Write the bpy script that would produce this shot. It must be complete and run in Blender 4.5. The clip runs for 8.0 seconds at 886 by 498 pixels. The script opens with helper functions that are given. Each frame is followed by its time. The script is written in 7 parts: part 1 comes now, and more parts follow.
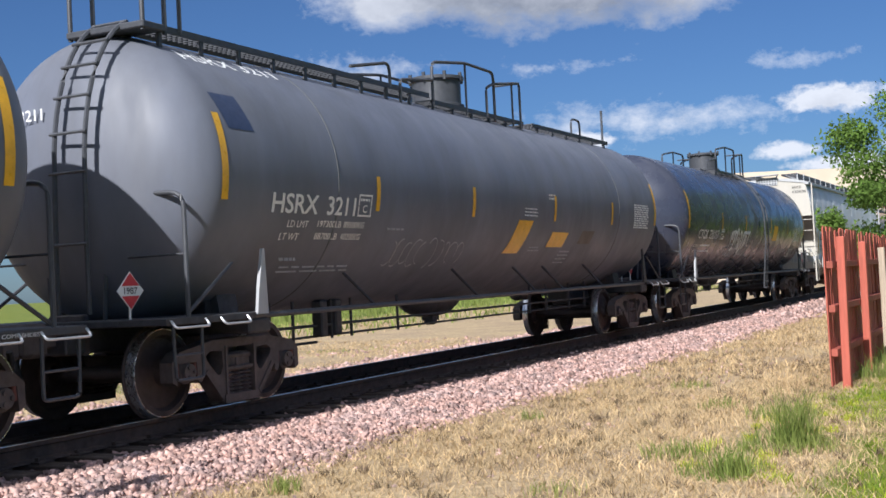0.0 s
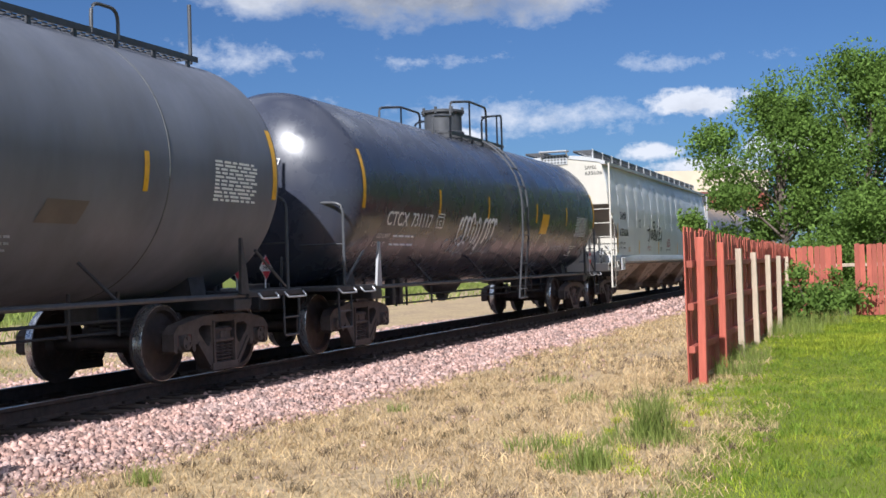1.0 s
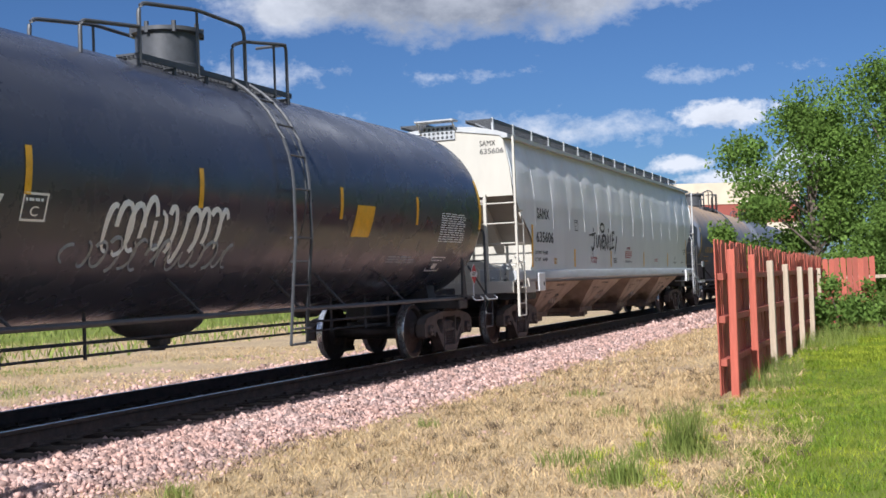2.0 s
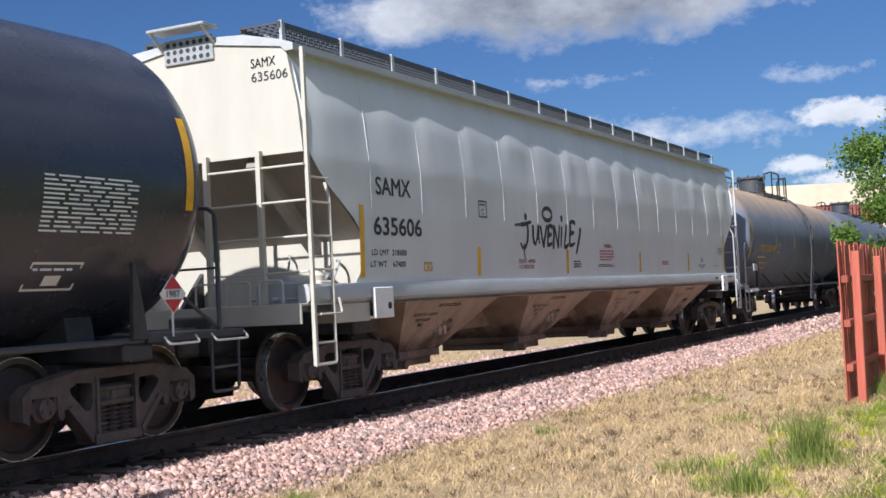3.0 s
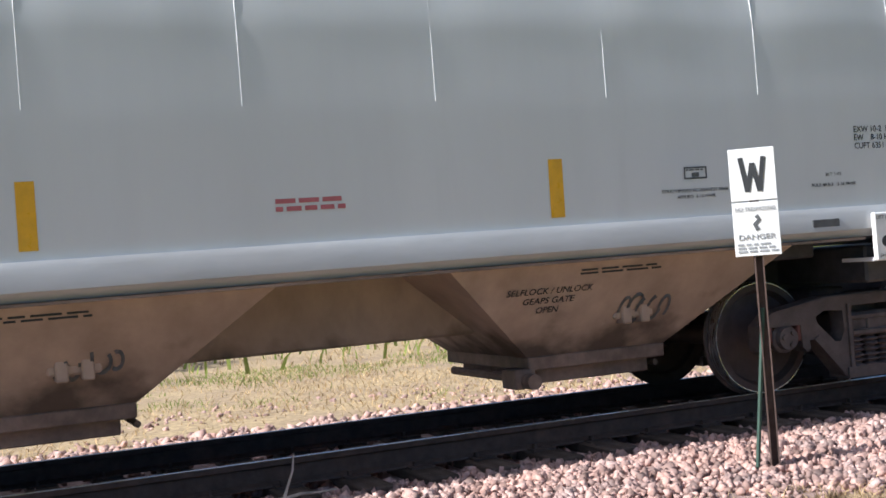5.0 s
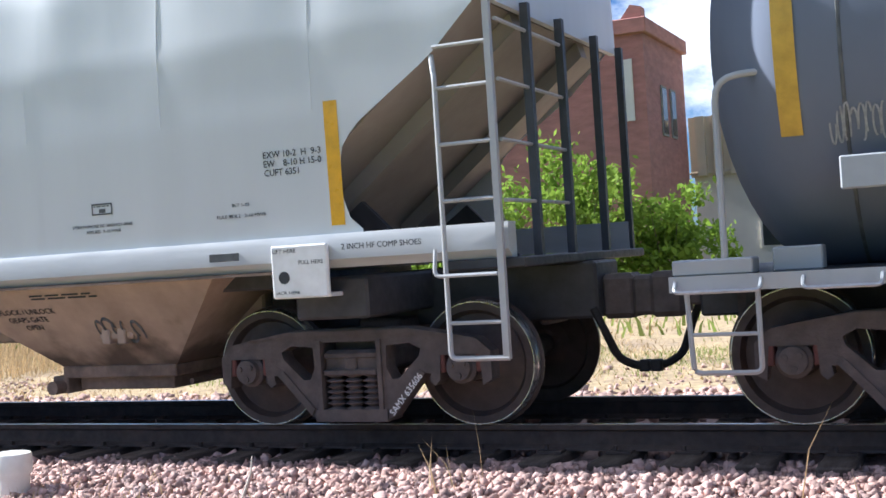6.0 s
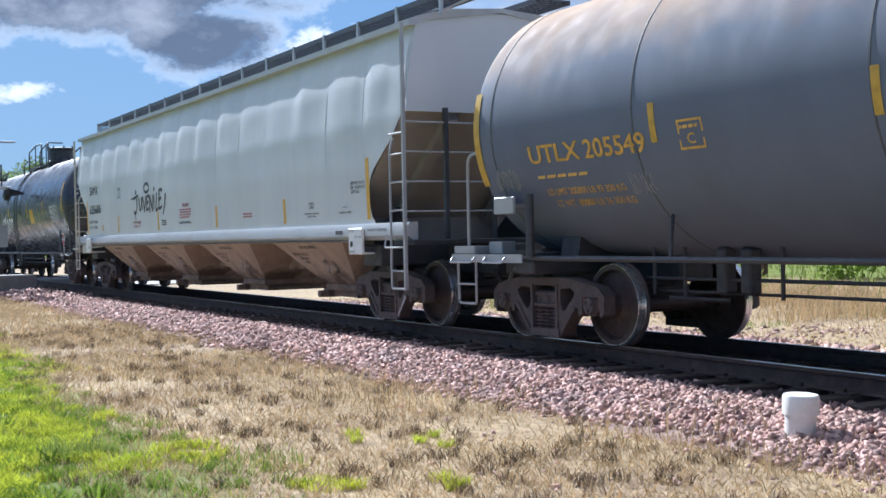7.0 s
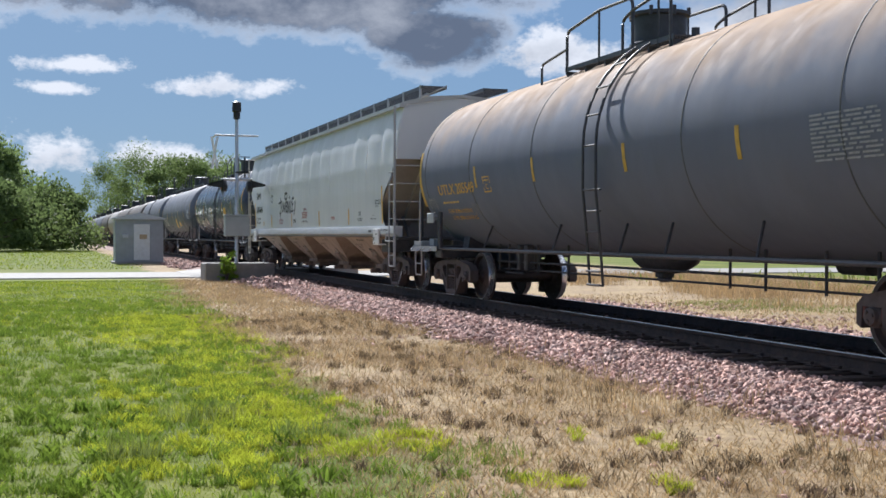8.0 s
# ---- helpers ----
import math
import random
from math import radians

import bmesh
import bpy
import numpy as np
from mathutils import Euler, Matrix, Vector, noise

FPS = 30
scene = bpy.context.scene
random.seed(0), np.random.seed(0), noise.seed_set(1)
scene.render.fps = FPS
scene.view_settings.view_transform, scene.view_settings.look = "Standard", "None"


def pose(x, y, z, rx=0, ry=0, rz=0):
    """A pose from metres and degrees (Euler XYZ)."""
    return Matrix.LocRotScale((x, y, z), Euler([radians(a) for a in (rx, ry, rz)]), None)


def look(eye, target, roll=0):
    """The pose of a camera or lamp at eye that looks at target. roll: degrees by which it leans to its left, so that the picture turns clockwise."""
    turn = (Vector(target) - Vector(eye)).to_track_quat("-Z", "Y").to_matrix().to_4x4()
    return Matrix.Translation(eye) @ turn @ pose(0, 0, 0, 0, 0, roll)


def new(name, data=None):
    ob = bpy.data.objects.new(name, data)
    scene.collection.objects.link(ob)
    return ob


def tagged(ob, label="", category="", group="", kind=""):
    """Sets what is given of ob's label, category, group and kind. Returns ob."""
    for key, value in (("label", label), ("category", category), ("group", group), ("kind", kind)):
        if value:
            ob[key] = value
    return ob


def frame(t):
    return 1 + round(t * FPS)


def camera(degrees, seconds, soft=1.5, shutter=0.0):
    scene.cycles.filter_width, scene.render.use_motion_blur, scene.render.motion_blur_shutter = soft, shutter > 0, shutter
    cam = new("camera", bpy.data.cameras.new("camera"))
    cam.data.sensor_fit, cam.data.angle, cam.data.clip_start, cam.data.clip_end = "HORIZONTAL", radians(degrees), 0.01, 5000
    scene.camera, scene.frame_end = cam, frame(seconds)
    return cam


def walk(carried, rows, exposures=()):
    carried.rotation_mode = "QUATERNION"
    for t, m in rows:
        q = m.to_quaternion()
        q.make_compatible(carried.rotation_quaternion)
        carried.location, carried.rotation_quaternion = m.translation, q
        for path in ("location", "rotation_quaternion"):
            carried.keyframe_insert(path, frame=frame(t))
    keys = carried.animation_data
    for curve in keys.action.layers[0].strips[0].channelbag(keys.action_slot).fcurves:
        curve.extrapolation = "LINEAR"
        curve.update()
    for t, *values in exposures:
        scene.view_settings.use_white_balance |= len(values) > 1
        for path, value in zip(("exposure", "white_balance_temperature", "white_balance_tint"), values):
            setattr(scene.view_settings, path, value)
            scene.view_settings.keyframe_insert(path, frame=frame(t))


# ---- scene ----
# Rail traffic on one straight track along x; the camera stands at the origin and turns left.
cam = camera(40.5, 8.0, soft=1.6)
D, V, RT = 8.943, 11.375, 0.35          # track's middle, speed of the train, height of the rail's top
EYE = (0.0, 0.0, 1.60)
TURN = [
    (0.00, -63.49, 1.52, 2.98), (0.25, -65.92, 1.26, 2.44), (0.50, -67.91, 1.05, 2.02), (0.75, -69.15, 0.92, 1.80),
    (1.00, -69.75, 0.90, 1.75), (1.50, -69.66, 1.18, 1.92), (1.70, -69.26, 1.36, 2.03), (2.00, -68.34, 1.65, 2.22),
    (2.40, -66.56, 1.99, 2.52), (2.80, -64.21, 2.21, 2.82), (3.00, -62.85, 2.24, 2.96), (3.50, -58.49, 2.11, 3.62),
    (4.00, -51.33, 1.80, 4.27), (4.20, -47.23, 1.54, 4.16), (4.50, -39.34, 1.19, 4.16), (4.80, -29.50, 0.92, 4.34),
    (5.05, -19.96, 0.75, 4.48), (5.30, -9.36, 0.64, 4.46), (5.50, -0.21, 0.59, 4.27), (5.75, 11.86, 0.62, 3.87),
    (6.00, 24.24, 0.37, 3.61), (6.10, 29.13, 0.12, 3.58), (6.25, 35.95, -0.10, 3.26), (6.50, 45.87, -0.18, 2.31),
    (6.75, 54.18, -0.35, 1.59), (7.00, 60.89, -0.58, 1.16), (7.25, 65.92, -0.74, 0.88), (7.50, 69.22, -0.79, 0.61),
    (7.75, 70.88, -0.75, 0.25), (8.00, 71.65, -0.65, -0.18),
]
walk(cam, [(t, pose(*EYE, 90 + p, r, y)) for t, y, p, r in TURN],
     exposures=[(0.0, 0.67, 5950, 12.5), (4.2, 0.70, 5950, 12.5), (5.5, 1.12, 5950, 12), (6.2, 1.42, 5500, 9.5), (6.6, 1.38, 5350, 7), (7.2, 0.88, 5550, 12), (8.0, 0.68, 5950, 12)])

# ---- sky, sun ----
SUN = Vector((-0.808, -0.014, 0.588)).normalized()
sun = new("sun", bpy.data.lights.new("sun", "SUN"))
sun.data.energy, sun.data.angle, sun.data.color = 4.4, radians(0.53), (1.0, 0.955, 0.88)
sun.matrix_world = look(SUN * 100, (0, 0, 0))


def sky():
    w = bpy.data.worlds.new("sky")
    scene.world = w
    w.use_nodes = True
    nt = w.node_tree
    N, L = nt.nodes, nt.links
    out = N["Background"]

    def calc(op, a, b=None, c=None, clamp=False):
        n = N.new("ShaderNodeMath")
        n.operation, n.use_clamp = op, clamp
        for i, v in enumerate((a, b, c)):
            if v is None:
                continue
            if isinstance(v, (int, float)):
                n.inputs[i].default_value = v
            else:
                L.new(v, n.inputs[i])
        return n.outputs[0]

    tc = N.new("ShaderNodeTexCoord").outputs["Generated"]
    tex = N.new("ShaderNodeTexSky")
    tex.sky_type, tex.sun_disc = "NISHITA", False
    tex.sun_elevation, tex.sun_rotation = math.asin(SUN.z), math.atan2(SUN.x, SUN.y)
    tex.air_density, tex.dust_density, tex.ozone_density, tex.altitude = 1.0, 0.7, 3.0, 400
    tint = N.new("ShaderNodeMix")
    tint.data_type, tint.blend_type = "RGBA", "MULTIPLY"
    tint.inputs[0].default_value = 1.0
    L.new(tex.outputs[0], tint.inputs[6])
    tint.inputs[7].default_value = (0.0250, 0.0335, 0.0450, 1)

    def wave(scale, detail, rough, stretch):
        m = N.new("ShaderNodeMapping")
        m.inputs["Scale"].default_value = (1, 1, stretch)
        L.new(tc, m.inputs[0])
        n = N.new("ShaderNodeTexNoise")
        n.inputs["Scale"].default_value, n.inputs["Detail"].default_value, n.inputs["Roughness"].default_value = scale, detail, rough
        L.new(m.outputs[0], n.inputs["Vector"])
        return n.outputs["Fac"]

    puff, fine, broad = wave(13, 9, 0.60, 1.7), wave(34, 9, 0.68, 1.6), wave(2.4, 7, 0.55, 2.4)
    lumpy = calc("ADD", calc("MULTIPLY", calc("SUBTRACT", puff, 0.5), 2.4), calc("MULTIPLY", calc("SUBTRACT", fine, 0.5), 0.9))
    small = calc("ADD", calc("MULTIPLY", calc("SUBTRACT", puff, 0.5), 2.6), calc("MULTIPLY", calc("SUBTRACT", fine, 0.5), 3.4))
    cover, grey = None, None
    # heading, height, half width, half height (degrees), thickness, grey of the under side
    for az, el, hw, hh, thick, shade in (
            (-70.0, 14.6, 11.6, 3.9, 1.6, 0.74), (-61.5, 13.2, 4.0, 1.7, 1.2, 0.5), (-82.0, 7.3, 2.7, 0.8, 1.4, 0.2), (-74.5, 6.9, 6.8, 0.9, 0.75, 0.35),
            (-79.8, 5.15, 1.7, 0.5, 1.2, 0.2), (-82.5, 4.4, 2.6, 0.45, 1.1, 0.15), (-71.0, 6.3, 1.3, 0.5, 1.1, 0.1), (-60, 10.0, 4.8, 0.8, 0.5, 0.25),
            (-81.5, 9.3, 3.4, 0.4, 0.5, 0.2), (-68.6, 9.8, 2.4, 0.3, 0.45, 0.2), (-86.5, 5.2, 2.6, 0.9, 1.1, 0.2), (-66, 6.5, 7, 1.4, 0.5, 0.2),
            (-18, 6.0, 6, 1.8, 1.0, 0.25), (-12, 2.5, 9, 1.2, 0.9, 0.25), (6, 9, 12, 5, 1.1, 0.3),
            (80, 13.2, 16.5, 4.9, 1.8, 1.0), (72, 9.2, 4.4, 2.1, 1.4, 0.98), (88.5, 7.7, 2.4, 0.45, 1.0, 0.15), (81.7, 6.9, 3.4, 0.6, 1.0, 0.2),
            (89.6, 6.6, 1.4, 0.3, 0.9, 0.1), (84.8, 3.5, 3.0, 0.85, 1.3, 0.25), (89.4, 3.5, 2.0, 1.0, 1.3, 0.3), (66.5, 8.6, 3.4, 1.4, 1.3, 0.4), (94, 4.2, 3, 1.2, 1.1, 0.2),
            (61, 7.6, 5.5, 1.6, 1.2, 0.4), (48, 13.5, 16, 4.5, 1.4, 0.9), (55, 9.0, 8, 2.4, 1.2, 0.4)):
        a, e = radians(az), radians(el)
        fwd = (-np.sin(a) * np.cos(e), np.cos(a) * np.cos(e), np.sin(e))
        side = (np.cos(a), np.sin(a), 0.0)
        up = tuple(np.cross(side, fwd))

        def dot(vec):
            n = N.new("ShaderNodeVectorMath")
            n.operation = "DOT_PRODUCT"
            L.new(tc, n.inputs[0])
            n.inputs[1].default_value = [float(v) for v in vec]
            return n.outputs["Value"]

        u = calc("DIVIDE", dot(side), float(np.sin(radians(hw))))
        v = calc("DIVIDE", dot(up), float(np.sin(radians(hh))))
        v = calc("MINIMUM", v, calc("MULTIPLY", v, 1.12))
        r = calc("SQRT", calc("ADD", calc("MULTIPLY", u, u), calc("MULTIPLY", v, v)))
        ahead = calc("GREATER_THAN", dot(fwd), 0.5)
        raw_body = calc("MULTIPLY", calc("ADD", calc("MULTIPLY", calc("SUBTRACT", 1.0, r), thick), calc("MULTIPLY", lumpy if hh > 1.5 else small, 0.8)), ahead)
        body = calc("MULTIPLY", raw_body, 0.42 if thick < 0.8 else 1.0, clamp=True)
        if shade > 0.97:
            dark = calc("MULTIPLY", calc("SUBTRACT", calc("MULTIPLY", raw_body, 2.8), 0.32, clamp=True), shade)
        elif shade > 0.7:
            dark = calc("MULTIPLY", calc("ADD", calc("MULTIPLY", raw_body, 1.3), calc("SUBTRACT", -0.14, calc("MULTIPLY", v, 0.70)), clamp=True), shade)
        else:
            dark = calc("MULTIPLY", calc("MULTIPLY", calc("SUBTRACT", 0.55, calc("MULTIPLY", v, 0.75), clamp=True), shade), body)
        cover = body if cover is None else calc("MAXIMUM", cover, body)
        grey = dark if grey is None else calc("MAXIMUM", grey, dark)
    rest = calc("MULTIPLY", calc("SUBTRACT", broad, 0.44), 4.5, clamp=True)
    z = N.new("ShaderNodeSeparateXYZ")
    L.new(tc, z.inputs[0])
    rest = calc("MULTIPLY", rest, calc("MULTIPLY", calc("SUBTRACT", z.outputs[2], 0.28), 4.0, clamp=True))
    cover = calc("MAXIMUM", calc("MULTIPLY", cover, 1.7, clamp=True), rest)
    cover = calc("MULTIPLY", calc("SMOOTH_MIN", cover, 1.0, 0.2), 0.97, clamp=True)
    lum = N.new("ShaderNodeMix")
    lum.data_type = "RGBA"
    lum.inputs[6].default_value, lum.inputs[7].default_value = (0.56, 0.565, 0.575, 1), (0.082, 0.098, 0.132, 1)
    L.new(calc("MULTIPLY", calc("ADD", grey, calc("MULTIPLY", calc("SUBTRACT", 0.46, puff), 1.5)), 1.0, clamp=True), lum.inputs[0])
    both = N.new("ShaderNodeMix")
    both.data_type = "RGBA"
    L.new(cover, both.inputs[0])
    # thin grey haze round the sun's quarter
    haze = N.new("ShaderNodeMix")
    haze.data_type = "RGBA"
    west = N.new("ShaderNodeVectorMath")
    west.operation = "DOT_PRODUCT"
    L.new(tc, west.inputs[0])
    west.inputs[1].default_value = (-1.0, 0.05, 0.0)
    L.new(calc("MULTIPLY", calc("SUBTRACT", west.outputs["Value"], 0.55, clamp=True), 1.7, clamp=True), haze.inputs[0])
    L.new(tint.outputs[2], haze.inputs[6])
    haze.inputs[7].default_value = (0.155, 0.225, 0.295, 1)
    L.new(haze.outputs[2], both.inputs[6])
    # bright cumulus higher up, out of view, added to fill the shadows
    high = N.new("ShaderNodeMix")
    high.data_type = "RGBA"
    high.inputs[7].default_value = (1.35, 1.35, 1.36, 1)
    L.new(rest, high.inputs[0])
    L.new(lum.outputs[2], high.inputs[6])
    L.new(high.outputs[2], both.inputs[7])
    L.new(both.outputs[2], out.inputs[0])
    out.inputs[1].default_value = 1.0


sky()

# ---- materials ----


def material(name, base, rough=0.6, metal=0.0, vary=0.25, scale=3.0, second=None, second_scale=0.6, second_amount=0.5, bump=0.15,
             bump_scale=60.0, stretch=(1, 1, 1), island=0.0, coat=0.0, through_light=0.0, per_object=0.0):
    """Base colour with fine grain, a second colour in broad patches, and relief."""
    m = bpy.data.materials.new(name)
    m.use_nodes = True
    nt = m.node_tree
    N, L = nt.nodes, nt.links
    p = N["Principled BSDF"]
    p.inputs["Roughness"].default_value, p.inputs["Metallic"].default_value = rough, metal
    p.inputs["Coat Weight"].default_value = coat
    co = N.new("ShaderNodeTexCoord")
    mp = N.new("ShaderNodeMapping")
    mp.inputs["Scale"].default_value = stretch
    L.new(co.outputs["Object"], mp.inputs[0])

    def grain(s, detail=5, rgh=0.6):
        n = N.new("ShaderNodeTexNoise")
        n.inputs["Scale"].default_value, n.inputs["Detail"].default_value, n.inputs["Roughness"].default_value = s, detail, rgh
        L.new(mp.outputs[0], n.inputs["Vector"])
        return n.outputs["Fac"]

    def span(x, lo, hi, a, b):
        r = N.new("ShaderNodeMapRange")
        L.new(x, r.inputs[0])
        for i, v in zip((1, 2, 3, 4), (lo, hi, a, b)):
            r.inputs[i].default_value = v
        return r.outputs[0]

    def mix(kind, fac, a, b):
        n = N.new("ShaderNodeMix")
        n.data_type, n.blend_type = "RGBA", kind
        for i, v in ((0, fac), (6, a), (7, b)):
            if isinstance(v, (int, float)):
                n.inputs[i].default_value = v
            elif isinstance(v, tuple):
                n.inputs[i].default_value = (*v, 1)
            else:
                L.new(v, n.inputs[i])
        return n.outputs[2]

    colour = base
    if second:
        patch = span(grain(second_scale, 6, 0.65), 0.42, 0.68, 0.0, second_amount)
        colour = mix("MIX", patch, base, second)
    g = N.new("ShaderNodeCombineColor")
    v = span(grain(scale), 0.25, 0.75, 1 - vary, 1 + vary)
    for i in range(3):
        L.new(v, g.inputs[i])
    colour = mix("MULTIPLY", 1.0, colour, g.outputs[0])
    for amount, node, sock in ((island, "ShaderNodeNewGeometry", "Random Per Island"), (per_object, "ShaderNodeObjectInfo", "Random")):
        if amount:
            k = N.new(node)
            gi = N.new("ShaderNodeCombineColor")
            for i, w in enumerate((1.0, 0.85, 0.8)):
                L.new(span(k.outputs[sock], 0, 1, 1 - amount, 1 + amount * w), gi.inputs[i])
            colour = mix("MULTIPLY", 1.0, colour, gi.outputs[0])
    L.new(colour, p.inputs["Base Color"])
    L.new(span(grain(scale * 2.3), 0.3, 0.7, max(rough - 0.12, 0.02), min(rough + 0.12, 1)), p.inputs["Roughness"])
    if bump:
        b = N.new("ShaderNodeBump")
        b.inputs["Strength"].default_value, b.inputs["Distance"].default_value = bump, 0.02
        L.new(grain(bump_scale, 4, 0.6), b.inputs["Height"])
        L.new(b.outputs[0], p.inputs["Normal"])
    if through_light:
        p.inputs["Specular IOR Level"].default_value = 0.06
        t = N.new("ShaderNodeBsdfTranslucent")
        L.new(colour, t.inputs[0])
        s = N.new("ShaderNodeMixShader")
        s.inputs[0].default_value = through_light
        L.new(p.outputs[0], s.inputs[1])
        L.new(t.outputs[0], s.inputs[2])
        L.new(s.outputs[0], N["Material Output"].inputs[0])
    return m


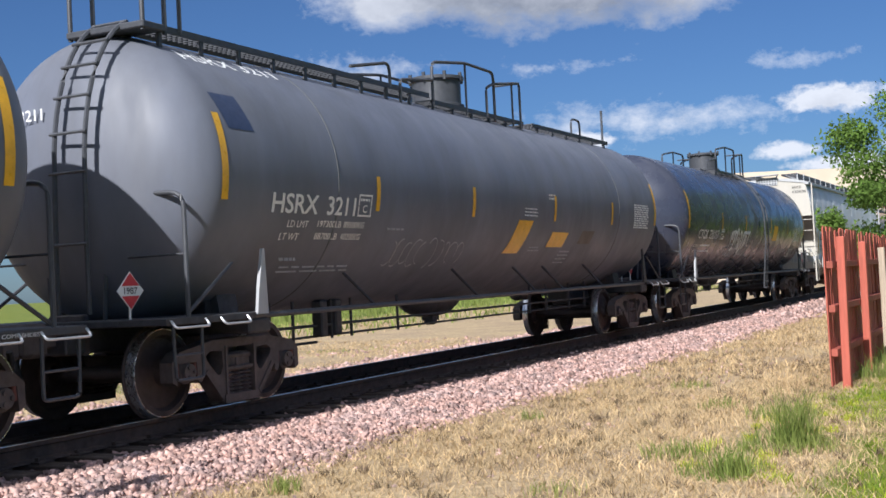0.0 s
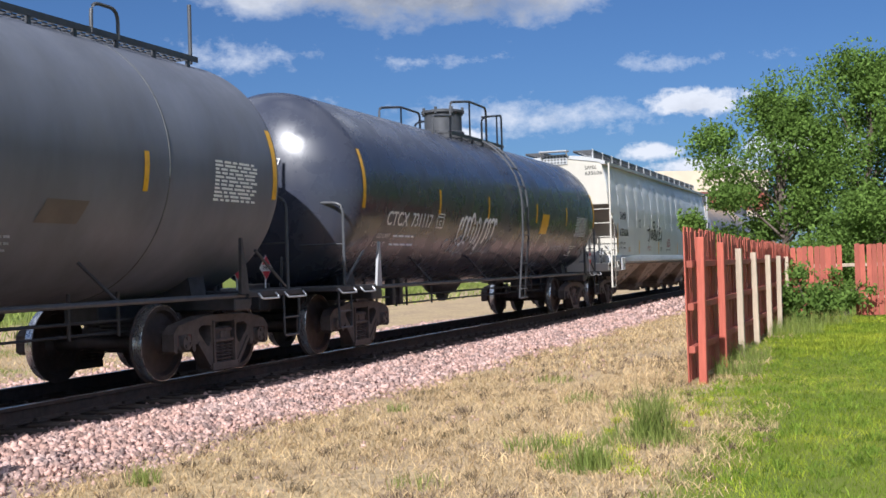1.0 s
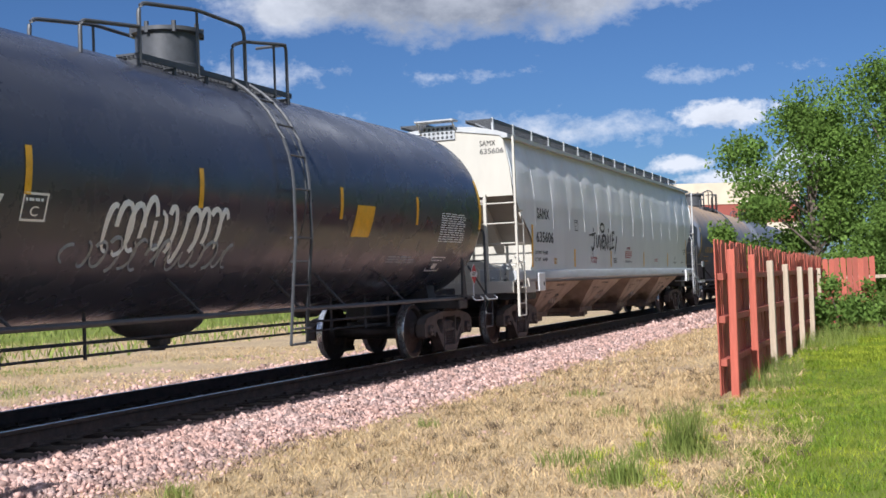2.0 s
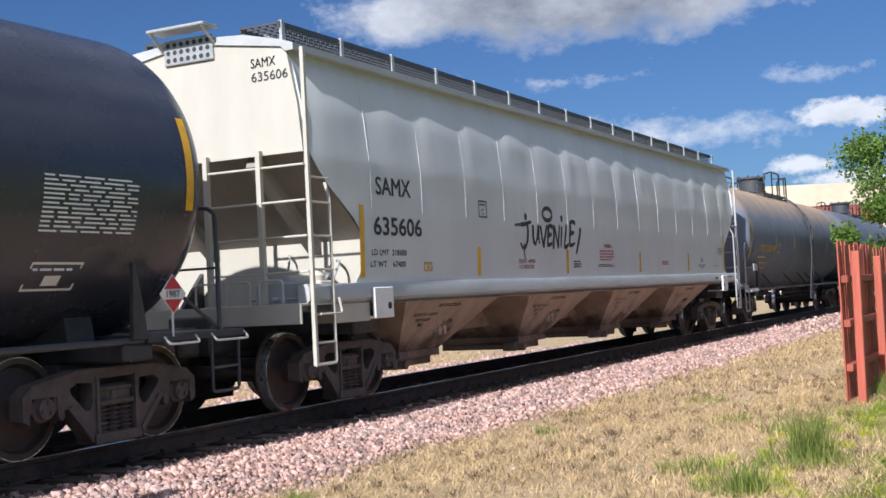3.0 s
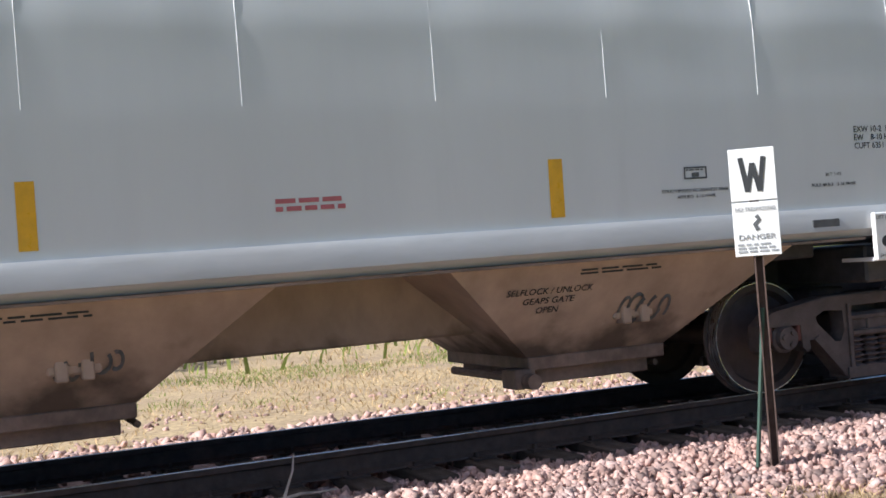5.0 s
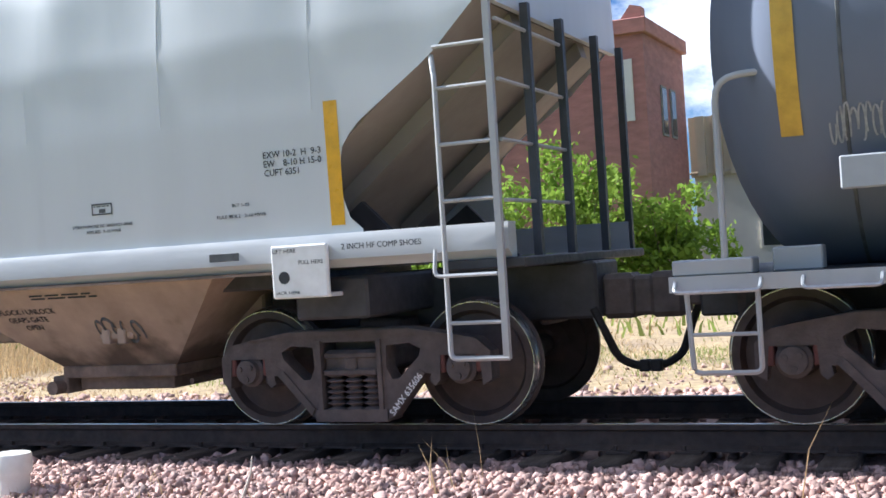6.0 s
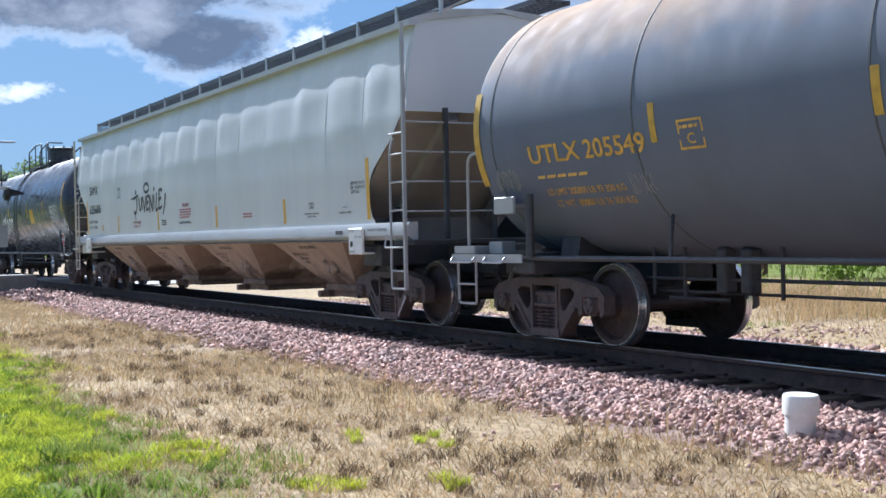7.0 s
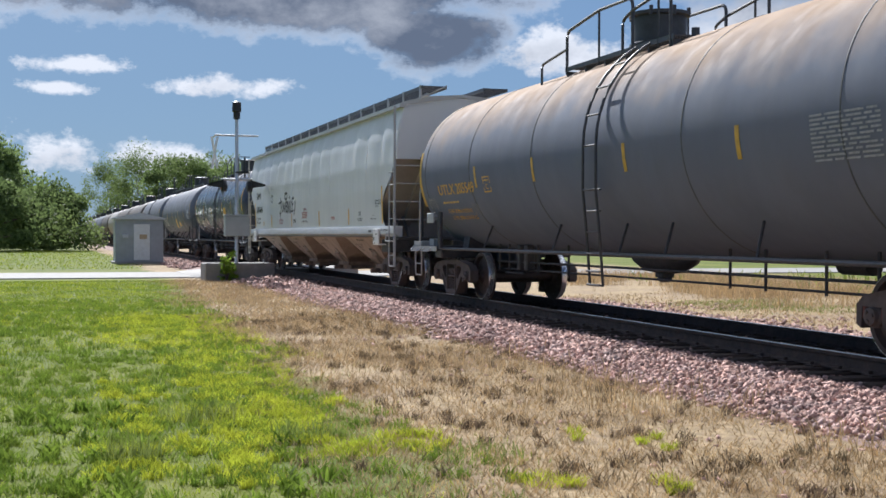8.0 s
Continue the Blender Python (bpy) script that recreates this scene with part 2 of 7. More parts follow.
M = {
    "black_tank": material("black_tank", (0.122, 0.135, 0.174), 0.56, vary=0.25, scale=1.2, second=(0.13, 0.132, 0.14), second_scale=0.35, bump=0.03, bump_scale=2.0, stretch=(1, 1, 0.35)),
    "glossy_tank": material("glossy_tank", (0.042, 0.048, 0.072), 0.27, vary=0.2, scale=0.8, second=(0.042, 0.042, 0.046), second_scale=0.4, bump=0.02, bump_scale=1.2, coat=0.0),
    "grey_tank": material("grey_tank", (0.160, 0.185, 0.245), 0.85, vary=0.08, scale=1.4, second=(0.17, 0.175, 0.20), second_scale=0.5, second_amount=0.4, bump=0.008, bump_scale=3.0, stretch=(1, 1, 0.5)),
    "brown_tank": material("brown_tank", (0.10, 0.085, 0.075), 0.6, vary=0.25, scale=1.2, second=(0.16, 0.13, 0.11), second_scale=0.4, bump=0.04, bump_scale=3.0),
    "pale_tank": material("pale_tank", (0.42, 0.40, 0.37), 0.5, vary=0.2, scale=1.2, second=(0.28, 0.22, 0.17), second_scale=0.4, bump=0.04, bump_scale=3.0),
    "underframe": material("underframe", (0.048, 0.048, 0.053), 0.6, vary=0.35, scale=6, second=(0.05, 0.042, 0.036), second_scale=2, bump=0.1, bump_scale=40),
    "truck_steel": material("truck_steel", (0.085, 0.070, 0.066), 0.75, vary=0.35, scale=7, second=(0.15, 0.112, 0.096), second_scale=2.2, bump=0.25, bump_scale=45),
    "spring_steel": material("spring_steel", (0.11, 0.085, 0.080), 0.6, vary=0.3, scale=20, bump=0.1),
    "wheel_steel": material("wheel_steel", (0.070, 0.050, 0.045), 0.6, 0.2, vary=0.3, scale=6, second=(0.09, 0.07, 0.06), second_scale=3, bump=0.12, bump_scale=30),
    "bright_steel": material("bright_steel", (0.62, 0.63, 0.64), 0.28, 0.9, vary=0.15, scale=12, bump=0.05, stretch=(0.1, 4, 1)),
    "rail_steel": material("rail_steel", (0.060, 0.044, 0.037), 0.8, 0.1, vary=0.35, scale=9, second=(0.11, 0.07, 0.05), second_scale=3, bump=0.2, bump_scale=60),
    "hopper_grey": material("hopper_grey", (0.655, 0.672, 0.682), 0.42, vary=0.07, scale=2.0, second=(0.55, 0.565, 0.575), second_scale=0.5, second_amount=0.6, bump=0.05, bump_scale=1.2, stretch=(1.6, 1, 0.22)),
    "hopper_white": material("hopper_white", (0.50, 0.475, 0.415), 0.5, vary=0.08, scale=2.0, second=(0.43, 0.39, 0.33), second_scale=0.7, second_amount=0.45, bump=0.04, bump_scale=3, stretch=(1, 1, 0.3)),
    "hopper_sill": material("hopper_sill", (0.46, 0.475, 0.485), 0.4, vary=0.12, scale=3, second=(0.36, 0.35, 0.34), second_scale=0.8, bump=0.05, bump_scale=5, stretch=(0.4, 1, 2)),
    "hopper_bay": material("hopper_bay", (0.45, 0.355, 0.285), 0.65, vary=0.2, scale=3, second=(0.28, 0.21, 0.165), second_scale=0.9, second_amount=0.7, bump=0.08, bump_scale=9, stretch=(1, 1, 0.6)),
    "bay_gate": material("bay_gate", (0.28, 0.20, 0.155), 0.7, vary=0.3, scale=6, second=(0.07, 0.055, 0.045), second_scale=1.6, second_amount=0.8, bump=0.12, bump_scale=30),
    "galvanized": material("galvanized", (0.45, 0.46, 0.47), 0.45, 0.5, vary=0.2, scale=14, bump=0.08),
    "grey_paint": material("grey_paint", (0.42, 0.43, 0.44), 0.5, vary=0.15, scale=5, second=(0.25, 0.22, 0.20), second_scale=2.5, bump=0.06),
    "dark_rail": material("dark_rail", (0.055, 0.058, 0.066), 0.5, vary=0.25, scale=9, bump=0.05),
    "yellow": material("yellow", (0.78, 0.42, 0.015), 0.35, vary=0.12, scale=9, second=(0.55, 0.30, 0.03), second_scale=5, bump=0.03),
    "faded_yellow": material("faded_yellow", (0.58, 0.36, 0.05), 0.5, vary=0.2, scale=9, bump=0.03),
    "stencil_yellow": material("stencil_yellow", (0.72, 0.42, 0.07), 0.55, vary=0.25, scale=14, second=(0.3, 0.19, 0.07), second_scale=6, bump=0.02),
    "white_mark": material("white_mark", (0.78, 0.78, 0.76), 0.5, vary=0.1, scale=20, bump=0.02),
    "faint_mark": material("faint_mark", (0.30, 0.31, 0.32), 0.6, vary=0.3, scale=20, bump=0.02),
    "black_mark": material("black_mark", (0.035, 0.037, 0.040), 0.6, vary=0.25, scale=14, bump=0.02),
    "soot_mark": material("soot_mark", (0.10, 0.105, 0.11), 0.7, vary=0.4, scale=9, bump=0.02),
    "red_mark": material("red_mark", (0.42, 0.12, 0.13), 0.6, vary=0.2, scale=14, bump=0.02),
    "placard_red": material("placard_red", (0.55, 0.035, 0.045), 0.4, vary=0.1, scale=9, bump=0.02),
    "blue_patch": material("blue_patch", (0.030, 0.045, 0.095), 0.4, vary=0.2, scale=5, bump=0.02),
    "rubber": material("rubber", (0.018, 0.018, 0.019), 0.7, vary=0.2, scale=20, bump=0.08),
    "sleeper": material("sleeper", (0.085, 0.066, 0.053), 0.9, vary=0.35, scale=4, second=(0.17, 0.14, 0.12), second_scale=3, bump=0.35, bump_scale=18, stretch=(6, 1, 6), per_object=0.25),
    "ballast_bed": material("ballast_bed", (0.36, 0.255, 0.225), 0.9, vary=0.45, scale=22, second=(0.18, 0.15, 0.14), second_scale=1.5, bump=0.6, bump_scale=30),
    "stone": material("stone", (0.445, 0.295, 0.25), 0.85, vary=0.22, scale=14, second=(0.385, 0.345, 0.345), second_scale=4, bump=0.25, bump_scale=60, island=0.5),
    "loose_stone": material("loose_stone", (0.445, 0.295, 0.25), 0.85, vary=0.22, scale=14, second=(0.385, 0.345, 0.345), second_scale=4, bump=0.25, bump_scale=60, per_object=0.42),
    "fence_red": material("fence_red", (0.37, 0.09, 0.058), 0.75, vary=0.25, scale=3, second=(0.27, 0.075, 0.05), second_scale=1.6, bump=0.3, bump_scale=26, stretch=(7, 7, 0.7), per_object=0.22),
    "fence_wood": material("fence_wood", (0.43, 0.34, 0.25), 0.85, vary=0.25, scale=3, second=(0.30, 0.25, 0.20), second_scale=1.6, bump=0.3, bump_scale=26, stretch=(7, 7, 0.7), per_object=0.15),
    "bark": material("bark", (0.13, 0.10, 0.08), 0.9, vary=0.35, scale=6, bump=0.6, bump_scale=14, stretch=(3, 3, 0.6)),
    "leaf": material("leaf", (0.125, 0.21, 0.046), 0.55, vary=0.3, scale=0.6, second=(0.155, 0.24, 0.05), second_scale=0.5, bump=0.0, island=0.35, through_light=0.35),
    "far_leaf": material("far_leaf", (0.165, 0.235, 0.085), 0.6, vary=0.3, scale=0.3, second=(0.17, 0.21, 0.07), second_scale=0.15, bump=0.0, island=0.35, through_light=0.5),
    "bright_leaf": material("bright_leaf", (0.22, 0.34, 0.05), 0.55, vary=0.25, scale=0.8, second=(0.20, 0.25, 0.045), second_scale=0.8, bump=0.0, island=0.35, through_light=0.45),
    "blade": material("blade", (0.19, 0.275, 0.03), 0.6, vary=0.3, scale=1.5, second=(0.42, 0.46, 0.05), second_scale=0.75, second_amount=0.95, bump=0.0, island=0.35, through_light=0.45),
    "lime_blade": material("lime_blade", (0.50, 0.54, 0.05), 0.6, vary=0.25, scale=2, second=(0.34, 0.44, 0.05), second_scale=1, bump=0.0, island=0.3, through_light=0.45),
    "weed_blade": material("weed_blade", (0.175, 0.27, 0.04), 0.6, vary=0.3, scale=2, second=(0.27, 0.34, 0.045), second_scale=1, bump=0.0, island=0.4, through_light=0.4),
    "tall_blade": material("tall_blade", (0.21, 0.28, 0.07), 0.6, vary=0.25, scale=2, second=(0.33, 0.31, 0.11), second_scale=1, bump=0.0, island=0.35, through_light=0.4),
    "thatch": material("thatch", (0.20, 0.15, 0.105), 0.8, vary=0.3, scale=1.5, second=(0.17, 0.15, 0.07), second_scale=0.6, bump=0.0, island=0.4, through_light=0.15),
    "straw": material("straw", (0.52, 0.40, 0.225), 0.75, vary=0.25, scale=1.5, second=(0.40, 0.29, 0.16), second_scale=0.6, bump=0.0, island=0.4, through_light=0.2),
    "concrete": material("concrete", (0.31, 0.30, 0.28), 0.85, vary=0.15, scale=4, second=(0.31, 0.29, 0.27), second_scale=0.8, bump=0.2, bump_scale=40),
    "dark_concrete": material("dark_concrete", (0.26, 0.245, 0.225), 0.85, vary=0.2, scale=4, second=(0.18, 0.17, 0.16), second_scale=1.2, bump=0.25, bump_scale=30),
    "pvc": material("pvc", (0.78, 0.76, 0.70), 0.4, vary=0.08, scale=9, second=(0.6, 0.55, 0.46), second_scale=4, bump=0.03),
    "sign_white": material("sign_white", (0.80, 0.80, 0.79), 0.4, vary=0.06, scale=9, second=(0.66, 0.64, 0.6), second_scale=5, bump=0.02),
    "post_brown": material("post_brown", (0.10, 0.062, 0.050), 0.8, vary=0.3, scale=12, second=(0.05, 0.035, 0.03), second_scale=5, bump=0.2),
    "post_green": material("post_green", (0.035, 0.075, 0.055), 0.6, vary=0.25, scale=12, bump=0.1),
    "aluminium": material("aluminium", (0.55, 0.56, 0.57), 0.4, 0.6, vary=0.12, scale=9, bump=0.05),
    "shed_grey": material("shed_grey", (0.40, 0.42, 0.44), 0.5, vary=0.1, scale=3, second=(0.33, 0.34, 0.35), second_scale=1, bump=0.1, bump_scale=8),
    "black_paint": material("black_paint", (0.02, 0.02, 0.021), 0.5, vary=0.2, scale=9, bump=0.05),
    "lens_red": material("lens_red", (0.32, 0.02, 0.02), 0.25, vary=0.1, scale=9, bump=0.02),
    "cream_wall": material("cream_wall", (0.60, 0.51, 0.39), 0.8, vary=0.1, scale=0.8, second=(0.50, 0.42, 0.32), second_scale=0.3, bump=0.15, bump_scale=3),
    "white_wall": material("white_wall", (0.66, 0.62, 0.55), 0.8, vary=0.1, scale=0.8, bump=0.1, bump_scale=3),
    "red_wall": material("red_wall", (0.28, 0.075, 0.055), 0.8, vary=0.15, scale=0.8, second=(0.22, 0.06, 0.05), second_scale=0.2, bump=0.1, bump_scale=3),
    "brick": material("brick", (0.42, 0.19, 0.155), 0.85, vary=0.25, scale=1.5, second=(0.34, 0.16, 0.13), second_scale=0.4, bump=0.3, bump_scale=9, stretch=(1, 1, 3), per_object=0.2),
    "dark_glass": material("dark_glass", (0.03, 0.035, 0.045), 0.1, vary=0.1, scale=2, bump=0.0),
    "tan_wall": material("tan_wall", (0.55, 0.40, 0.25), 0.85, vary=0.12, scale=0.6, bump=0.1, bump_scale=3),
    "teal_wall": material("teal_wall", (0.12, 0.17, 0.19), 0.7, vary=0.15, scale=0.8, bump=0.1, bump_scale=3),
    "dead_wood": material("dead_wood", (0.42, 0.36, 0.30), 0.9, vary=0.3, scale=9, bump=0.3),
}


def ground_material():
    m = material("ground", (0.40, 0.305, 0.18), 0.95, vary=0.45, scale=9, second=(0.27, 0.20, 0.145), second_scale=0.7, second_amount=0.8, bump=0.8, bump_scale=14)
    nt = m.node_tree
    N, L = nt.nodes, nt.links
    p = N["Principled BSDF"]
    dry = p.inputs["Base Color"].links[0].from_socket
    at = N.new("ShaderNodeAttribute")
    at.attribute_name = "lawn"
    co = N.new("ShaderNodeTexCoord")
    n = N.new("ShaderNodeTexNoise")
    n.inputs["Scale"].default_value, n.inputs["Detail"].default_value = 1.3, 7
    L.new(co.outputs["Object"], n.inputs["Vector"])
    add = N.new("ShaderNodeMath")
    add.operation = "MULTIPLY_ADD"
    L.new(n.outputs["Fac"], add.inputs[0])
    add.inputs[1].default_value = 1.0
    L.new(at.outputs["Fac"], add.inputs[2])
    r = N.new("ShaderNodeMapRange")
    r.inputs[1].default_value, r.inputs[2].default_value = 0.85, 1.15
    L.new(add.outputs[0], r.inputs[0])
    n2 = N.new("ShaderNodeTexNoise")
    n2.inputs["Scale"].default_value, n2.inputs["Detail"].default_value = 0.33, 6
    L.new(co.outputs["Object"], n2.inputs["Vector"])
    ramp = N.new("ShaderNodeValToRGB")
    ramp.color_ramp.elements[0].position, ramp.color_ramp.elements[0].color = 0.42, (0.12, 0.155, 0.030, 1)
    ramp.color_ramp.elements[1].position, ramp.color_ramp.elements[1].color = 0.66, (0.18, 0.195, 0.038, 1)
    L.new(n2.outputs["Fac"], ramp.inputs[0])
    mix = N.new("ShaderNodeMix")
    mix.data_type = "RGBA"
    L.new(r.outputs[0], mix.inputs[0])
    L.new(dry, mix.inputs[6])
    L.new(ramp.outputs[0], mix.inputs[7])
    L.new(mix.outputs[2], p.inputs["Base Color"])
    return m


M["ground"] = ground_material()
for dull in ("ground", "ballast_bed", "stone", "loose_stone", "sleeper"):
    M[dull].node_tree.nodes["Principled BSDF"].inputs["Specular IOR Level"].default_value = 0.12


def settled_dust(m, colour, amount):
    """Tan rail dust lying on what faces up."""
    nt = m.node_tree
    N, L = nt.nodes, nt.links
    p = N["Principled BSDF"]
    old = p.inputs["Base Color"].links[0].from_socket
    g = N.new("ShaderNodeNewGeometry")
    s = N.new("ShaderNodeSeparateXYZ")
    L.new(g.outputs["Normal"], s.inputs[0])
    n = N.new("ShaderNodeTexNoise")
    n.inputs["Scale"].default_value, n.inputs["Detail"].default_value = 1.1, 6
    c = N.new("ShaderNodeTexCoord")
    L.new(c.outputs["Object"], n.inputs["Vector"])
    a = N.new("ShaderNodeMath")
    a.operation = "MULTIPLY_ADD"
    L.new(n.outputs["Fac"], a.inputs[0])
    a.inputs[1].default_value = 0.7
    L.new(s.outputs[2], a.inputs[2])
    r = N.new("ShaderNodeMapRange")
    for i, v in zip((1, 2, 3, 4), (0.64, 1.18, 0.0, amount)):
        r.inputs[i].default_value = v
    L.new(a.outputs[0], r.inputs[0])
    x = N.new("ShaderNodeMix")
    x.data_type = "RGBA"
    L.new(r.outputs[0], x.inputs[0])
    L.new(old, x.inputs[6])
    x.inputs[7].default_value = (*colour, 1)
    L.new(x.outputs[2], p.inputs["Base Color"])


settled_dust(M["grey_tank"], (0.50, 0.33, 0.185), 0.75)
M["grey_tank"].node_tree.nodes["Principled BSDF"].inputs["Specular IOR Level"].default_value = 0.25


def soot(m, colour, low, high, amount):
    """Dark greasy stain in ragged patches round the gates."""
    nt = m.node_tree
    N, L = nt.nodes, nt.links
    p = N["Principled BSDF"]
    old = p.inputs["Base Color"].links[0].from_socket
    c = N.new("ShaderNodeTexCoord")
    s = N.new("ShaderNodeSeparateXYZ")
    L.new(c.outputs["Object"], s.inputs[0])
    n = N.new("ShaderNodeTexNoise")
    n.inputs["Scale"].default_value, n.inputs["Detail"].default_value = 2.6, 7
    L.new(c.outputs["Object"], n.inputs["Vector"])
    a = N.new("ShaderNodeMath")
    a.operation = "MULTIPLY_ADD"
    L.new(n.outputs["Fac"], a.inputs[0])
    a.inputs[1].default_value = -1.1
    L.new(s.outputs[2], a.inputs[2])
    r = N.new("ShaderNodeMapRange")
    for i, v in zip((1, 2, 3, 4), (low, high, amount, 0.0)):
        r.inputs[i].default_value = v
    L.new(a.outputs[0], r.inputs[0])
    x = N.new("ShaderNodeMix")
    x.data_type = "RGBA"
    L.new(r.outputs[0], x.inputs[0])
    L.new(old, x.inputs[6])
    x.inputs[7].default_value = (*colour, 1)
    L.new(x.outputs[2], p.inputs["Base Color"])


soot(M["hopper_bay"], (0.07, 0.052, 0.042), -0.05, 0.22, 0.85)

# ---- builders ----


def box(bm, x0, x1, y0, y1, z0, z1, bevel=0.0):
    vs = [bm.verts.new((x, y, z)) for x in (x0, x1) for y in (y0, y1) for z in (z0, z1)]
    fs = [bm.faces.new([vs[i] for i in f]) for f in ((0, 1, 3, 2), (4, 6, 7, 5), (0, 4, 5, 1), (2, 3, 7, 6), (0, 2, 6, 4), (1, 5, 7, 3))]
    if bevel:
        bmesh.ops.bevel(bm, geom=list({e for f in fs for e in f.edges}), offset=bevel, segments=1, affect="EDGES")
    return vs


def tube(bm, pts, r, n=8, closed=False):
    """A round bar through the points."""
    pts = [Vector(p) for p in pts]
    rings = []
    for i, p in enumerate(pts):
        a = pts[i - 1] if i or closed else p
        b = pts[(i + 1) % len(pts)] if i + 1 < len(pts) or closed else p
        t = (b - a).normalized()
        ref = Vector((0, 0, 1)) if abs(t.z) < 0.9 else Vector((1, 0, 0))
        u = t.cross(ref).normalized()
        w = t.cross(u)
        rr = r[i] if isinstance(r, (list, tuple)) else r
        rings.append([bm.verts.new(p + (u * math.cos(k * math.tau / n) + w * math.sin(k * math.tau / n)) * rr) for k in range(n)])
    for i in range(len(rings) - (0 if closed else 1)):
        a, b = rings[i], rings[(i + 1) % len(rings)]
        for k in range(n):
            bm.faces.new((a[k], a[(k + 1) % n], b[(k + 1) % n], b[k]))
    if not closed:
        bm.faces.new(rings[0][::-1])
        bm.faces.new(rings[-1])


def arc(points, r=0.1, n=4):
    """The points of a line with its inner corners rounded."""
    pts = [Vector(p) for p in points]
    out = [pts[0]]
    for a, b, c in zip(pts, pts[1:], pts[2:]):
        u, w = (a - b), (c - b)
        k = min(r, u.length * 0.45, w.length * 0.45)
        s, e = b + u.normalized() * k, b + w.normalized() * k
        for i in range(n + 1):
            t = i / n
            out.append(s * (1 - t) ** 2 + b * 2 * t * (1 - t) + e * t * t)
    return out + [pts[-1]]


def lathe(bm, profile, axis="x", n=32, at=(0, 0, 0), cap=True):
    """Turns (along, radius) points round an axis."""
    rings = []
    for s, r in profile:
        ring = []
        for k in range(n):
            c, q = math.cos(k * math.tau / n) * r, math.sin(k * math.tau / n) * r
            v = {"x": (s, c, q), "y": (q, s, c), "z": (c, q, s)}[axis]
            ring.append(bm.verts.new((v[0] + at[0], v[1] + at[1], v[2] + at[2])))
        rings.append(ring)
    for a, b in zip(rings, rings[1:]):
        for k in range(n):
            bm.faces.new((a[k], a[(k + 1) % n], b[(k + 1) % n], b[k]))
    if cap:
        bm.faces.new(rings[0][::-1])
        bm.faces.new(rings[-1])


def prism(bm, outline, y0, y1):
    """A flat (x, z) outline given depth along y."""
    a = [bm.verts.new((x, y0, z)) for x, z in outline]
    b = [bm.verts.new((x, y1, z)) for x, z in outline]
    bm.faces.new(a)
    bm.faces.new(b[::-1])
    n = len(a)
    for i in range(n):
        bm.faces.new((a[i], b[i], b[(i + 1) % n], a[(i + 1) % n]))


def plate(bm, outer, holes, y0, y1):
    """A flat (x, z) outline with holes, given depth along y."""
    tmp = bmesh.new()
    for loop in (outer, *holes):
        vs = [tmp.verts.new((x, y0, z)) for x, z in loop]
        for i, v in enumerate(vs):
            tmp.edges.new((v, vs[(i + 1) % len(vs)]))
    bmesh.ops.triangle_fill(tmp, use_beauty=True, use_dissolve=False, edges=tmp.edges)
    r = bmesh.ops.extrude_face_region(tmp, geom=tmp.faces[:])
    bmesh.ops.translate(tmp, vec=(0, y1 - y0, 0), verts=[g for g in r["geom"] if isinstance(g, bmesh.types.BMVert)])
    me = bpy.data.meshes.new("tmp")
    tmp.to_mesh(me)
    tmp.free()
    bm.from_mesh(me)
    bpy.data.meshes.remove(me)


def prism_x(bm, outline, x0, x1):
    """A flat (y, z) outline given depth along x."""
    a = [bm.verts.new((x0, y, z)) for y, z in outline]
    b = [bm.verts.new((x1, y, z)) for y, z in outline]
    bm.faces.new(a)
    bm.faces.new(b[::-1])
    n = len(a)
    for i in range(n):
        bm.faces.new((a[i], b[i], b[(i + 1) % n], a[(i + 1) % n]))


def mesh_of(name, bm, mat, smooth=35):
    bmesh.ops.recalc_face_normals(bm, faces=bm.faces)
    me = bpy.data.meshes.new(name)
    bm.to_mesh(me)
    bm.free()
    me.materials.append(M[mat])
    if smooth:
        me.shade_smooth()
        me.set_sharp_from_angle(angle=radians(smooth))
    return me


def part(name, bm, mat, parent, label="", smooth=35, at=None):
    ob = new(name, mesh_of(name, bm, mat, smooth) if isinstance(bm, bmesh.types.BMesh) else bm)
    ob.parent = parent
    if at is not None:
        ob.matrix_basis = at
    return tagged(ob, label)


def thing(name, label, category, group="", kind="", at=None):
    ob = new(name)
    ob.empty_display_size = 0.3
    if at is not None:
        ob.matrix_basis = at
    return tagged(ob, label, category, group, kind)


def solid(name, bm, mat, label, category, group="", kind="", at=None, smooth=35):
    ob = new(name, mesh_of(name, bm, mat, smooth))
    if at is not None:
        ob.matrix_basis = at
    return tagged(ob, label, category, group, kind)


def raw(name, verts, faces, mat, smooth=False):
    """A mesh from arrays: vertices (n, 3) and faces (m, 3 or 4)."""
    me = bpy.data.meshes.new(name)
    k = faces.shape[1]
    me.vertices.add(len(verts))
    me.vertices.foreach_set("co", np.ascontiguousarray(verts, np.float32).ravel())
    me.loops.add(faces.size)
    me.loops.foreach_set("vertex_index", np.ascontiguousarray(faces, np.int32).ravel())
    me.polygons.add(len(faces))
    me.polygons.foreach_set("loop_start", np.arange(0, faces.size, k, dtype=np.int32))
    me.update(calc_edges=True)
    me.validate()
    me.materials.append(M[mat])
    if smooth:
        me.shade_smooth()
    return me


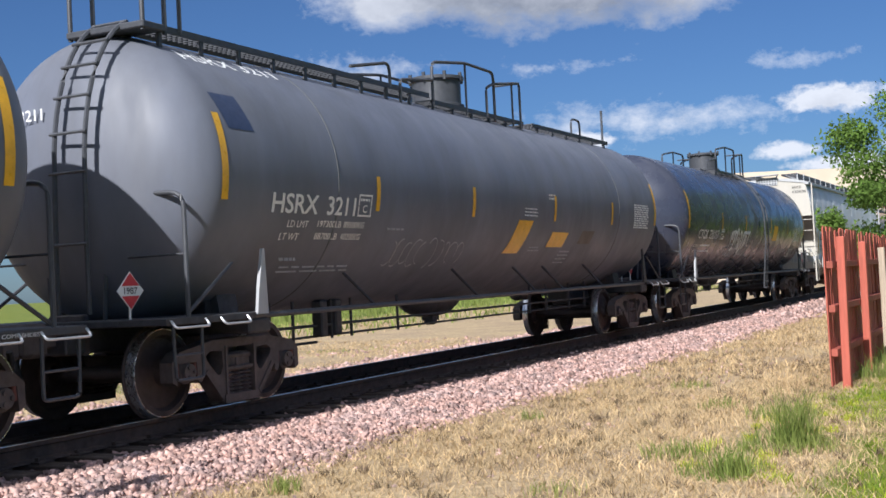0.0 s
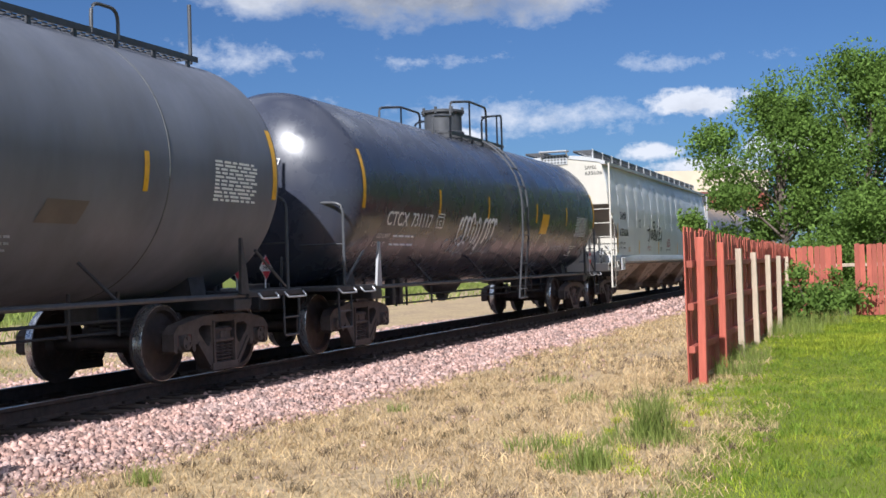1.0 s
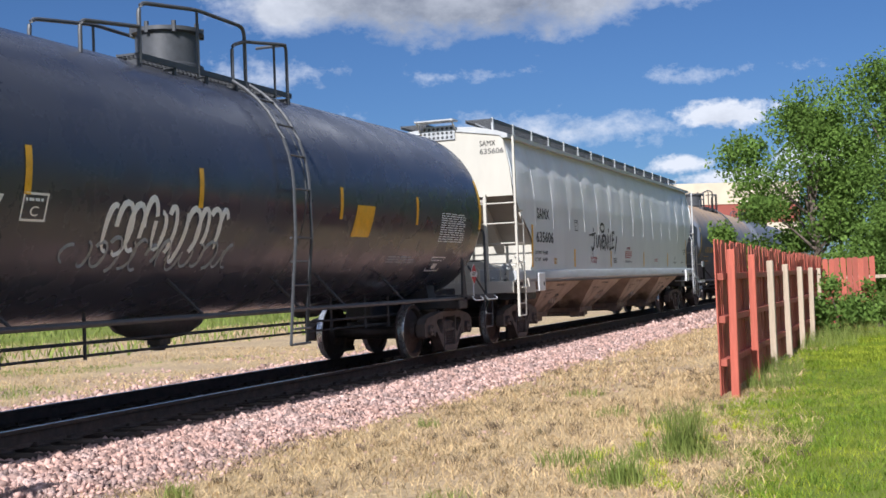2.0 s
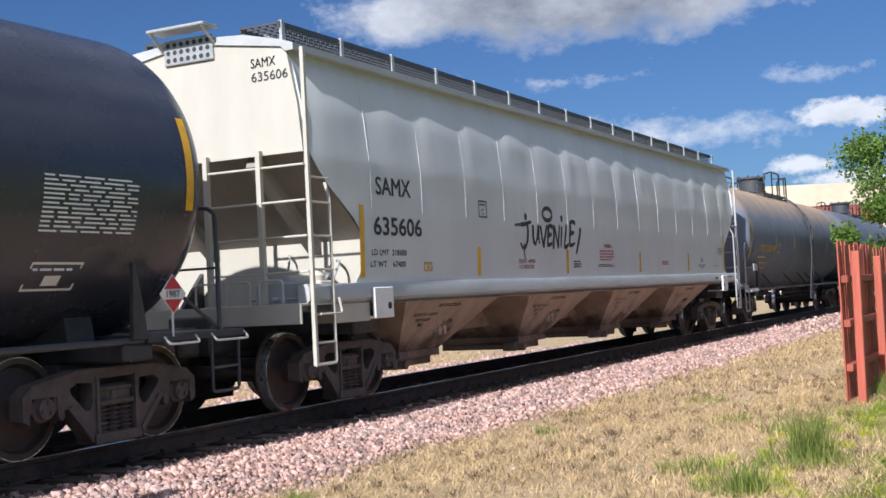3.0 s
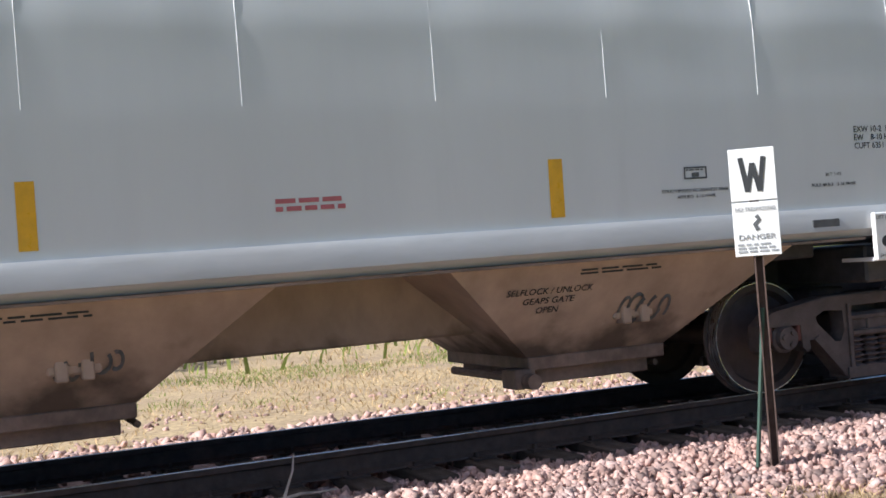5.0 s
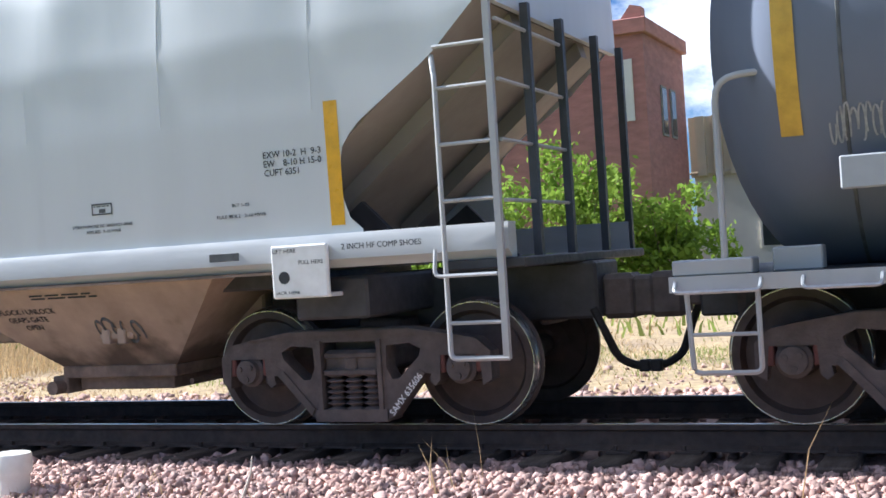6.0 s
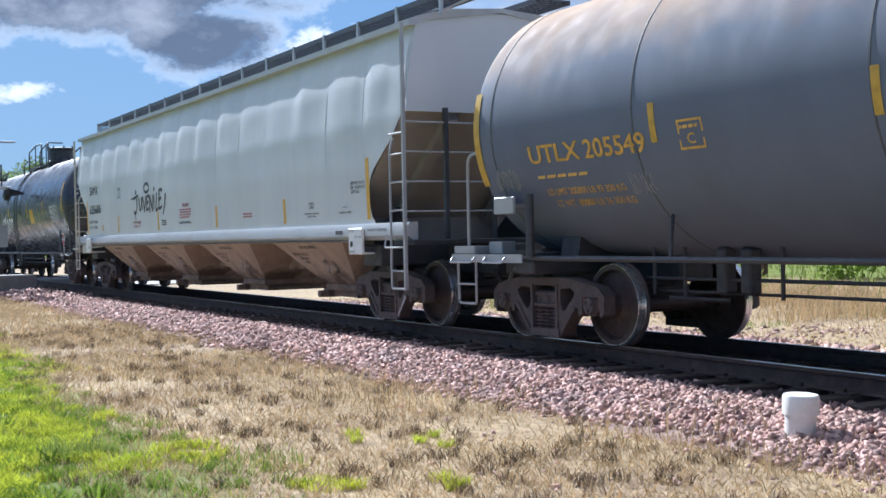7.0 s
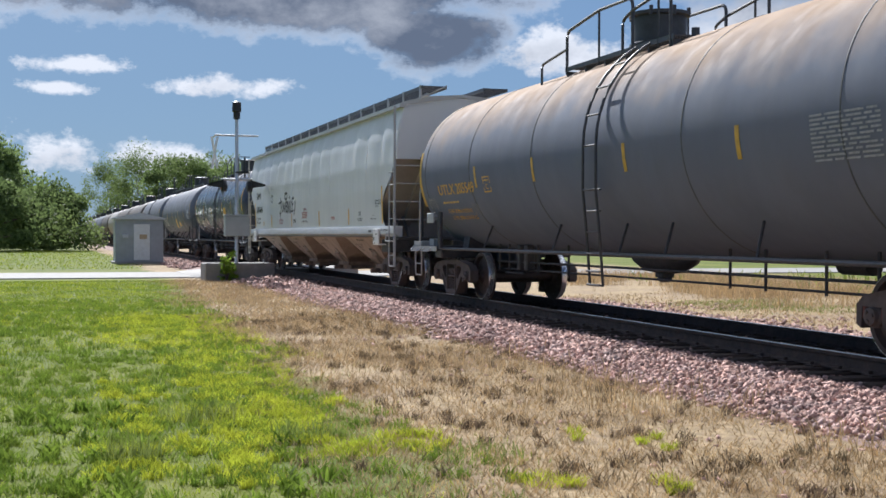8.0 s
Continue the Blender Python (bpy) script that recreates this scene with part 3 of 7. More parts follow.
def letters(text, mat, parent, x, z, width, height, surface, bold=0.0, lift=0.004, name="lettering", label="", slant=0.0, end=0, whole=False):
    """Writing on a side that faces -y: surface(z) is the side's distance from the car's middle. end: on a face across the track instead, at that x."""
    cu = bpy.data.curves.new(name, "FONT")
    large = height >= 0.15
    stroke = 0.021 if large else (min(bold, 0.012) if set(text) & set("MNWK") else 0.0)
    cu.body, cu.size, cu.offset, cu.resolution_u = text, 1.0, 0.0 if stroke else bold, 3
    tmp = bpy.data.objects.new(name, cu)
    me = bpy.data.meshes.new_from_object(tmp)
    bpy.data.objects.remove(tmp)
    if stroke:
        bm = bmesh.new()
        bm.from_mesh(me)
        first = bm.verts[:] + bm.edges[:] + bm.faces[:]
        for k in range(6 if large else 3):
            a = k * math.tau / (6 if large else 3)
            again = bmesh.ops.duplicate(bm, geom=first)["geom"]
            bmesh.ops.translate(bm, vec=(stroke * math.cos(a), stroke * math.sin(a) * 0.8, 0.0005 * (k + 1)), verts=[g for g in again if isinstance(g, bmesh.types.BMVert)])
        bm.to_mesh(me)
        bm.free()
    if surface is tank_side:
        bm = bmesh.new()
        bm.from_mesh(me)
        top, low = max(v.co.y for v in bm.verts), min(v.co.y for v in bm.verts)
        for k in range(1, 5):
            bmesh.ops.bisect_plane(bm, geom=bm.verts[:] + bm.edges[:] + bm.faces[:], plane_co=(0, low + (top - low) * k / 5, 0), plane_no=(0, 1, 0))
        bm.to_mesh(me)
        bm.free()
    co = np.empty(len(me.vertices) * 3)
    me.vertices.foreach_get("co", co)
    co = co.reshape(-1, 3)
    lo, hi = co.min(0), co.max(0)
    u = (co[:, 0] - lo[0]) / (hi[0] - lo[0]) * width
    v = (co[:, 1] - lo[1]) / (hi[1] - lo[1]) * height
    u = u + slant * v
    if end:
        pos = np.stack([np.full(len(u), end), x + u * (-1 if end < 0 else 1), z + v], 1)
    else:
        pos = np.stack([x + u, [-(surface(q) + lift + r) for q, r in zip(z + v, co[:, 2])], z + v], 1)
    me.vertices.foreach_set("co", pos.ravel())
    me.update()
    me.materials.clear()
    me.materials.append(M[mat])
    if height < 0.04 or whole:
        return part(name, me, None, parent, label)
    # one object a letter: split where a gap runs between neighbours
    faces = sorted((min(u[i] for i in f.vertices), max(u[i] for i in f.vertices), f.index) for f in me.polygons)
    runs, reach = [], -9.0
    for a, b, k in faces:
        if a > reach + 1e-5:
            runs.append([])
        runs[-1].append(k)
        reach = max(reach, b) if runs[-1][:-1] else b
    for run in runs:
        used = sorted({i for k in run for i in me.polygons[k].vertices})
        at = {v: i for i, v in enumerate(used)}
        one = bpy.data.meshes.new("letter")
        one.from_pydata([tuple(pos[i]) for i in used], [], [[at[i] for i in me.polygons[k].vertices] for k in run])
        one.materials.append(M[mat])
        part("letter", one, None, parent, label)
    bpy.data.meshes.remove(me)


def bars(parent, mat, x, z, width, height, rows, surface, lift=0.004, name="small_print", seed=1, fill=0.55):
    """Print too small to read: one thin bar a word."""
    rnd = random.Random(seed)
    bm = bmesh.new()
    step = height / rows
    for i in range(rows):
        zz = z + height - (i + 1) * step + step * 0.2
        u = 0.0
        while u < width * (0.97 if i % 3 else 0.85):
            w = min(rnd.uniform(0.08, 0.28) * width, width - u)
            y = -(surface(zz + step * 0.3) + lift)
            vs = [bm.verts.new(p) for p in ((x + u, y, zz), (x + u + w, y, zz), (x + u + w, y, zz + step * fill), (x + u, y, zz + step * fill))]
            bm.faces.new(vs)
            u += w + 0.035 * width + 0.005
    return part(name, bm, mat, parent, smooth=0)


def ribbon(bm, pts, width, depth=0.0):
    """A flat painted stroke through (x, y, z) points of a side that faces -y."""
    pts = [Vector(p) for p in pts]
    prev = None
    for i, p in enumerate(pts):
        t = (pts[min(i + 1, len(pts) - 1)] - pts[max(i - 1, 0)]).normalized()
        s = Vector((-t.z, 0, t.x)) * (width[i] if isinstance(width, list) else width) * 0.5
        cur = (bm.verts.new(p + s), bm.verts.new(p - s))
        if prev:
            bm.faces.new((prev[0], prev[1], cur[1], cur[0]))
        prev = cur


# ---- ground, road, track ----
EDGE_X = [-90, -46, -30, -21, -15, -9, -6, 0, 8, 12, 16, 21, 34, 90]
EDGE_Y = [4.6, 4.3, 3.4, 2.96, 2.8, 2.6, 2.2, 1.4, 1.5, 1.6, 2.0, 2.4, 2.6, 2.6]


def lawn_edge(x):
    return np.interp(x, EDGE_X, EDGE_Y)


def build_ground():
    a = np.linspace(0, 1, 90)
    xs = np.concatenate([-(1500 * a[:0:-1] ** 3.2), 1500 * a ** 3.2]) * 1.0
    ys = np.concatenate([-(1500 * np.linspace(0, 1, 40)[:0:-1] ** 3), np.linspace(0, 9, 46), 9 + 1500 * np.linspace(0.02, 1, 50) ** 2.6])
    X, Y = np.meshgrid(xs, ys, indexing="ij")
    Z = np.zeros_like(X)
    for i in range(X.shape[0]):
        for j in range(X.shape[1]):
            if abs(X[i, j]) < 60 and -12 < Y[i, j] < 40:
                Z[i, j] = 0.012 * noise.noise((X[i, j] * 0.35, Y[i, j] * 0.5, 0)) + 0.008 * noise.noise((X[i, j] * 1.3, Y[i, j] * 1.6, 3)) - 0.012
    nx, ny = X.shape
    idx = np.arange(nx * ny).reshape(nx, ny)
    f = np.stack([idx[:-1, :-1], idx[1:, :-1], idx[1:, 1:], idx[:-1, 1:]], -1).reshape(-1, 4)
    me = raw("ground", np.stack([X, Y, Z], -1).reshape(-1, 3), f, "ground", True)
    lawn = np.clip((lawn_edge(X) - Y) / 1.6 + 0.5, 0, 1)
    lawn = np.maximum(lawn, np.clip((Y - 24) / 10, 0, 0.75))
    at = me.attributes.new("lawn", "FLOAT", "POINT")
    at.data.foreach_set("value", lawn.ravel().astype(np.float32))
    return tagged(new("ground", me), "lawn and dry straw-coloured grass beside the railway", "ground", kind="structure")


build_ground()

BED = [(-3.05, -0.03), (-2.2, 0.09), (-1.75, 0.125), (-1.3, 0.11), (-0.8, 0.09), (0.8, 0.09), (1.3, 0.12), (1.75, 0.135), (2.3, 0.08), (3.3, -0.03)]


def bed_height(y):
    return np.interp(y - D, [p[0] for p in BED], [p[1] for p in BED])


def build_ballast():
    xs = np.concatenate([np.linspace(-900, -60, 30), np.linspace(-58, 60, 119), np.linspace(62, 900, 30)])
    ys = np.array([p[0] for p in BED]) + D
    X, Y = np.meshgrid(xs, ys, indexing="ij")
    Z = np.tile(bed_height(ys), (len(xs), 1))
    nx, ny = X.shape
    idx = np.arange(nx * ny).reshape(nx, ny)
    f = np.stack([idx[:-1, :-1], idx[1:, :-1], idx[1:, 1:], idx[:-1, 1:]], -1).reshape(-1, 4)
    return tagged(new("ballast", raw("ballast", np.stack([X, Y, Z], -1).reshape(-1, 3), f, "ballast_bed", True)),
                  "pink crushed granite ballast under the railway track", "ballast", kind="structure")


ballast = build_ballast()


def rail_mesh(y):
    bm = bmesh.new()
    s = [(-0.075, 0.17), (0.075, 0.17), (0.07, 0.185), (0.012, 0.205), (0.010, 0.30), (0.036, 0.312), (0.036, 0.343), (0.028, 0.348), (-0.028, 0.348), (-0.036, 0.343), (-0.036, 0.312), (-0.010, 0.30), (-0.012, 0.205), (-0.07, 0.185)]
    prism_x(bm, [(D + y + a, b) for a, b in s], -900, 900)
    return bm


track = thing("railway_track", "straight railway track with rusty rails and shiny running tops", "railway track", kind="structure")
for side in (-0.755, 0.755):
    part("rail", rail_mesh(side), "rail_steel", track, smooth=30)
    bm = bmesh.new()
    box(bm, -900, 900, D + side - 0.024, D + side + 0.024, 0.3475, RT)
    part("running_top", bm, "bright_steel", track, "polished steel running surface", smooth=0)

bm = bmesh.new()
box(bm, -52, -44.6, 5.3, 7.4, -0.05, 0.035, 0.01)
for a in bm.verts:
    if a.co.z > 0 and a.co.y > 6:
        a.co.z = 0.24
solid("road_ramp", bm, "concrete", "pale concrete road ramp up to the crossing", "road", kind="structure")
bm = bmesh.new()
box(bm, -51.5, -45.2, -60, 5.3, -0.05, 0.03, 0.01)
box(bm, -51.5, -45.2, D + 2.6, 60, -0.05, 0.03, 0.01)
solid("road", bm, "concrete", "pale worn concrete road that crosses the railway", "road", kind="structure")
bm = bmesh.new()
for y0, y1 in ((7.4, D - 0.83), (D - 0.66, D + 0.66), (D + 0.83, D + 2.6)):
    box(bm, -51.5, -45.2, y0, y1, 0.0, 0.325, 0.01)
solid("crossing_panel", bm, "concrete", "pale concrete crossing panels between the rails", "crossing", kind="structure")

# ---- rolling stock ----
ZC, TR = 2.52, 1.55                      # middle height and radius of a tank
CACHE = {}


def cached(key, make, mat, smooth=35):
    if key not in CACHE:
        bm = bmesh.new()
        make(bm)
        CACHE[key] = mesh_of(key, bm, mat, smooth)
    return CACHE[key]


def put(name, key, make, mat, parent, label="", at=None, smooth=35):
    return part(name, cached(key, make, mat, smooth), None, parent, label, at=at)


def side_frame_shape(bm):
    half = [(0.0, 0.765), (0.5, 0.758), (0.80, 0.705), (1.02, 0.665), (1.13, 0.57), (1.13, 0.37), (1.06, 0.33), (1.04, 0.55), (0.74, 0.55), (0.73, 0.37), (0.69, 0.33), (0.65, 0.36), (0.66, 0.42), (0.60, 0.42), (0.34, 0.11), (0.28, 0.085), (0.0, 0.085)]
    outer = half + [(-x, z) for x, z in half[-2:0:-1]]
    win = [(0.31, 0.63), (0.50, 0.645), (0.585, 0.60), (0.57, 0.545), (0.40, 0.385), (0.345, 0.385), (0.30, 0.47)]
    holes = [win, [(-x, z) for x, z in win[::-1]], [(-0.235, 0.165), (0.235, 0.165), (0.245, 0.665), (-0.245, 0.665)]]
    plate(bm, outer, holes, -1.13, -0.97)
    for s in (-1, 1):
        prism(bm, [(s * 0.62, 0.425), (s * 0.57, 0.455), (s * 0.31, 0.17), (s * 0.34, 0.12)], -1.145, -1.12)
        prism(bm, [(s * 0.27, 0.68), (s * 0.235, 0.68), (s * 0.235, 0.15), (s * 0.27, 0.15)], -1.15, -0.92)
    prism(bm, [(-0.30, 0.075), (0.30, 0.075), (0.30, 0.165), (-0.30, 0.165)], -1.15, -0.90)
    prism(bm, [(-0.9, 0.69), (-0.5, 0.75), (0.5, 0.75), (0.9, 0.69), (0.5, 0.715), (-0.5, 0.715)], -1.15, -1.12)


def spring_shape(bm):
    pr = []
    for i in range(41):
        pr.append((0.165 + 0.25 * i / 40, 0.060 + 0.019 * math.cos(i * math.tau / 6.7)))
    lathe(bm, pr, "z", 12)


def wheel_shape(bm):
    lathe(bm, [(-0.87, 0.015), (-0.87, 0.12), (-0.80, 0.14), (-0.770, 0.20), (-0.765, 0.36), (-0.80, 0.385), (-0.822, 0.392), (-0.822, 0.450), (-0.815, 0.455), (-0.71, 0.460),
               (-0.698, 0.485), (-0.68, 0.483), (-0.68, 0.385), (-0.73, 0.36), (-0.725, 0.2), (-0.66, 0.13), (-0.66, 0.015)], "y", 48)


def tread_shape(bm):
    lathe(bm, [(-0.8235, 0.4465), (-0.8238, 0.4515), (-0.8155, 0.4562), (-0.712, 0.4612)], "y", 48, cap=False)


def cap_shape(bm):
    lathe(bm, [(-1.05, 0.12), (-1.10, 0.12), (-1.12, 0.095), (-1.165, 0.09), (-1.17, 0.03)], "y", 20)
    for k in range(3):
        a = k * math.tau / 3
        lathe(bm, [(-1.165, 0.022), (-1.185, 0.022)], "y", 6, at=(0.055 * math.cos(a), 0, 0.055 * math.sin(a)))


def axle_shape(bm):
    lathe(bm, [(-1.05, 0.075), (-0.88, 0.08), (-0.66, 0.10), (-0.3, 0.082), (0.3, 0.082), (0.66, 0.10), (0.88, 0.08), (1.05, 0.075)], "y", 16)


MIRROR = Matrix.Rotation(math.pi, 4, "Z")
WHEELSETS = []


def bogie(car, x):
    """A two-axle truck under a car; its wheelsets turn."""
    b = put("bogie", "bolster", lambda bm: (box(bm, -0.23, 0.23, -1.10, 1.10, 0.43, 0.60, 0.02), box(bm, -0.19, 0.19, -0.6, 0.6, 0.60, 0.80, 0.02), box(bm, -0.225, 0.225, -1.14, -0.9, 0.415, 0.46, 0.01), box(bm, -0.225, 0.225, -1.12, -0.9, 0.54, 0.585, 0.01), box(bm, -0.05, 0.05, -1.12, -0.9, 0.45, 0.55, 0.01), box(bm, -0.225, 0.225, -0.93, -0.85, 0.16, 0.66, 0.01)), "truck_steel", car, at=Matrix.Translation((x, 0, 0)))
    for m in (Matrix.Identity(4), MIRROR):
        put("side_frame", "side_frame", side_frame_shape, "truck_steel", b, "dark rusty cast steel side frame", at=m)
        for sx in (-0.155, 0.0, 0.155):
            for sy in (-1.06, -0.90):
                put("spring", "spring", spring_shape, "spring_steel", b, at=m @ Matrix.Translation((sx, sy, 0)))
        for sx in (-0.889, 0.889):
            put("bearing_adapter", "adapter", lambda bm: (box(bm, -0.16, 0.16, -1.12, -0.96, 0.55, 0.62, 0.015), box(bm, -0.17, -0.12, -1.12, -0.96, 0.42, 0.56, 0.01), box(bm, 0.12, 0.17, -1.12, -0.96, 0.42, 0.56, 0.01)), "adapter_rust", b, at=m @ Matrix.Translation((sx, 0, 0)))
    put("brake_beam", "brake_beam", lambda bm: (tube(bm, [(-0.36, -0.75, 0.35), (-0.36, 0.75, 0.35)], 0.045), tube(bm, [(0.36, -0.75, 0.35), (0.36, 0.75, 0.35)], 0.045), tube(bm, [(-0.36, 0, 0.35), (0.36, 0, 0.42)], 0.03)), "truck_steel", b)
    for s in (-0.889, 0.889):
        w = put("wheelset", "axle", axle_shape, "wheel_steel", car, at=Matrix.Translation((x + s, 0, 0.457)))
        for m in (Matrix.Identity(4), MIRROR):
            put("wheel", "wheel", wheel_shape, "wheel_steel", w, "rust-brown steel wheel", at=m)
            put("tread", "tread", tread_shape, "bright_steel", w, "polished tread", at=m)
            put("bearing_cap", "bearing_cap", cap_shape, "truck_steel", w, at=m)
        WHEELSETS.append((w, x + s))


# darker than the car's grey: the shade under its ends put into the colour
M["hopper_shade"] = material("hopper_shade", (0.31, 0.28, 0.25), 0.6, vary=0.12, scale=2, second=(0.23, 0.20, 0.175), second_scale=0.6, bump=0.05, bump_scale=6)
M["adapter_rust"] = material("adapter_rust", (0.15, 0.055, 0.045), 0.8, vary=0.3, scale=12, bump=0.2)


def coupler_shape(bm):
    """Draft gear and knuckle at the right end; x = 0 is the pulling face."""
    box(bm, -0.75, -0.28, -0.11, 0.11, 0.78, 1.0, 0.02)
    box(bm, -0.32, -0.05, -0.16, 0.16, 0.70, 1.04, 0.04)
    box(bm, -0.10, 0.07, -0.02, 0.18, 0.72, 1.02, 0.03)
    box(bm, -0.80, -0.70, -0.24, 0.24, 0.68, 1.1, 0.02)


def hose_shape(bm):
    tube(bm, arc([(-0.34, -0.30, 0.80), (-0.27, -0.26, 0.62), (-0.22, -0.12, 0.40), (-0.10, -0.03, 0.33), (0.0, 0.0, 0.33)], 0.12), 0.032)
    box(bm, -0.09, 0.0, -0.05, 0.05, 0.285, 0.375, 0.012)


def couplers(car, half):
    for s in (-1, 1):
        m = Matrix.Translation((s * half, 0, 0)) @ (MIRROR if s < 0 else Matrix.Identity(4))
        put("coupler", "coupler", coupler_shape, "truck_steel", car, "rusty knuckle coupler", at=m)
        put("air_hose", "air_hose", hose_shape, "rubber", car, "black rubber air hose", at=m)


def tank_side(z):
    return math.sqrt(max(TR * TR - (z - ZC) ** 2, 0.02))


def tank_shape(bm):
    prof = []
    for i in range(15):
        a = math.pi / 2 * i / 14
        prof.append((-7.62 - 0.78 * math.cos(a), max(TR * math.sin(a), 0.02)))
    for x in np.linspace(-7.2, 7.2, 25):
        prof.append((float(x), TR))
    for i in range(15):
        a = math.pi / 2 * (1 - i / 14)
        prof.append((7.62 + 0.78 * math.cos(a), max(TR * math.sin(a), 0.02)))
    lathe(bm, prof, "x", 96, at=(0, 0, ZC))


def band(bm, x0, x1, z0, z1, lift=0.006, steps=10):
    """A patch that follows the near side of the tank."""
    a0, a1 = math.asin((z0 - ZC) / TR), math.asin((z1 - ZC) / TR)
    prev = None
    for i in range(steps + 1):
        a = a0 + (a1 - a0) * i / steps
        y, z = -(TR + lift) * math.cos(a), ZC + (TR + lift) * math.sin(a)
        cur = (bm.verts.new((x0, y, z)), bm.verts.new((x1, y, z)))
        if prev:
            bm.faces.new((prev[0], prev[1], cur[1], cur[0]))
        prev = cur


def seam_shape(bm):
    rings = []
    for x, r in ((-0.012, TR + 0.001), (-0.008, TR + 0.006), (0.008, TR + 0.006), (0.012, TR + 0.001)):
        rings.append((x, r))
    lathe(bm, rings, "x", 96, at=(0, 0, ZC), cap=False)


def deck_shape(bm):
    """End platform at the right end."""
    box(bm, 7.05, 8.52, -1.45, 1.45, 0.955, 1.03, 0.01)


def stub_sill_shape(bm):
    box(bm, 5.6, 8.6, -0.24, 0.24, 0.70, 0.955, 0.02)


def body_bolster_shape(bm):
    """Bolster with its saddle plates, at the right end."""
    box(bm, 6.75, 7.15, -1.42, 1.42, 0.80, 0.955, 0.02)
    for y in (-0.75, 0.75):
        k = ZC - math.sqrt(TR * TR - y * y)
        box(bm, 6.86, 7.04, y - 0.02, y + 0.02, 0.9, k + 0.06)
    prism_x(bm, [(-0.9, 0.95), (0.9, 0.95), (0.85, 1.25), (0.5, 1.08), (-0.5, 1.08), (-0.85, 1.25)], 6.6, 6.95)


def hook_rail_shape(bm):
    """Hooked corner rail and hanging step at the right end."""
    tube(bm, arc([(8.17, -1.42, 1.0), (8.17, -1.42, 2.25), (7.85, -1.40, 2.27), (7.72, -1.22, 2.20)], 0.16), 0.022)
    tube(bm, arc([(8.42, -1.44, 0.95), (8.40, -1.44, 0.42), (7.98, -1.44, 0.42), (7.98, -1.44, 0.95)], 0.05), 0.018, 6)
    tube(bm, [(8.41, -1.44, 0.66), (7.98, -1.44, 0.66)], 0.014, 6)


def wing_shape(bm):
    prism(bm, [(6.84, 1.0), (7.04, 1.0), (7.0, 1.25), (6.90, 1.70), (6.87, 1.70)], -1.46, -1.42)


def end_rail_shape(bm):
    """Grab rails and steps at the near corner of the right end."""
    tube(bm, arc([(8.15, -1.42, 1.0), (8.15, -1.42, 2.26), (8.15, -0.45, 2.30), (8.15, -0.35, 1.0)], 0.16), 0.024)
    tube(bm, [(8.15, -1.42, 1.65), (8.15, -0.4, 1.65)], 0.014, 6)
    tube(bm, arc([(8.42, -1.44, 0.95), (8.40, -1.44, 0.42), (7.98, -1.44, 0.42), (7.98, -1.44, 0.95)], 0.05), 0.018, 6)
    tube(bm, [(8.41, -1.44, 0.66), (7.98, -1.44, 0.66)], 0.014, 6)


def brace_shape(bm):
    tube(bm, [(8.15, -1.40, 1.05), (7.35, -1.38, 1.55)], 0.02, 6)


def grab_shape(bm):
    tube(bm, arc([(8.48, -1.47, 1.0), (8.48, -1.53, 0.93), (7.95, -1.53, 0.93), (7.95, -1.47, 1.0)], 0.04), 0.013, 6)
    tube(bm, arc([(7.70, -1.47, 1.0), (7.70, -1.53, 0.93), (7.25, -1.53, 0.93), (7.25, -1.47, 1.0)], 0.04), 0.013, 6)


def belly_shape(bm):
    lathe(bm, [(-0.95, 0.05), (-0.8, 0.16), (-0.45, 0.26), (0.0, 0.29), (0.45, 0.26), (0.8, 0.16), (0.95, 0.05)], "x", 24, at=(-0.2, 0, 0.96))
    lathe(bm, [(0.55, 0.07), (0.60, 0.11), (0.70, 0.11)], "z", 14, at=(-0.2, 0, 0))
    box(bm, -0.32, -0.08, -0.1, 0.1, 0.62, 0.7, 0.01)


def rigging_shape(bm):
    for y, z in ((-0.60, 0.76), (-0.52, 0.62), (0.6, 0.70)):
        tube(bm, [(-6.0, y, z), (6.0, y, z)], 0.018, 6)
    for x in (-5.6, -5.1, -4.2, -3.7, -2.4, 2.6, 3.4, 4.6, 5.5):
        k = ZC - math.sqrt(TR * TR - 0.6 ** 2)
        tube(bm, [(x, -0.6, 0.58), (x, -0.6, k)], 0.022, 6)
    box(bm, -4.55, -4.40, -0.68, -0.52, 0.62, 1.08, 0.02)
    box(bm, -4.2, -4.05, -0.68, -0.52, 0.62, 1.08, 0.02)
    tube(bm, [(-5.4, -0.55, 0.55), (-4.5, -0.55, 0.55)], 0.02, 6)
    lathe(bm, [(3.8, 0.05), (3.85, 0.13), (4.4, 0.13), (4.45, 0.05)], "x", 14, at=(0, 0.2, 0.92))


def runner_shape(bm):
    tube(bm, [(-7.1, -1.38, 0.985), (7.1, -1.38, 0.985)], 0.032, 8)


def strut_shape(bm):
    tube(bm, [(0, -1.38, 1.0), (-0.28, -tank_side(1.42) - 0.01, 1.42)], 0.02, 6)


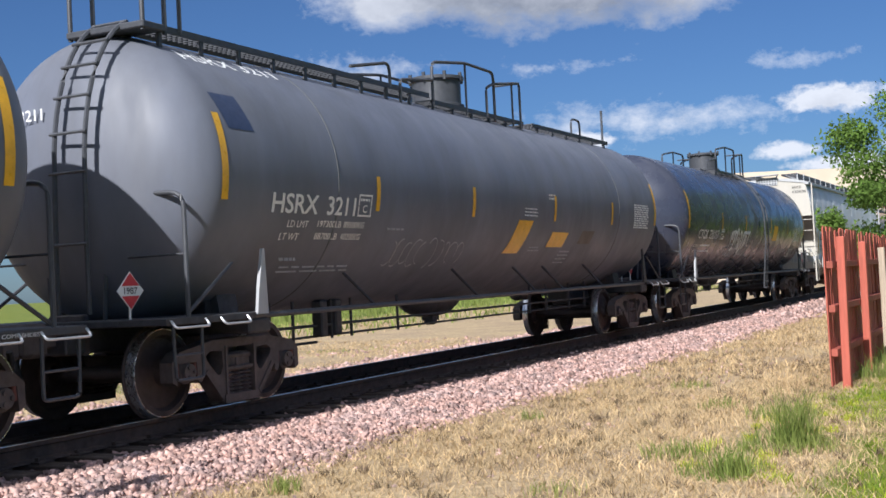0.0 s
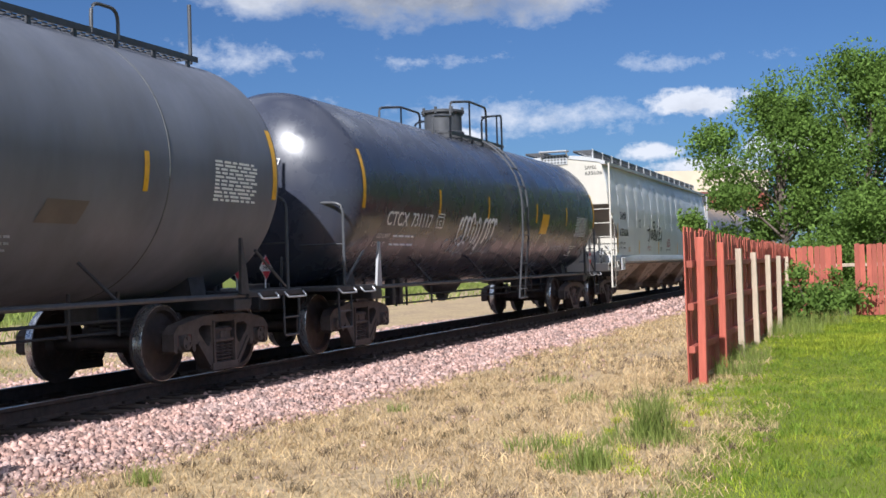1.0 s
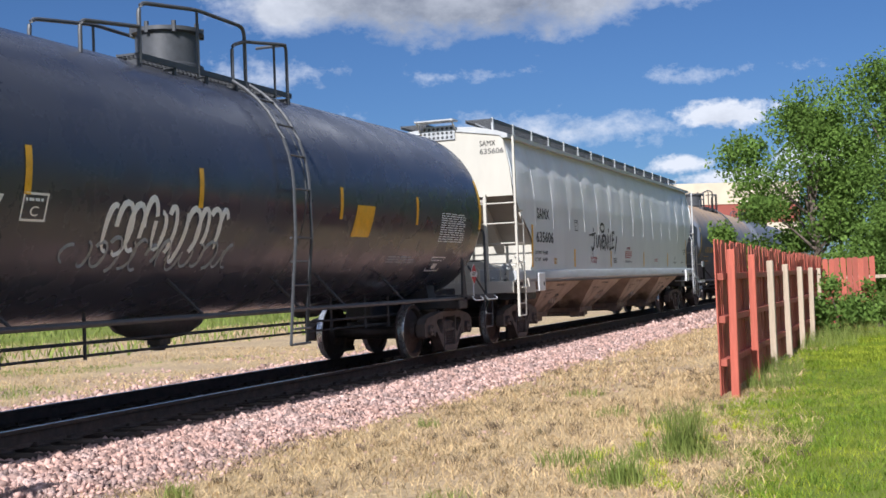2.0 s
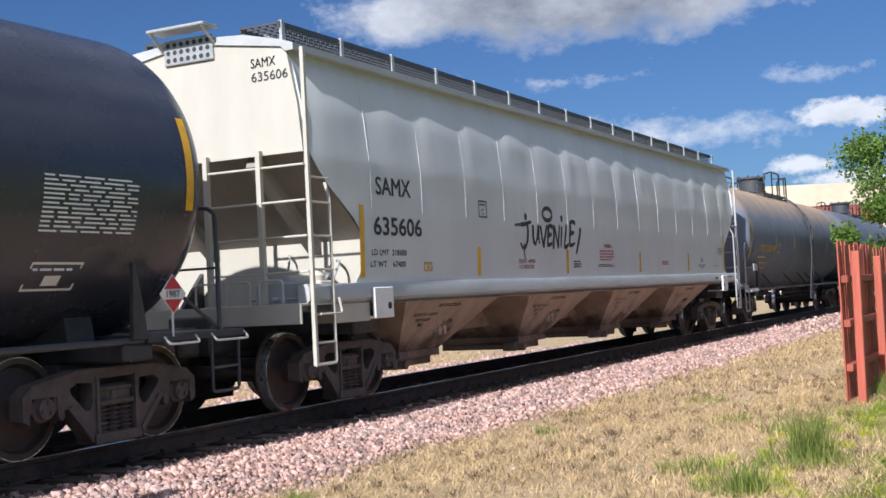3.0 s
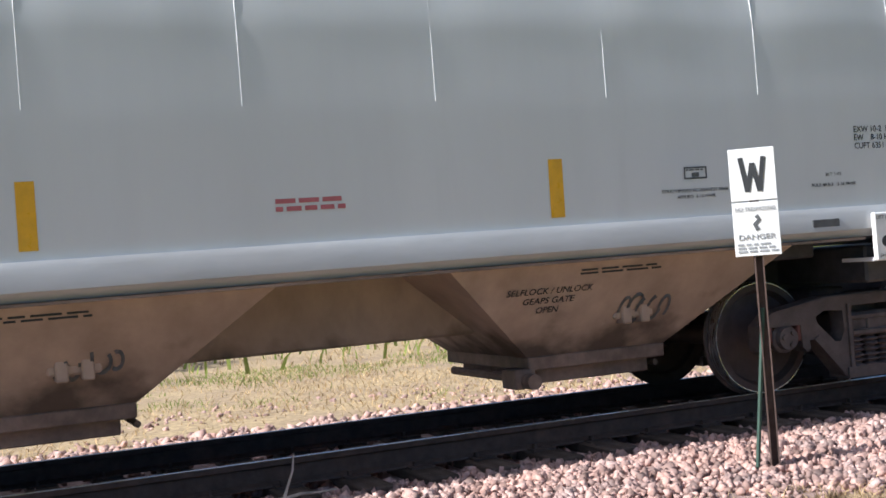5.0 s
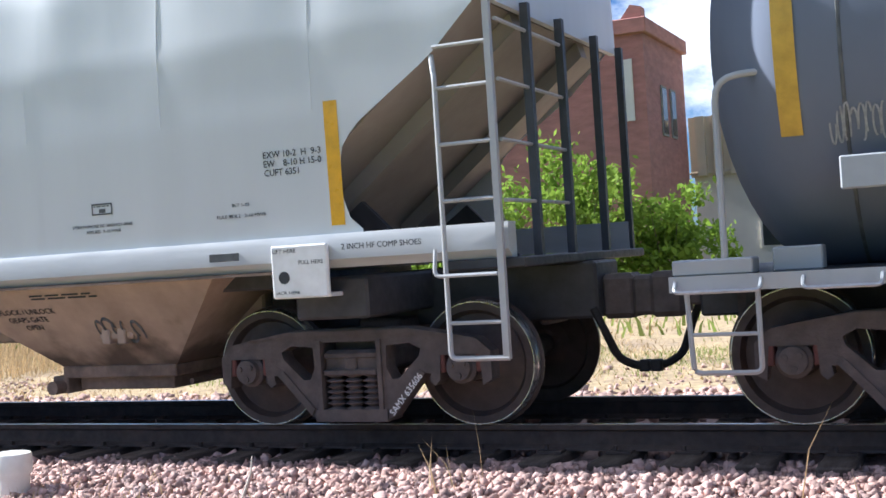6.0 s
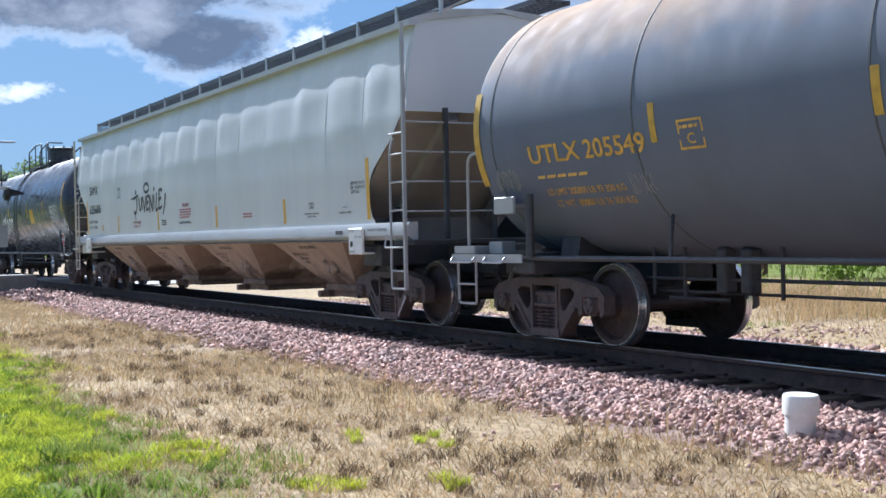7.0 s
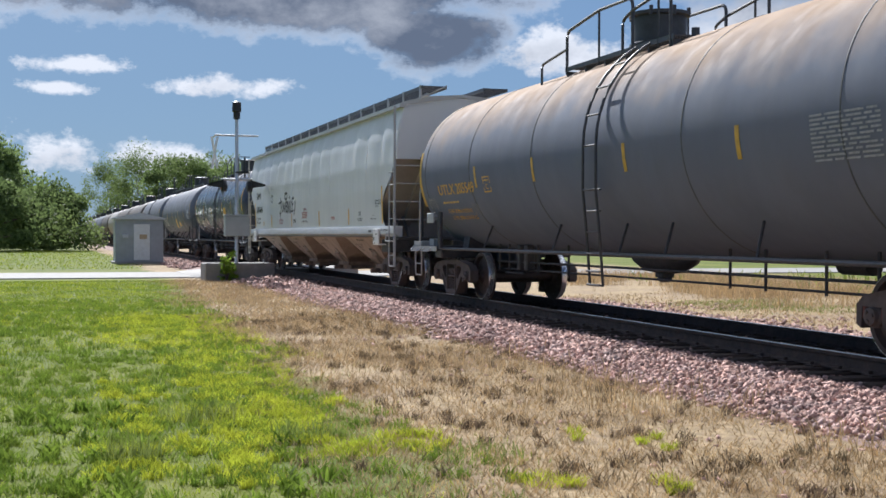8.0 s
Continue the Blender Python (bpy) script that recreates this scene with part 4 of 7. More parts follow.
def manway_shape(bm):
    lathe(bm, [(3.98, 0.40), (4.12, 0.40), (4.14, 0.46), (4.18, 0.46), (4.20, 0.41), (4.58, 0.41), (4.60, 0.47), (4.65, 0.47), (4.68, 0.30), (4.69, 0.03)], "z", 28)
    for k in range(8):
        a = k * math.tau / 8
        lathe(bm, [(4.57, 0.03), (4.71, 0.03)], "z", 6, at=(0.45 * math.cos(a), 0.45 * math.sin(a), 0))
    box(bm, 0.40, 0.75, -0.12, 0.12, 4.02, 4.22, 0.03)
    box(bm, -0.78, -0.45, -0.1, 0.1, 4.02, 4.18, 0.03)
    tube(bm, [(0.9, 0.1, 4.0), (0.9, 0.1, 4.3)], 0.06, 10)


def grating(bm, x0, x1, y0, y1, z, step=0.09):
    for y in (y0, y1):
        box(bm, x0, x1, y - 0.012, y + 0.012, z - 0.07, z)
    n = int((x1 - x0) / step)
    for i in range(n + 1):
        x = x0 + (x1 - x0) * i / n
        box(bm, x - 0.007, x + 0.007, y0, y1, z - 0.03, z - 0.006)
    for y in np.linspace(y0, y1, 6)[1:-1]:
        box(bm, x0, x1, y - 0.004, y + 0.004, z - 0.025, z - 0.008)


def platform_shape(bm):
    for s in (-1, 1):
        grating(bm, -1.75, 1.85, min(s * 0.50, s * 0.78), max(s * 0.50, s * 0.78), 4.02)
        for x in np.linspace(-1.7, 1.8, 6):
            box(bm, x - 0.02, x + 0.02, min(s * 0.48, s * 0.78), max(s * 0.48, s * 0.78), 3.80, 3.95)


def platform_rail_shape(bm):
    for y in (-0.78,):
        tube(bm, arc([(-1.7, y, 3.9), (-1.7, y, 4.60), (-0.5, y, 4.75), (0.62, y, 4.74), (0.62, y, 3.9)], 0.14), 0.026)
        tube(bm, [(-0.5, y, 3.9), (-0.5, y, 4.74)], 0.02, 6)
        tube(bm, arc([(0.30, y, 3.95), (0.30, y, 4.45), (0.62, y, 4.55), (1.75, y, 4.70), (1.75, y, 3.85)], 0.1), 0.024)
        tube(bm, [(1.40, y, 3.9), (1.40, y, 4.66)], 0.02, 6)
        tube(bm, arc([(-2.75, y, 3.85), (-2.75, y, 4.20), (-1.7, y, 4.32)], 0.1), 0.024)
    tube(bm, [(1.75, -0.78, 4.70), (1.75, -0.3, 4.70)], 0.022, 6)


def side_ladder_shape(bm):
    """A ladder that follows the near side from the platform to below the tank."""
    path = [(-(TR + 0.12) * math.cos(a), ZC + (TR + 0.12) * math.sin(a)) for a in np.linspace(1.05, 0.0, 9)]
    path += [(-(TR + 0.12), 1.9), (-(TR + 0.06), 1.3), (-1.55, 0.55)]
    for x in (-0.21, 0.21):
        tube(bm, [(x, y, z) for y, z in path], 0.022, 6)
    acc, last = 0.0, path[0]
    for (y0, z0), (y1, z1) in zip(path, path[1:]):
        acc += math.hypot(y1 - y0, z1 - z0)
        if acc > 0.33:
            tube(bm, [(-0.21, y1, z1), (0.21, y1, z1)], 0.016, 6)
            acc = 0.0
    for z in (1.9, 1.6, 1.0, 0.75, 0.56):
        tube(bm, [(-0.21, -1.6, z), (0.21, -1.6, z)], 0.016, 6)


def head_ladder_shape(bm):
    """A ladder over the left head."""
    pts = []
    for a in np.linspace(0.0, 1.35, 12):
        pts.append((-7.62 - (0.78 + 0.13) * math.cos(a), ZC + (TR + 0.1) * math.sin(a)))
    pts = [(-8.55, 1.1), (-8.55, 1.8)] + pts
    for y in (-0.52, -0.12):
        tube(bm, [(x, y, z) for x, z in pts], 0.026, 6)
    acc = 0.0
    for (x0, z0), (x1, z1) in zip(pts, pts[1:]):
        n = max(1, round(math.hypot(x1 - x0, z1 - z0) / 0.3))
        acc += math.hypot(x1 - x0, z1 - z0)
        if acc > 0.28:
            tube(bm, [(x1 - 0.03, -0.56, z1), (x1 - 0.03, -0.08, z1)], 0.018, 6)
            acc = 0.0


def placard(car, x, y, z, s=0.19, n=1987):
    bm = bmesh.new()
    prism(bm, [(x - s, z), (x, z - s), (x + s, z), (x, z + s)], y - 0.006, y)
    tube(bm, [(x, y + 0.012, 1.0), (x, y + 0.012, z)], 0.012, 6)
    p = part("placard", bm, "sign_white", car, "red and white diamond placard", smooth=0)
    for sg in (-1, 1):
        bm = bmesh.new()
        k = s * 0.93
        prism(bm, [(x - k * 0.72, z + sg * k * 0.28), (x + k * 0.72, z + sg * k * 0.28), (x, z + sg * k)], y - 0.010, y - 0.007)
        part("diamond_half", bm, "placard_red", p, smooth=0)
    letters(str(n), "black_mark", p, x - s * 0.5, z - s * 0.16, s * 1.0, s * 0.34, lambda q: -y + 0.006, bold=0.01)


def tank_car(name, label, paint, centre, dome_x=0.0, platform=True, ladder_x=None, strips=(), strip_mat="yellow", seams=(), fine=True):
    car = thing(name, label, "tank car", "train", at=pose(centre, D, RT))
    put("tank", "tank_" + paint, tank_shape, paint, car, smooth=60)
    for x in seams:
        put("weld_seam", "seam", seam_shape, "soot_mark", car, at=Matrix.Translation((x, 0, 0)))
    bogie(car, -6.95)
    bogie(car, 6.95)
    couplers(car, 9.05)
    for m in (Matrix.Identity(4), MIRROR):
        put("end_deck", "end_deck", deck_shape, "underframe", car, "black steel end platform", at=m)
        put("stub_sill", "stub_sill", stub_sill_shape, "underframe", car, at=m)
        plain = paint == "grey_tank"
        put("body_bolster", "body_bolster", body_bolster_shape, "underframe", car, at=m)
        if paint != "grey_tank":
            put("bolster_wing", "wing", wing_shape, "underframe", car, at=m)
            put("rail_brace", "brace", brace_shape, "dark_rail", car, at=m)
        put("end_rail", "hook_rail" if plain else "end_rail", hook_rail_shape if plain else end_rail_shape, "dark_rail", car, at=m)
        put("runner_pipe", "runner", runner_shape, "dark_rail", car, at=m)
    flip = Matrix.Diagonal((-1, 1, 1, 1))
    for key, fn, mat in (("end_rail", hook_rail_shape if plain else end_rail_shape, "grey_paint" if plain else "dark_rail"), ("rail_brace", brace_shape, "dark_rail"), ("bolster_wing", wing_shape, "grey_paint" if paint in ("black_tank", "glossy_tank") else "underframe")):
        if paint == "grey_tank" and key != "end_rail":
            continue
        put(key, key + "_flipped_" + mat, lambda bm, fn=fn: (fn(bm), bmesh.ops.transform(bm, matrix=flip, verts=bm.verts)), mat, car)
    put("grab_iron", "grab", grab_shape, "galvanized", car, "pale worn grab iron")
    put("grab_iron", "grab_flipped", lambda bm: (grab_shape(bm), bmesh.ops.transform(bm, matrix=flip, verts=bm.verts)), "galvanized", car, "pale worn grab iron")
    put("outlet_skid", "belly", belly_shape, "underframe", car)
    put("brake_rigging", "rigging", rigging_shape, "underframe", car)
    put("manway", "manway", manway_shape, "dark_rail", car, "black bolted manway nozzle", at=Matrix.Translation((dome_x, 0, 0)))
    if platform:
        put("walkway", "platform", platform_shape, "dark_rail", car, at=Matrix.Translation((dome_x, 0, 0)))
        for q in (0, 1.56):
            put("guard_rail", "platform_rail", platform_rail_shape, "dark_rail", car, at=Matrix.Translation((dome_x, q, 0)))
    if ladder_x is not None:
        put("ladder", "side_ladder", side_ladder_shape, "dark_rail", car, at=Matrix.Translation((ladder_x, 0, 0)))
    for x, z0, z1, w in strips:
        key = "strip_%s_%.2f_%.2f_%.2f" % (strip_mat, z0, z1, w)
        put("reflective_strip", key, lambda bm: band(bm, -w / 2, w / 2, z0, z1), strip_mat, car, at=Matrix.Translation((x, 0, 0)))
    if fine:
        for x in (-4.4, -1.3, 1.0, 2.3, 4.4):
            put("strut", "strut", strut_shape, "underframe", car, at=Matrix.Translation((x, 0, 0)))
    return car


def framed(car, mat, x0, x1, z0, z1, surface, letter="C", t=0.022):
    bm = bmesh.new()
    for a, b, c, d in ((x0, x1, z0, z0 + t), (x0, x1, z1 - t, z1), (x0, x0 + t, z0, z1), (x1 - t, x1, z0, z1)):
        vs = [bm.verts.new((x, -(surface(z) + 0.006), z)) for x, z in ((a, c), (b, c), (b, d), (a, d))]
        bm.faces.new(vs)
    part("marking_frame", bm, mat, car, smooth=0)
    letters(letter, mat, car, x0 + (x1 - x0) * 0.34, z0 + (z1 - z0) * 0.18, (x1 - x0) * 0.32, (z1 - z0) * 0.35, surface, bold=0.01)
    bars(car, mat, x0 + t * 1.6, z0 + (z1 - z0) * 0.66, (x1 - x0) - t * 3.2, (z1 - z0) * 0.2, 1, surface)


def patch(car, name, mat, x0, x1, z0, z1, lean=0.0, label=""):
    bm = bmesh.new()
    band(bm, x0, x1, z0, z1, 0.005)
    for v in bm.verts:
        v.co.x += lean * (v.co.z - z0) / (z1 - z0)
    return part(name, bm, mat, car, label, smooth=0)


def scribble(car, mat, x0, x1, z0, z1, surface, seed, strokes=9, width=0.03):
    """A sprayed tag that cannot be read."""
    rnd = random.Random(seed)
    bm = bmesh.new()
    for k in range(strokes):
        cx = x0 + (x1 - x0) * (k + 0.5) / strokes
        pts = []
        a0, turn = rnd.uniform(0, 6.28), rnd.choice((-1, 1)) * rnd.uniform(2.5, 5.5)
        rx, rz = (x1 - x0) / strokes * rnd.uniform(0.4, 0.8), (z1 - z0) * rnd.uniform(0.3, 0.5)
        for i in range(14):
            a = a0 + turn * i / 13
            z = min(max((z0 + z1) / 2 + rz * math.sin(a) + 0.1 * (i / 13 - 0.5) * (z1 - z0), z0), z1)
            pts.append((cx + rx * math.cos(a) * 0.9, -(surface(z) + 0.004 + 0.0012 * (k % 4)), z))
        ribbon(bm, pts, width)
    return part("sprayed_tag", bm, mat, car, "sprayed paint scribble", smooth=0)


BASE_STRIPS = [(-7.62, 2.20, 3.10, 0.11), (7.62, 2.20, 3.10, 0.11)]

# dark grey tank with a long roof walkway
tank_b = tank_car("tank_car", "weathered dark grey tank car with white reporting marks", "black_tank", 17.6, dome_x=0.45,
                  strips=BASE_STRIPS + [(x, 2.17, 2.6, 0.09) for x in (-4.45, -1.6, 1.7, 4.75)], seams=(-5.4, 5.2))
letters("HSRX", "white_mark", tank_b, -6.76, 2.09, 0.93, 0.22, tank_side, 0.012)
letters("3211", "white_mark", tank_b, -5.63, 2.09, 0.64, 0.22, tank_side, 0.012)
framed(tank_b, "white_mark", -4.92, -4.60, 2.09, 2.36, tank_side)
letters("LD LMT", "white_mark", tank_b, -6.39, 1.94, 0.42, 0.075, tank_side, 0.008)
letters("197300LB", "white_mark", tank_b, -5.77, 1.95, 0.52, 0.075, tank_side, 0.008)
letters("89500KG", "white_mark", tank_b, -5.19, 1.95, 0.48, 0.075, tank_side, 0.008)
letters("LT WT", "white_mark", tank_b, -6.48, 1.80, 0.38, 0.075, tank_side, 0.008)
letters("88700LB", "white_mark", tank_b, -5.77, 1.81, 0.50, 0.075, tank_side, 0.008)
letters("40200KG", "white_mark", tank_b, -5.19, 1.81, 0.46, 0.075, tank_side, 0.008)
letters("HSRX 3211", "white_mark", tank_b, -7.45, 3.735, 1.75, 0.13, tank_side, 0.012)
letters("3211", "white_mark", tank_b, 0.50, 3.12, 0.32, 0.12, None, 0.010, end=-8.36)
bars(tank_b, "faint_mark", -6.2, 1.43, 1.6, 0.10, 2, tank_side, seed=4)
bars(tank_b, "faint_mark", -4.1, 1.93, 0.45, 0.05, 1, tank_side, seed=5)
bars(tank_b, "faint_mark", -6.3, 1.55, 0.35, 0.1, 1, tank_side, seed=6)
bars(tank_b, "white_mark", 0.35, 2.22, 0.55, 0.16, 3, tank_side, seed=7, fill=0.4)
bars(tank_b, "white_mark", 1.4, 2.52, 0.35, 0.12, 2, tank_side, seed=8)
bars(tank_b, "white_mark", 6.15, 2.12, 1.0, 0.5, 11, tank_side, seed=9, fill=0.62)
bars(tank_b, "faint_mark", 0.9, 1.66, 0.5, 0.10, 2, tank_side, seed=10)
bars(tank_b, "faint_mark", 2.4, 1.45, 0.5, 0.25, 4, tank_side, seed=11)
patch(tank_b, "notice_plate", "yellow", -0.1, 0.5, 1.64, 2.16, 0.25, "yellow notice panel")
patch(tank_b, "notice_plate", "yellow", 1.62, 2.40, 1.74, 1.99, 0.1, "yellow notice panel")
patch(tank_b, "notice_plate", "brown_tank", 3.1, 3.75, 1.80, 2.03, 0.1, "faded brown notice panel")
patch(tank_b, "paint_patch", "blue_patch", -7.45, -7.0, 2.95, 3.33, -0.12, "dark blue paint patch")
scribble(tank_b, "faint_mark", -3.9, -1.6, 1.45, 1.85, tank_side, 3, 10, 0.018)
put("head_ladder", "head_ladder", head_ladder_shape, "dark_rail", tank_b)


def long_walk_shape(bm):
    grating(bm, -7.75, -1.4, -0.78, -0.40, 4.10)
    grating(bm, 2.9, 7.2, -0.70, -0.30, 4.06, 0.16)
    for x in np.linspace(-7.6, -2.0, 9):
        box(bm, x - 0.025, x + 0.025, -0.78, -0.74, 3.70, 4.10)
    for x in np.linspace(3.2, 7.0, 6):
        box(bm, x - 0.025, x + 0.025, -0.70, -0.66, 3.72, 4.06)
    box(bm, -7.95, -7.6, -0.85, 0.2, 4.02, 4.09, 0.01)


def long_walk_rail_shape(bm):
    for x, y in ((-7.9, -0.80), (-7.55, -0.80), (-7.9, 0.18), (-7.55, 0.18)):
        tube(bm, [(x, y, 4.0), (x, y, 5.0)], 0.026)
    tube(bm, arc([(-7.9, -0.80, 4.98), (-7.3, -0.80, 5.02), (-7.3, -0.80, 4.05)], 0.1), 0.024)
    tube(bm, arc([(-3.7, -0.78, 4.20), (-2.6, -0.78, 4.40), (-2.6, -0.78, 4.05)], 0.15), 0.024)
    tube(bm, arc([(5.0, -0.7, 4.0), (5.0, -0.7, 4.35), (5.5, -0.7, 4.35), (5.5, -0.7, 4.0)], 0.15), 0.022)
    tube(bm, [(7.2, -0.6, 3.98), (7.2, -0.6, 4.75)], 0.026)


put("roof_walkway", "long_walk", long_walk_shape, "dark_rail", tank_b, "dark open steel grating")
put("roof_rail", "long_walk_rail", long_walk_rail_shape, "dark_rail", tank_b)
placard(tank_b, -8.50, -1.00, 1.31)
placard(tank_b, 8.50, -0.45, 1.35)

# a like car ahead of it, and the rest of the train ahead
tank_a = tank_car("tank_car", "weathered dark grey tank car with yellow reflective strips", "black_tank", -0.5, dome_x=0.3,
                  strips=BASE_STRIPS + [(x, 2.17, 2.6, 0.09) for x in (-4.5, -1.5, 1.5, 4.5)], seams=(-5.4, 5.2), ladder_x=0.6)
letters("2 INCH HF COMP SHOES", "white_mark", tank_a, 7.2, 0.965, 0.75, 0.035, lambda z: 1.452, 0.004, 0.004)

# glossy black tank car
tank_c = tank_car("tank_car", "glossy black tank car with white marks and a sprayed tag", "glossy_tank", 35.7, dome_x=0.2, ladder_x=0.62,
                  strips=BASE_STRIPS + [(x, 2.2, 2.64, 0.09) for x in (-4.3, -1.5, 2.0, 4.7)], seams=(0.95,))
letters("CTCX", "white_mark", tank_c, -6.61, 1.96, 0.92, 0.23, tank_side, 0.012)
letters("731117", "white_mark", tank_c, -5.54, 1.96, 0.95, 0.23, tank_side, 0.012)
framed(tank_c, "white_mark", -4.34, -4.0, 1.96, 2.22, tank_side)
letters("LD LMT", "white_mark", tank_c, -6.78, 1.76, 0.5, 0.07, tank_side, 0.008)
bars(tank_c, "white_mark", -6.15, 1.765, 1.1, 0.085, 1, tank_side, seed=12)
letters("LT WT", "white_mark", tank_c, -6.84, 1.63, 0.5, 0.07, tank_side, 0.008)
bars(tank_c, "white_mark", -6.15, 1.63, 1.1, 0.085, 1, tank_side, seed=13)
letters("731117", "white_mark", tank_c, -0.10, 2.86, 0.42, 0.10, None, 0.010, end=-8.365)
scribble(tank_c, "white_mark", -3.1, -0.85, 1.62, 2.28, tank_side, 6, 11, 0.075)
scribble(tank_c, "faint_mark", -3.6, -0.5, 1.52, 1.85, tank_side, 8, 14, 0.05)
patch(tank_c, "notice_plate", "yellow", 2.4, 3.0, 1.97, 2.42, 0.1, "yellow notice panel")
bars(tank_c, "white_mark", 5.75, 1.95, 1.15, 0.5, 13, tank_side, seed=14, fill=0.42)
bars(tank_c, "faint_mark", 4.0, 1.60, 1.1, 0.12, 3, tank_side, seed=15)
framed(tank_c, "white_mark", 5.8, 6.4, 1.47, 1.71, tank_side, "1", 0.02)
placard(tank_c, -8.50, -0.30, 1.33)
placard(tank_c, 7.40, -1.462, 1.40)

# grey tank car with rust-tinted top
tank_e = tank_car("tank_car", "matt grey tank car with rust-tinted top and yellow stencils", "grey_tank", 74.95, dome_x=-0.4, ladder_x=0.65,
                  strips=[(-7.72, 1.85, 2.95, 0.13)] + [(x, 2.12, 2.5, 0.09) for x in (-4.45, -1.75, 1.45, 4.25)], strip_mat="faded_yellow", seams=(-7.4, -4.75, -1.8, 3.0, 6.1))
letters("UTLX", "stencil_yellow", tank_e, -6.66, 2.04, 0.96, 0.20, tank_side, 0.03)
letters("205549", "stencil_yellow", tank_e, -5.62, 2.04, 1.02, 0.20, tank_side, 0.03)
bars(tank_e, "stencil_yellow", -6.6, 1.86, 0.95, 0.08, 1, tank_side, seed=16)
letters("LD LMT 205800 LB 93 350 KG", "stencil_yellow", tank_e, -6.53, 1.69, 1.4, 0.07, tank_side, 0.008)
letters("LT WT  80000 LB 36 350 KG", "stencil_yellow", tank_e, -6.47, 1.56, 1.4, 0.07, tank_side, 0.008)
framed(tank_e, "stencil_yellow", -4.1, -3.75, 2.02, 2.30, tank_side)
scribble(tank_e, "faint_mark", -7.5, -7.0, 1.76, 2.02, tank_side, 9, 12, 0.013)
scribble(tank_e, "faint_mark", -5.05, -4.65, 1.62, 1.88, tank_side, 10, 9, 0.012)
bars(tank_e, "faint_mark", 5.6, 2.0, 1.1, 0.5, 11, tank_side, seed=17, fill=0.5)


put("card_board", "card_board", lambda bm: (box(bm, -7.45, -7.02, -1.50, -1.46, 1.50, 1.70, 0.01), box(bm, -7.30, -7.16, -1.47, -1.05, 1.58, 1.62)), "shed_grey", tank_e, "pale grey board on a bracket")
put("corner_post", "corner_post", lambda bm: tube(bm, [(-6.78, -1.43, 1.0), (-6.78, -1.43, 1.72)], 0.05, 10), "dark_rail", tank_e)
put("valve_box", "valve_box", lambda bm: box(bm, -8.5, -8.0, -1.45, -1.2, 1.03, 1.13, 0.01), "grey_paint", tank_e)
put("valve_box", "valve_box_small", lambda bm: box(bm, -7.9, -7.6, -1.3, -1.1, 1.03, 1.18, 0.01), "grey_paint", tank_e)
put("deck_edge", "deck_edge", lambda bm: box(bm, -8.52, -6.9, -1.475, -1.455, 0.93, 1.03), "grey_paint", tank_e)

tank_f = tank_car("tank_car", "dark weathered tank car", "black_tank", 93.05, dome_x=0.0, strips=BASE_STRIPS, fine=False)
TRAIN = [(tank_a, -0.5), (tank_b, 17.6), (tank_c, 35.7), (tank_e, 74.95), (tank_f, 93.05)]
for k, paint in enumerate(("brown_tank", "brown_tank", "pale_tank", "brown_tank", "black_tank", "black_tank", "brown_tank", "black_tank", "brown_tank", "black_tank")):
    x = -18.6 - 18.1 * k
    TRAIN.append((tank_car("tank_car", {"brown_tank": "brownish weathered tank car far along the train", "black_tank": "black tank car far along the train", "pale_tank": "pale grey tank car far along the train"}[paint],
                           paint, x, dome_x=0.3, strips=BASE_STRIPS[:1], fine=False), x))

# ---- covered hopper ----
HX = 10.0


def hop_side(z):
    return float(np.interp(z, [1.2, 1.47, 2.3, 2.9, 3.5, 4.15], [1.50, 1.50, 1.525, 1.525, 1.47, 1.345]))


